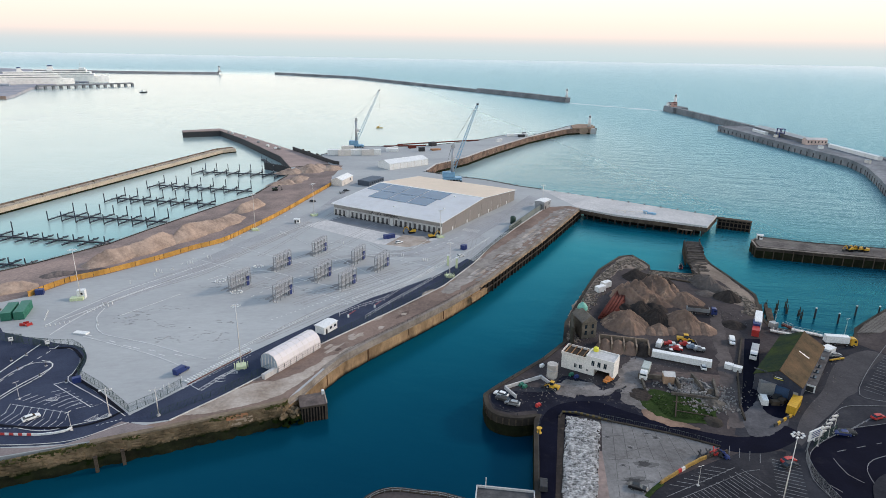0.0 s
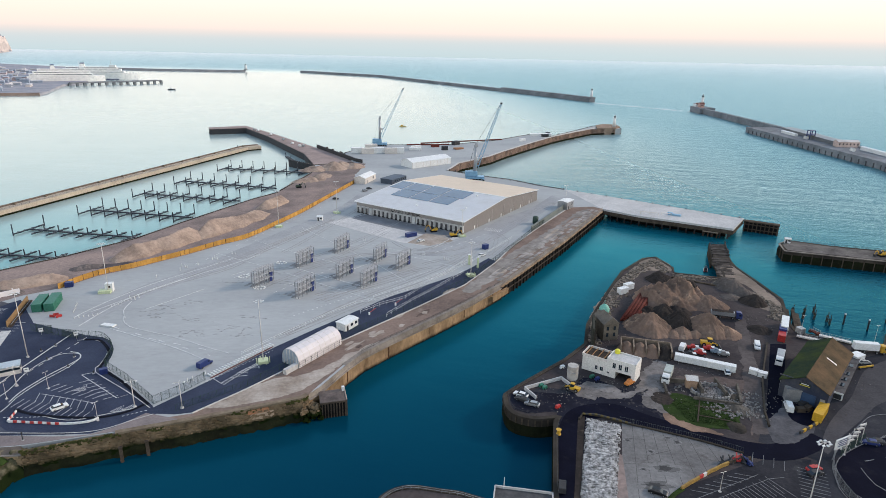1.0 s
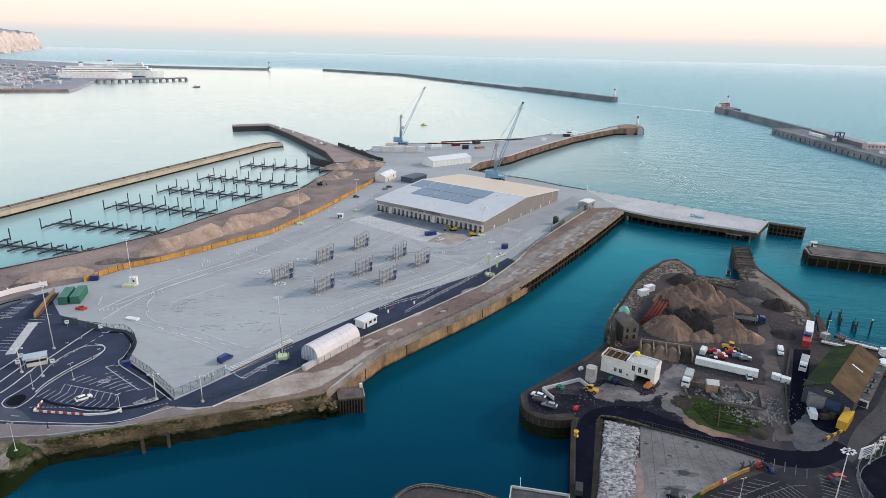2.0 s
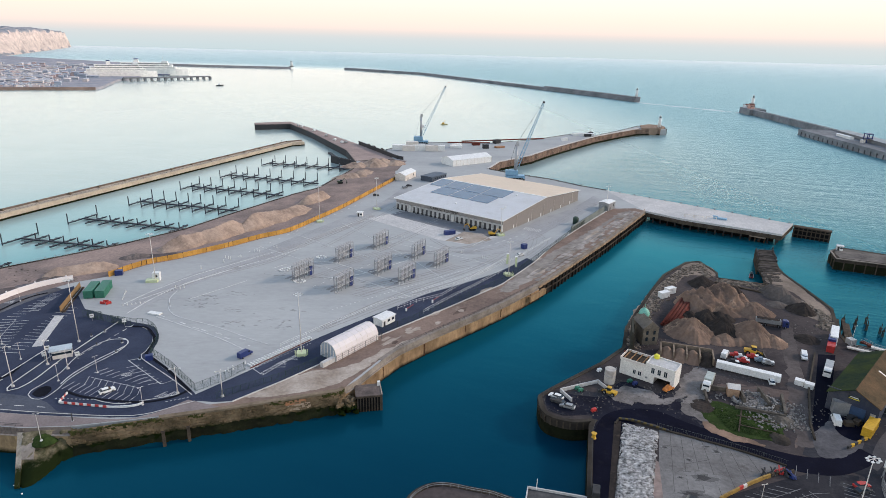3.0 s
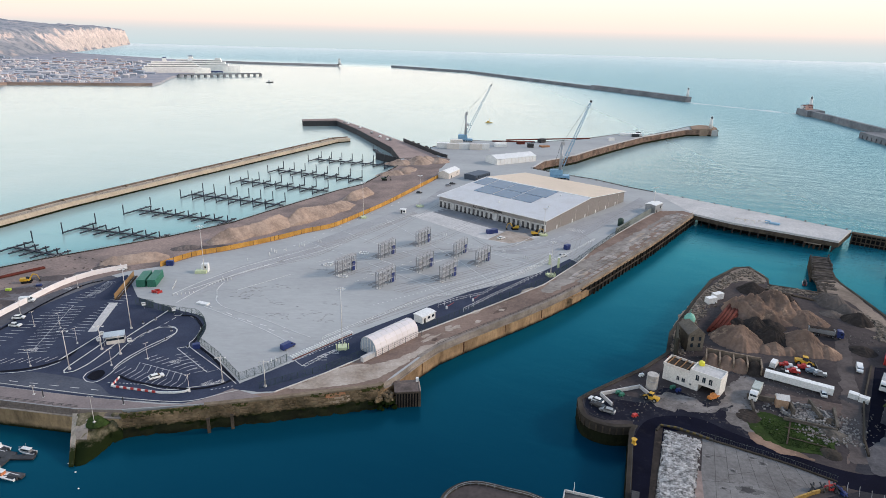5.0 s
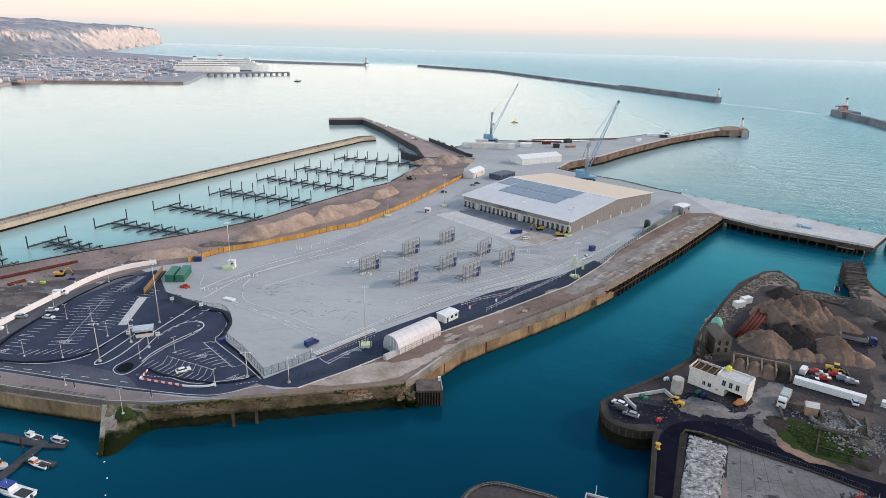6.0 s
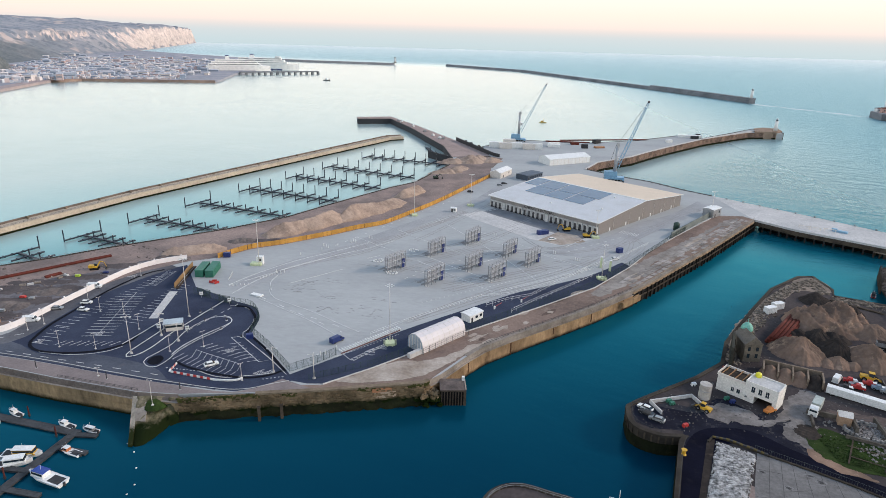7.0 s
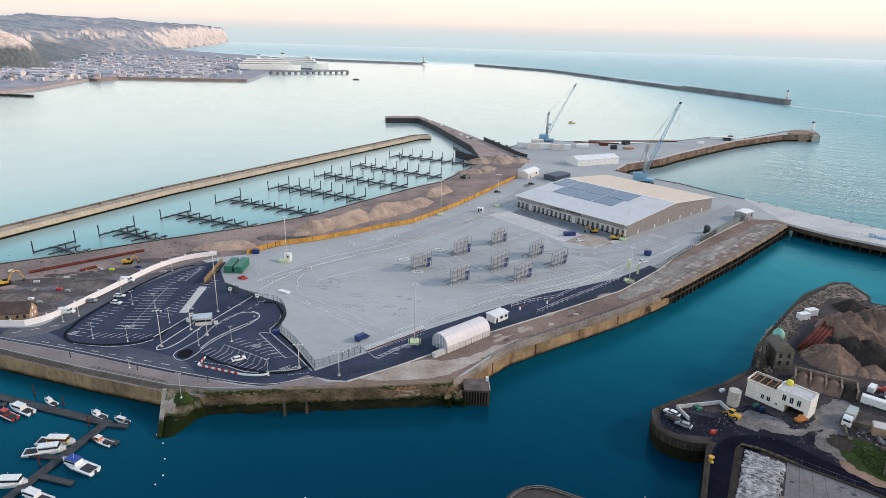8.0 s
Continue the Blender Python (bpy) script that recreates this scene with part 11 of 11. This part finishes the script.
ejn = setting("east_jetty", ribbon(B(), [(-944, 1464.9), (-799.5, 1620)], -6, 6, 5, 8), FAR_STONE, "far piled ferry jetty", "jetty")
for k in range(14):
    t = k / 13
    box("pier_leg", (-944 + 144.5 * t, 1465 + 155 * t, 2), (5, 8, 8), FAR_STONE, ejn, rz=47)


def ferry(p, heading, l, label):
    f = thing("ferry", p[0], p[1], 0, heading, label, "ferry", "ferries")
    w = l * 0.15
    secs = []
    for k in range(9):
        t = k / 8
        half = w / 2 * (1 if t < 0.7 else max(0.06, 1 - ((t - 0.7) / 0.3) ** 2))
        secs.append([(-l / 2 + l * t, -half * .8, 0), (-l / 2 + l * t, half * .8, 0), (-l / 2 + l * t, half, 17), (-l / 2 + l * t, -half, 17)])
    part("hull", loft(B(), secs), surface("ferry_white", (0.90, 0.87, 0.82), (0.86, 0.82, 0.77), 0.5, 0.02, 0.2, 0) if "ferry_white" not in bpy.data.materials else bpy.data.materials["ferry_white"], f)
    box("hull_stripe", (-l * 0.1, 0, 1.6), (l * 0.72, w * 0.90, 2.0), BLUE, f)
    for n, (a, b, z) in enumerate(((-0.47, 0.34, 20), (-0.42, 0.30, 25.5), (-0.36, 0.25, 31))):
        d = box("deckhouse", (l * (a + b) / 2, 0, z), (l * (b - a), w * (0.96 - n * 0.08), 5.6), bpy.data.materials["ferry_white"], f)
        box("window_strip", (l * (a + b) / 2, 0, z + 0.3), (l * (b - a) * 0.96, w * (0.97 - n * 0.08), 1.1), GLASS, d)
    box("bridge", (l * 0.2, 0, 36), (l * 0.07, w * 1.02, 5), WHITE, f)
    part("funnel", side_shape(B(), [(-l * .20, 33), (-l * .13, 33), (-l * .145, 42), (-l * .19, 42)], w * 0.3), bpy.data.materials["ferry_white"], f)
    box("funnel_cap", (-l * .1675, 0, 43), (l * .05, w * 0.32, 2.4), BLUE, f)
    part("mast_pole", tube(B(), (l * 0.18, 0, 38), (l * 0.18, 0, 52), 0.6, 0.3, 6), WHITE, f)
    return f


ferry(((-1014.1, 1702.3)), 24, 200, "white car ferry moored at the far terminal")
ferry(((-1010.1, 1562.2)), 36, 170, "white car ferry berthed at the far docks")
rnd = random.Random(3)
# haze mixed into the far walls and panes: pale, with little contrast
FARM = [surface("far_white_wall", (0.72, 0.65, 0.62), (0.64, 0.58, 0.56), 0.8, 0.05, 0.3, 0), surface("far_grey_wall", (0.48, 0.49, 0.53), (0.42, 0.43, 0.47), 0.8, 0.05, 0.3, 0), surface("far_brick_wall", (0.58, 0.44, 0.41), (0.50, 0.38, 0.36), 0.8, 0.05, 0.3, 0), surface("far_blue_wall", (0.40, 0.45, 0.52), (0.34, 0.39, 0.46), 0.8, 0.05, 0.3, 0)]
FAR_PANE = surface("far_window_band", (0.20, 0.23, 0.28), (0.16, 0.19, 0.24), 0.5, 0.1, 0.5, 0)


def ashore(x, y):
    """Whether a point lies on the eastern dock ground."""
    odd = False
    for (ax_, ay_), (bx_, by_) in zip(EAST, EAST[1:] + EAST[:1]):
        if (ay_ > y) != (by_ > y) and x < ax_ + (y - ay_) / (by_ - ay_) * (bx_ - ax_):
            odd = not odd
    return odd


def far_building(x, y, l, w, h, heading, m, label):
    b = thing("dock_building", x, y, 4.5, heading, label, "building", "far dock buildings")
    box("wall", (0, 0, h / 2), (l, w, h), m, b)
    part("roof", side_shape(B(), [(-l / 2 - 1, h), (l / 2 + 1, h), (l / 2 - 1, h + 1.6), (-l / 2 + 1, h + 1.6)], w + 1.5, 0.6), FARM[1] if m is not FARM[1] else FARM[0], b)
    box("window_strip", (0, -w / 2 - 0.1, h * 0.55), (l * 0.85, 0.3, h * 0.2), FAR_PANE, b)


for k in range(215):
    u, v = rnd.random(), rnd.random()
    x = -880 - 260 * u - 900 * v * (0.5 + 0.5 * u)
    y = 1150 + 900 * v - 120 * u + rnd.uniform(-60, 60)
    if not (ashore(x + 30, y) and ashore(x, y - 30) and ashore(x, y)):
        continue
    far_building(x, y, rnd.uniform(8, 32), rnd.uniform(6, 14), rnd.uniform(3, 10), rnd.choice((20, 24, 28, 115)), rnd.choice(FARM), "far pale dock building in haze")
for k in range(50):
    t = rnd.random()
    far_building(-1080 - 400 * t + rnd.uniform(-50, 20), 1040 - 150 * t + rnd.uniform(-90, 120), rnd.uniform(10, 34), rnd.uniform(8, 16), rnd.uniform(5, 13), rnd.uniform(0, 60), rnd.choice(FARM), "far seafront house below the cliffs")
def mixed_paint():
    """Sheds and trailers in many paints paled for distance haze, one to each."""
    m, n, l, p = nodes_of("mixed_dock_paint")
    geo = n.new("ShaderNodeNewGeometry")
    k = n.new("ShaderNodeValToRGB")
    k.color_ramp.interpolation = "CONSTANT"
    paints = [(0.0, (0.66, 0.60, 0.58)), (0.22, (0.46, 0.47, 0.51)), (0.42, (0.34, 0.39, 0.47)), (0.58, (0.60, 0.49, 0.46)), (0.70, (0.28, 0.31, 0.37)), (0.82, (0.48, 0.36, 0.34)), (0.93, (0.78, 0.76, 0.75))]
    while len(k.color_ramp.elements) < len(paints):
        k.color_ramp.elements.new(0.5)
    for e, (at, c) in zip(k.color_ramp.elements, paints):
        e.position, e.color = at, (*c, 1)
    l.new(geo.outputs["Random Per Island"], k.inputs[0])
    l.new(k.outputs[0], p.inputs["Base Color"])
    p.inputs["Roughness"].default_value = 0.7
    return m


bm = B()
for k in range(5200):
    u, v = rnd.random(), rnd.random()
    x, y = -850 - 420 * u - 560 * v, 1060 + 860 * v - 100 * u + rnd.uniform(-60, 40)
    if not (ashore(x + 14, y) and ashore(x, y - 14)):
        continue
    s = rnd.uniform(1.5, 6)
    hh = 2.2 + 0.5 * s * rnd.random()
    face_box(bm, (x, y, 4.5 + hh / 2), (s * rnd.choice((1.2, 2.0, 3.2)), rnd.uniform(2.2, 4.5), hh), rnd.choice((20, 24, 28, 110)))
for k in range(700):
    t = rnd.random()
    x, y = -1080 - 400 * t + rnd.uniform(-90, 40), 1060 - 130 * t + rnd.uniform(-110, 160)
    if ashore(x + 10, y - 10):
        hh = rnd.uniform(3, 9)
        face_box(bm, (x, y, 4.5 + hh / 2), (rnd.uniform(4, 12), rnd.uniform(4, 8), hh), rnd.uniform(0, 60))
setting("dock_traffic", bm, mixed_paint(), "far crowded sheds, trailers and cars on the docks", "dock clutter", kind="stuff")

# the coast: chalk cliffs, scrubby slopes and rolling downs in one sheet
def coast_material():
    m, n, l, p = nodes_of("hazed_chalk_and_downland")
    geo = n.new("ShaderNodeNewGeometry")
    pos = geo.outputs["Position"]
    sep = n.new("ShaderNodeSeparateXYZ")
    l.new(geo.outputs["Normal"], sep.inputs[0])
    big, mid, small = noise_at(n, l, pos, 0.006, 6, 0.65), noise_at(n, l, pos, 0.03, 6, 0.7), noise_at(n, l, pos, 0.12, 4, 0.7)
    # chalk and grass colours include the haze: paler, pinker and bluer
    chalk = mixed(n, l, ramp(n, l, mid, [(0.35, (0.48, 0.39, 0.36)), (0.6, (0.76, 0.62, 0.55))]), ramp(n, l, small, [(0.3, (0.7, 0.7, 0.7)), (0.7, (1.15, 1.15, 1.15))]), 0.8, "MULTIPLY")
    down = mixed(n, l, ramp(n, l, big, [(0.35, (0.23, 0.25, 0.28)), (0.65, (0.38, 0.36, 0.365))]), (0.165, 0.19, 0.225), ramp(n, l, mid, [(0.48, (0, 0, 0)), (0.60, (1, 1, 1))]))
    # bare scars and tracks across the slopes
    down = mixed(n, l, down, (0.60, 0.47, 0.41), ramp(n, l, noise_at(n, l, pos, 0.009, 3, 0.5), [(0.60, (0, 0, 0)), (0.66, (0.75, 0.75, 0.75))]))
    steep = n.new("ShaderNodeMath")
    steep.operation = "MULTIPLY_ADD"
    steep.inputs[1].default_value = 0.95
    l.new(noise_at(n, l, pos, 0.014, 5, 0.6), steep.inputs[0])
    l.new(sep.outputs["Z"], steep.inputs[2])
    fac = n.new("ShaderNodeMapRange")
    fac.inputs["From Min"].default_value, fac.inputs["From Max"].default_value = 1.13, 1.20
    l.new(steep.outputs[0], fac.inputs["Value"])
    # scrub climbs the foot of the near cliff
    place = n.new("ShaderNodeSeparateXYZ")
    l.new(pos, place.inputs[0])
    low = n.new("ShaderNodeMath")
    low.operation = "MULTIPLY_ADD"
    low.inputs[1].default_value = 70.0
    l.new(noise_at(n, l, pos, 0.02, 5, 0.6), low.inputs[0])
    l.new(place.outputs["Z"], low.inputs[2])
    foot = n.new("ShaderNodeMapRange")
    foot.inputs["From Min"].default_value, foot.inputs["From Max"].default_value = 84, 96
    foot.inputs["To Min"].default_value, foot.inputs["To Max"].default_value = 1.0, 0.0
    l.new(low.outputs[0], foot.inputs["Value"])
    near_ = n.new("ShaderNodeMapRange")
    near_.inputs["From Min"].default_value, near_.inputs["From Max"].default_value = 1500, 2100
    near_.inputs["To Min"].default_value, near_.inputs["To Max"].default_value = 1.0, 0.15
    l.new(place.outputs["Y"], near_.inputs["Value"])
    both = n.new("ShaderNodeMath")
    both.operation = "MULTIPLY"
    l.new(foot.outputs[0], both.inputs[0])
    l.new(near_.outputs[0], both.inputs[1])
    scrub = ramp(n, l, small, [(0.35, (0.085, 0.10, 0.105)), (0.65, (0.17, 0.18, 0.175))])
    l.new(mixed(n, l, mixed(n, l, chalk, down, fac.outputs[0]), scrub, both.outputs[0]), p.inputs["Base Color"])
    p.inputs["Roughness"].default_value = 0.95
    bp = n.new("ShaderNodeBump")
    bp.inputs["Strength"].default_value, bp.inputs["Distance"].default_value = 0.8, 6.0
    l.new(mid, bp.inputs["Height"])
    l.new(bp.outputs[0], p.inputs["Normal"])
    return m


COAST = [(-1640, 640, 100, 30), (-1540, 900, 100, 30), (-1475, 1050, 96, 28), (-1401.2, 1154.1, 92, 26), (-1412.3, 1204.8, 74, 30), (-1473.7, 1279.7, 34, 50), (-1590, 1340, 26, 180), (-1670, 1450, 58, 190), (-1760, 1640, 74, 230),
         (-1867, 1873, 80, 230), (-2000, 2150, 86, 190), (-2190, 2543, 96, 110), (-2371, 2884, 106, 40), (-2600, 3300, 108, 36), (-2825, 3722, 108, 32), (-3060, 4140, 104, 28), (-3217, 4417, 98, 24)]
line = smooth_line([(a, b) for a, b, c, d in COAST], 12)
cum = [0.0]
for a, b in zip(COAST, COAST[1:]):
    cum.append(cum[-1] + max(1, int(math.hypot(b[0] - a[0], b[1] - a[1]) / 12)))
DEPTHS = [0, 4, 9, 15, 22, 30, 40, 52, 66, 82, 96, 108, 120, 132, 145, 158, 171, 185, 200, 215, 230, 250, 275, 300, 360, 430, 520, 640, 800, 1000]
bm = B()
rows_ = []
for i, (x, y) in enumerate(line):
    k = next(j for j in range(len(cum) - 1) if i <= cum[j + 1])
    t = (i - cum[k]) / (cum[k + 1] - cum[k])
    hc = COAST[k][2] + (COAST[k + 1][2] - COAST[k][2]) * t
    wd = COAST[k][3] + (COAST[k + 1][3] - COAST[k][3]) * t
    jag = noise.fractal(Vector((x * 0.009, y * 0.009, 3)), 1, 2, 5)
    row = []
    for d in DEPTHS:
        px, py = x - 0.87 * d, y - 0.49 * d
        e = d - (0.35 * wd + 6) * (0.5 + 0.8 * jag) - 3 * noise.noise(Vector((px * 0.05, py * 0.05, 1)))
        rise_ = min(1.0, max(0.0, e / wd))
        rise_ = rise_ ** 0.8
        # above the long slopes a chalk scarp breaks out
        scarp = min(1.0, max(0.0, (wd - 90) / 60)) * min(1.0, max(0.0, 0.75 + 1.6 * noise.noise(Vector((x * 0.0045, y * 0.0045, 11)))))
        up = min(1.0, max(0.0, (e / wd - 0.66 - 0.10 * jag) / 0.07))
        rise_ = rise_ * (1 - scarp) + scarp * (0.60 * min(1.0, max(0.0, e / wd / 0.66)) + 0.40 * up)
        gull = noise.fractal(Vector((px * 0.011, py * 0.011, 7)), 1, 2, 5)
        roll = noise.fractal(Vector((px * 0.0022, py * 0.0022, 5)), 1, 2, 4)
        z = 5 + hc * rise_ * (1 + 0.30 * gull * (1 - 0.6 * rise_)) + max(0.0, e - wd) / 1000 * 34 * (1 + 0.8 * roll) + 7 * roll * min(1, d / 150)
        row.append(bm.verts.new((px, py, z if d else -2)))
    rows_.append(row)
for a, b in zip(rows_, rows_[1:]):
    for j in range(len(DEPTHS) - 1):
        bm.faces.new((a[j], b[j], b[j + 1], a[j + 1]))
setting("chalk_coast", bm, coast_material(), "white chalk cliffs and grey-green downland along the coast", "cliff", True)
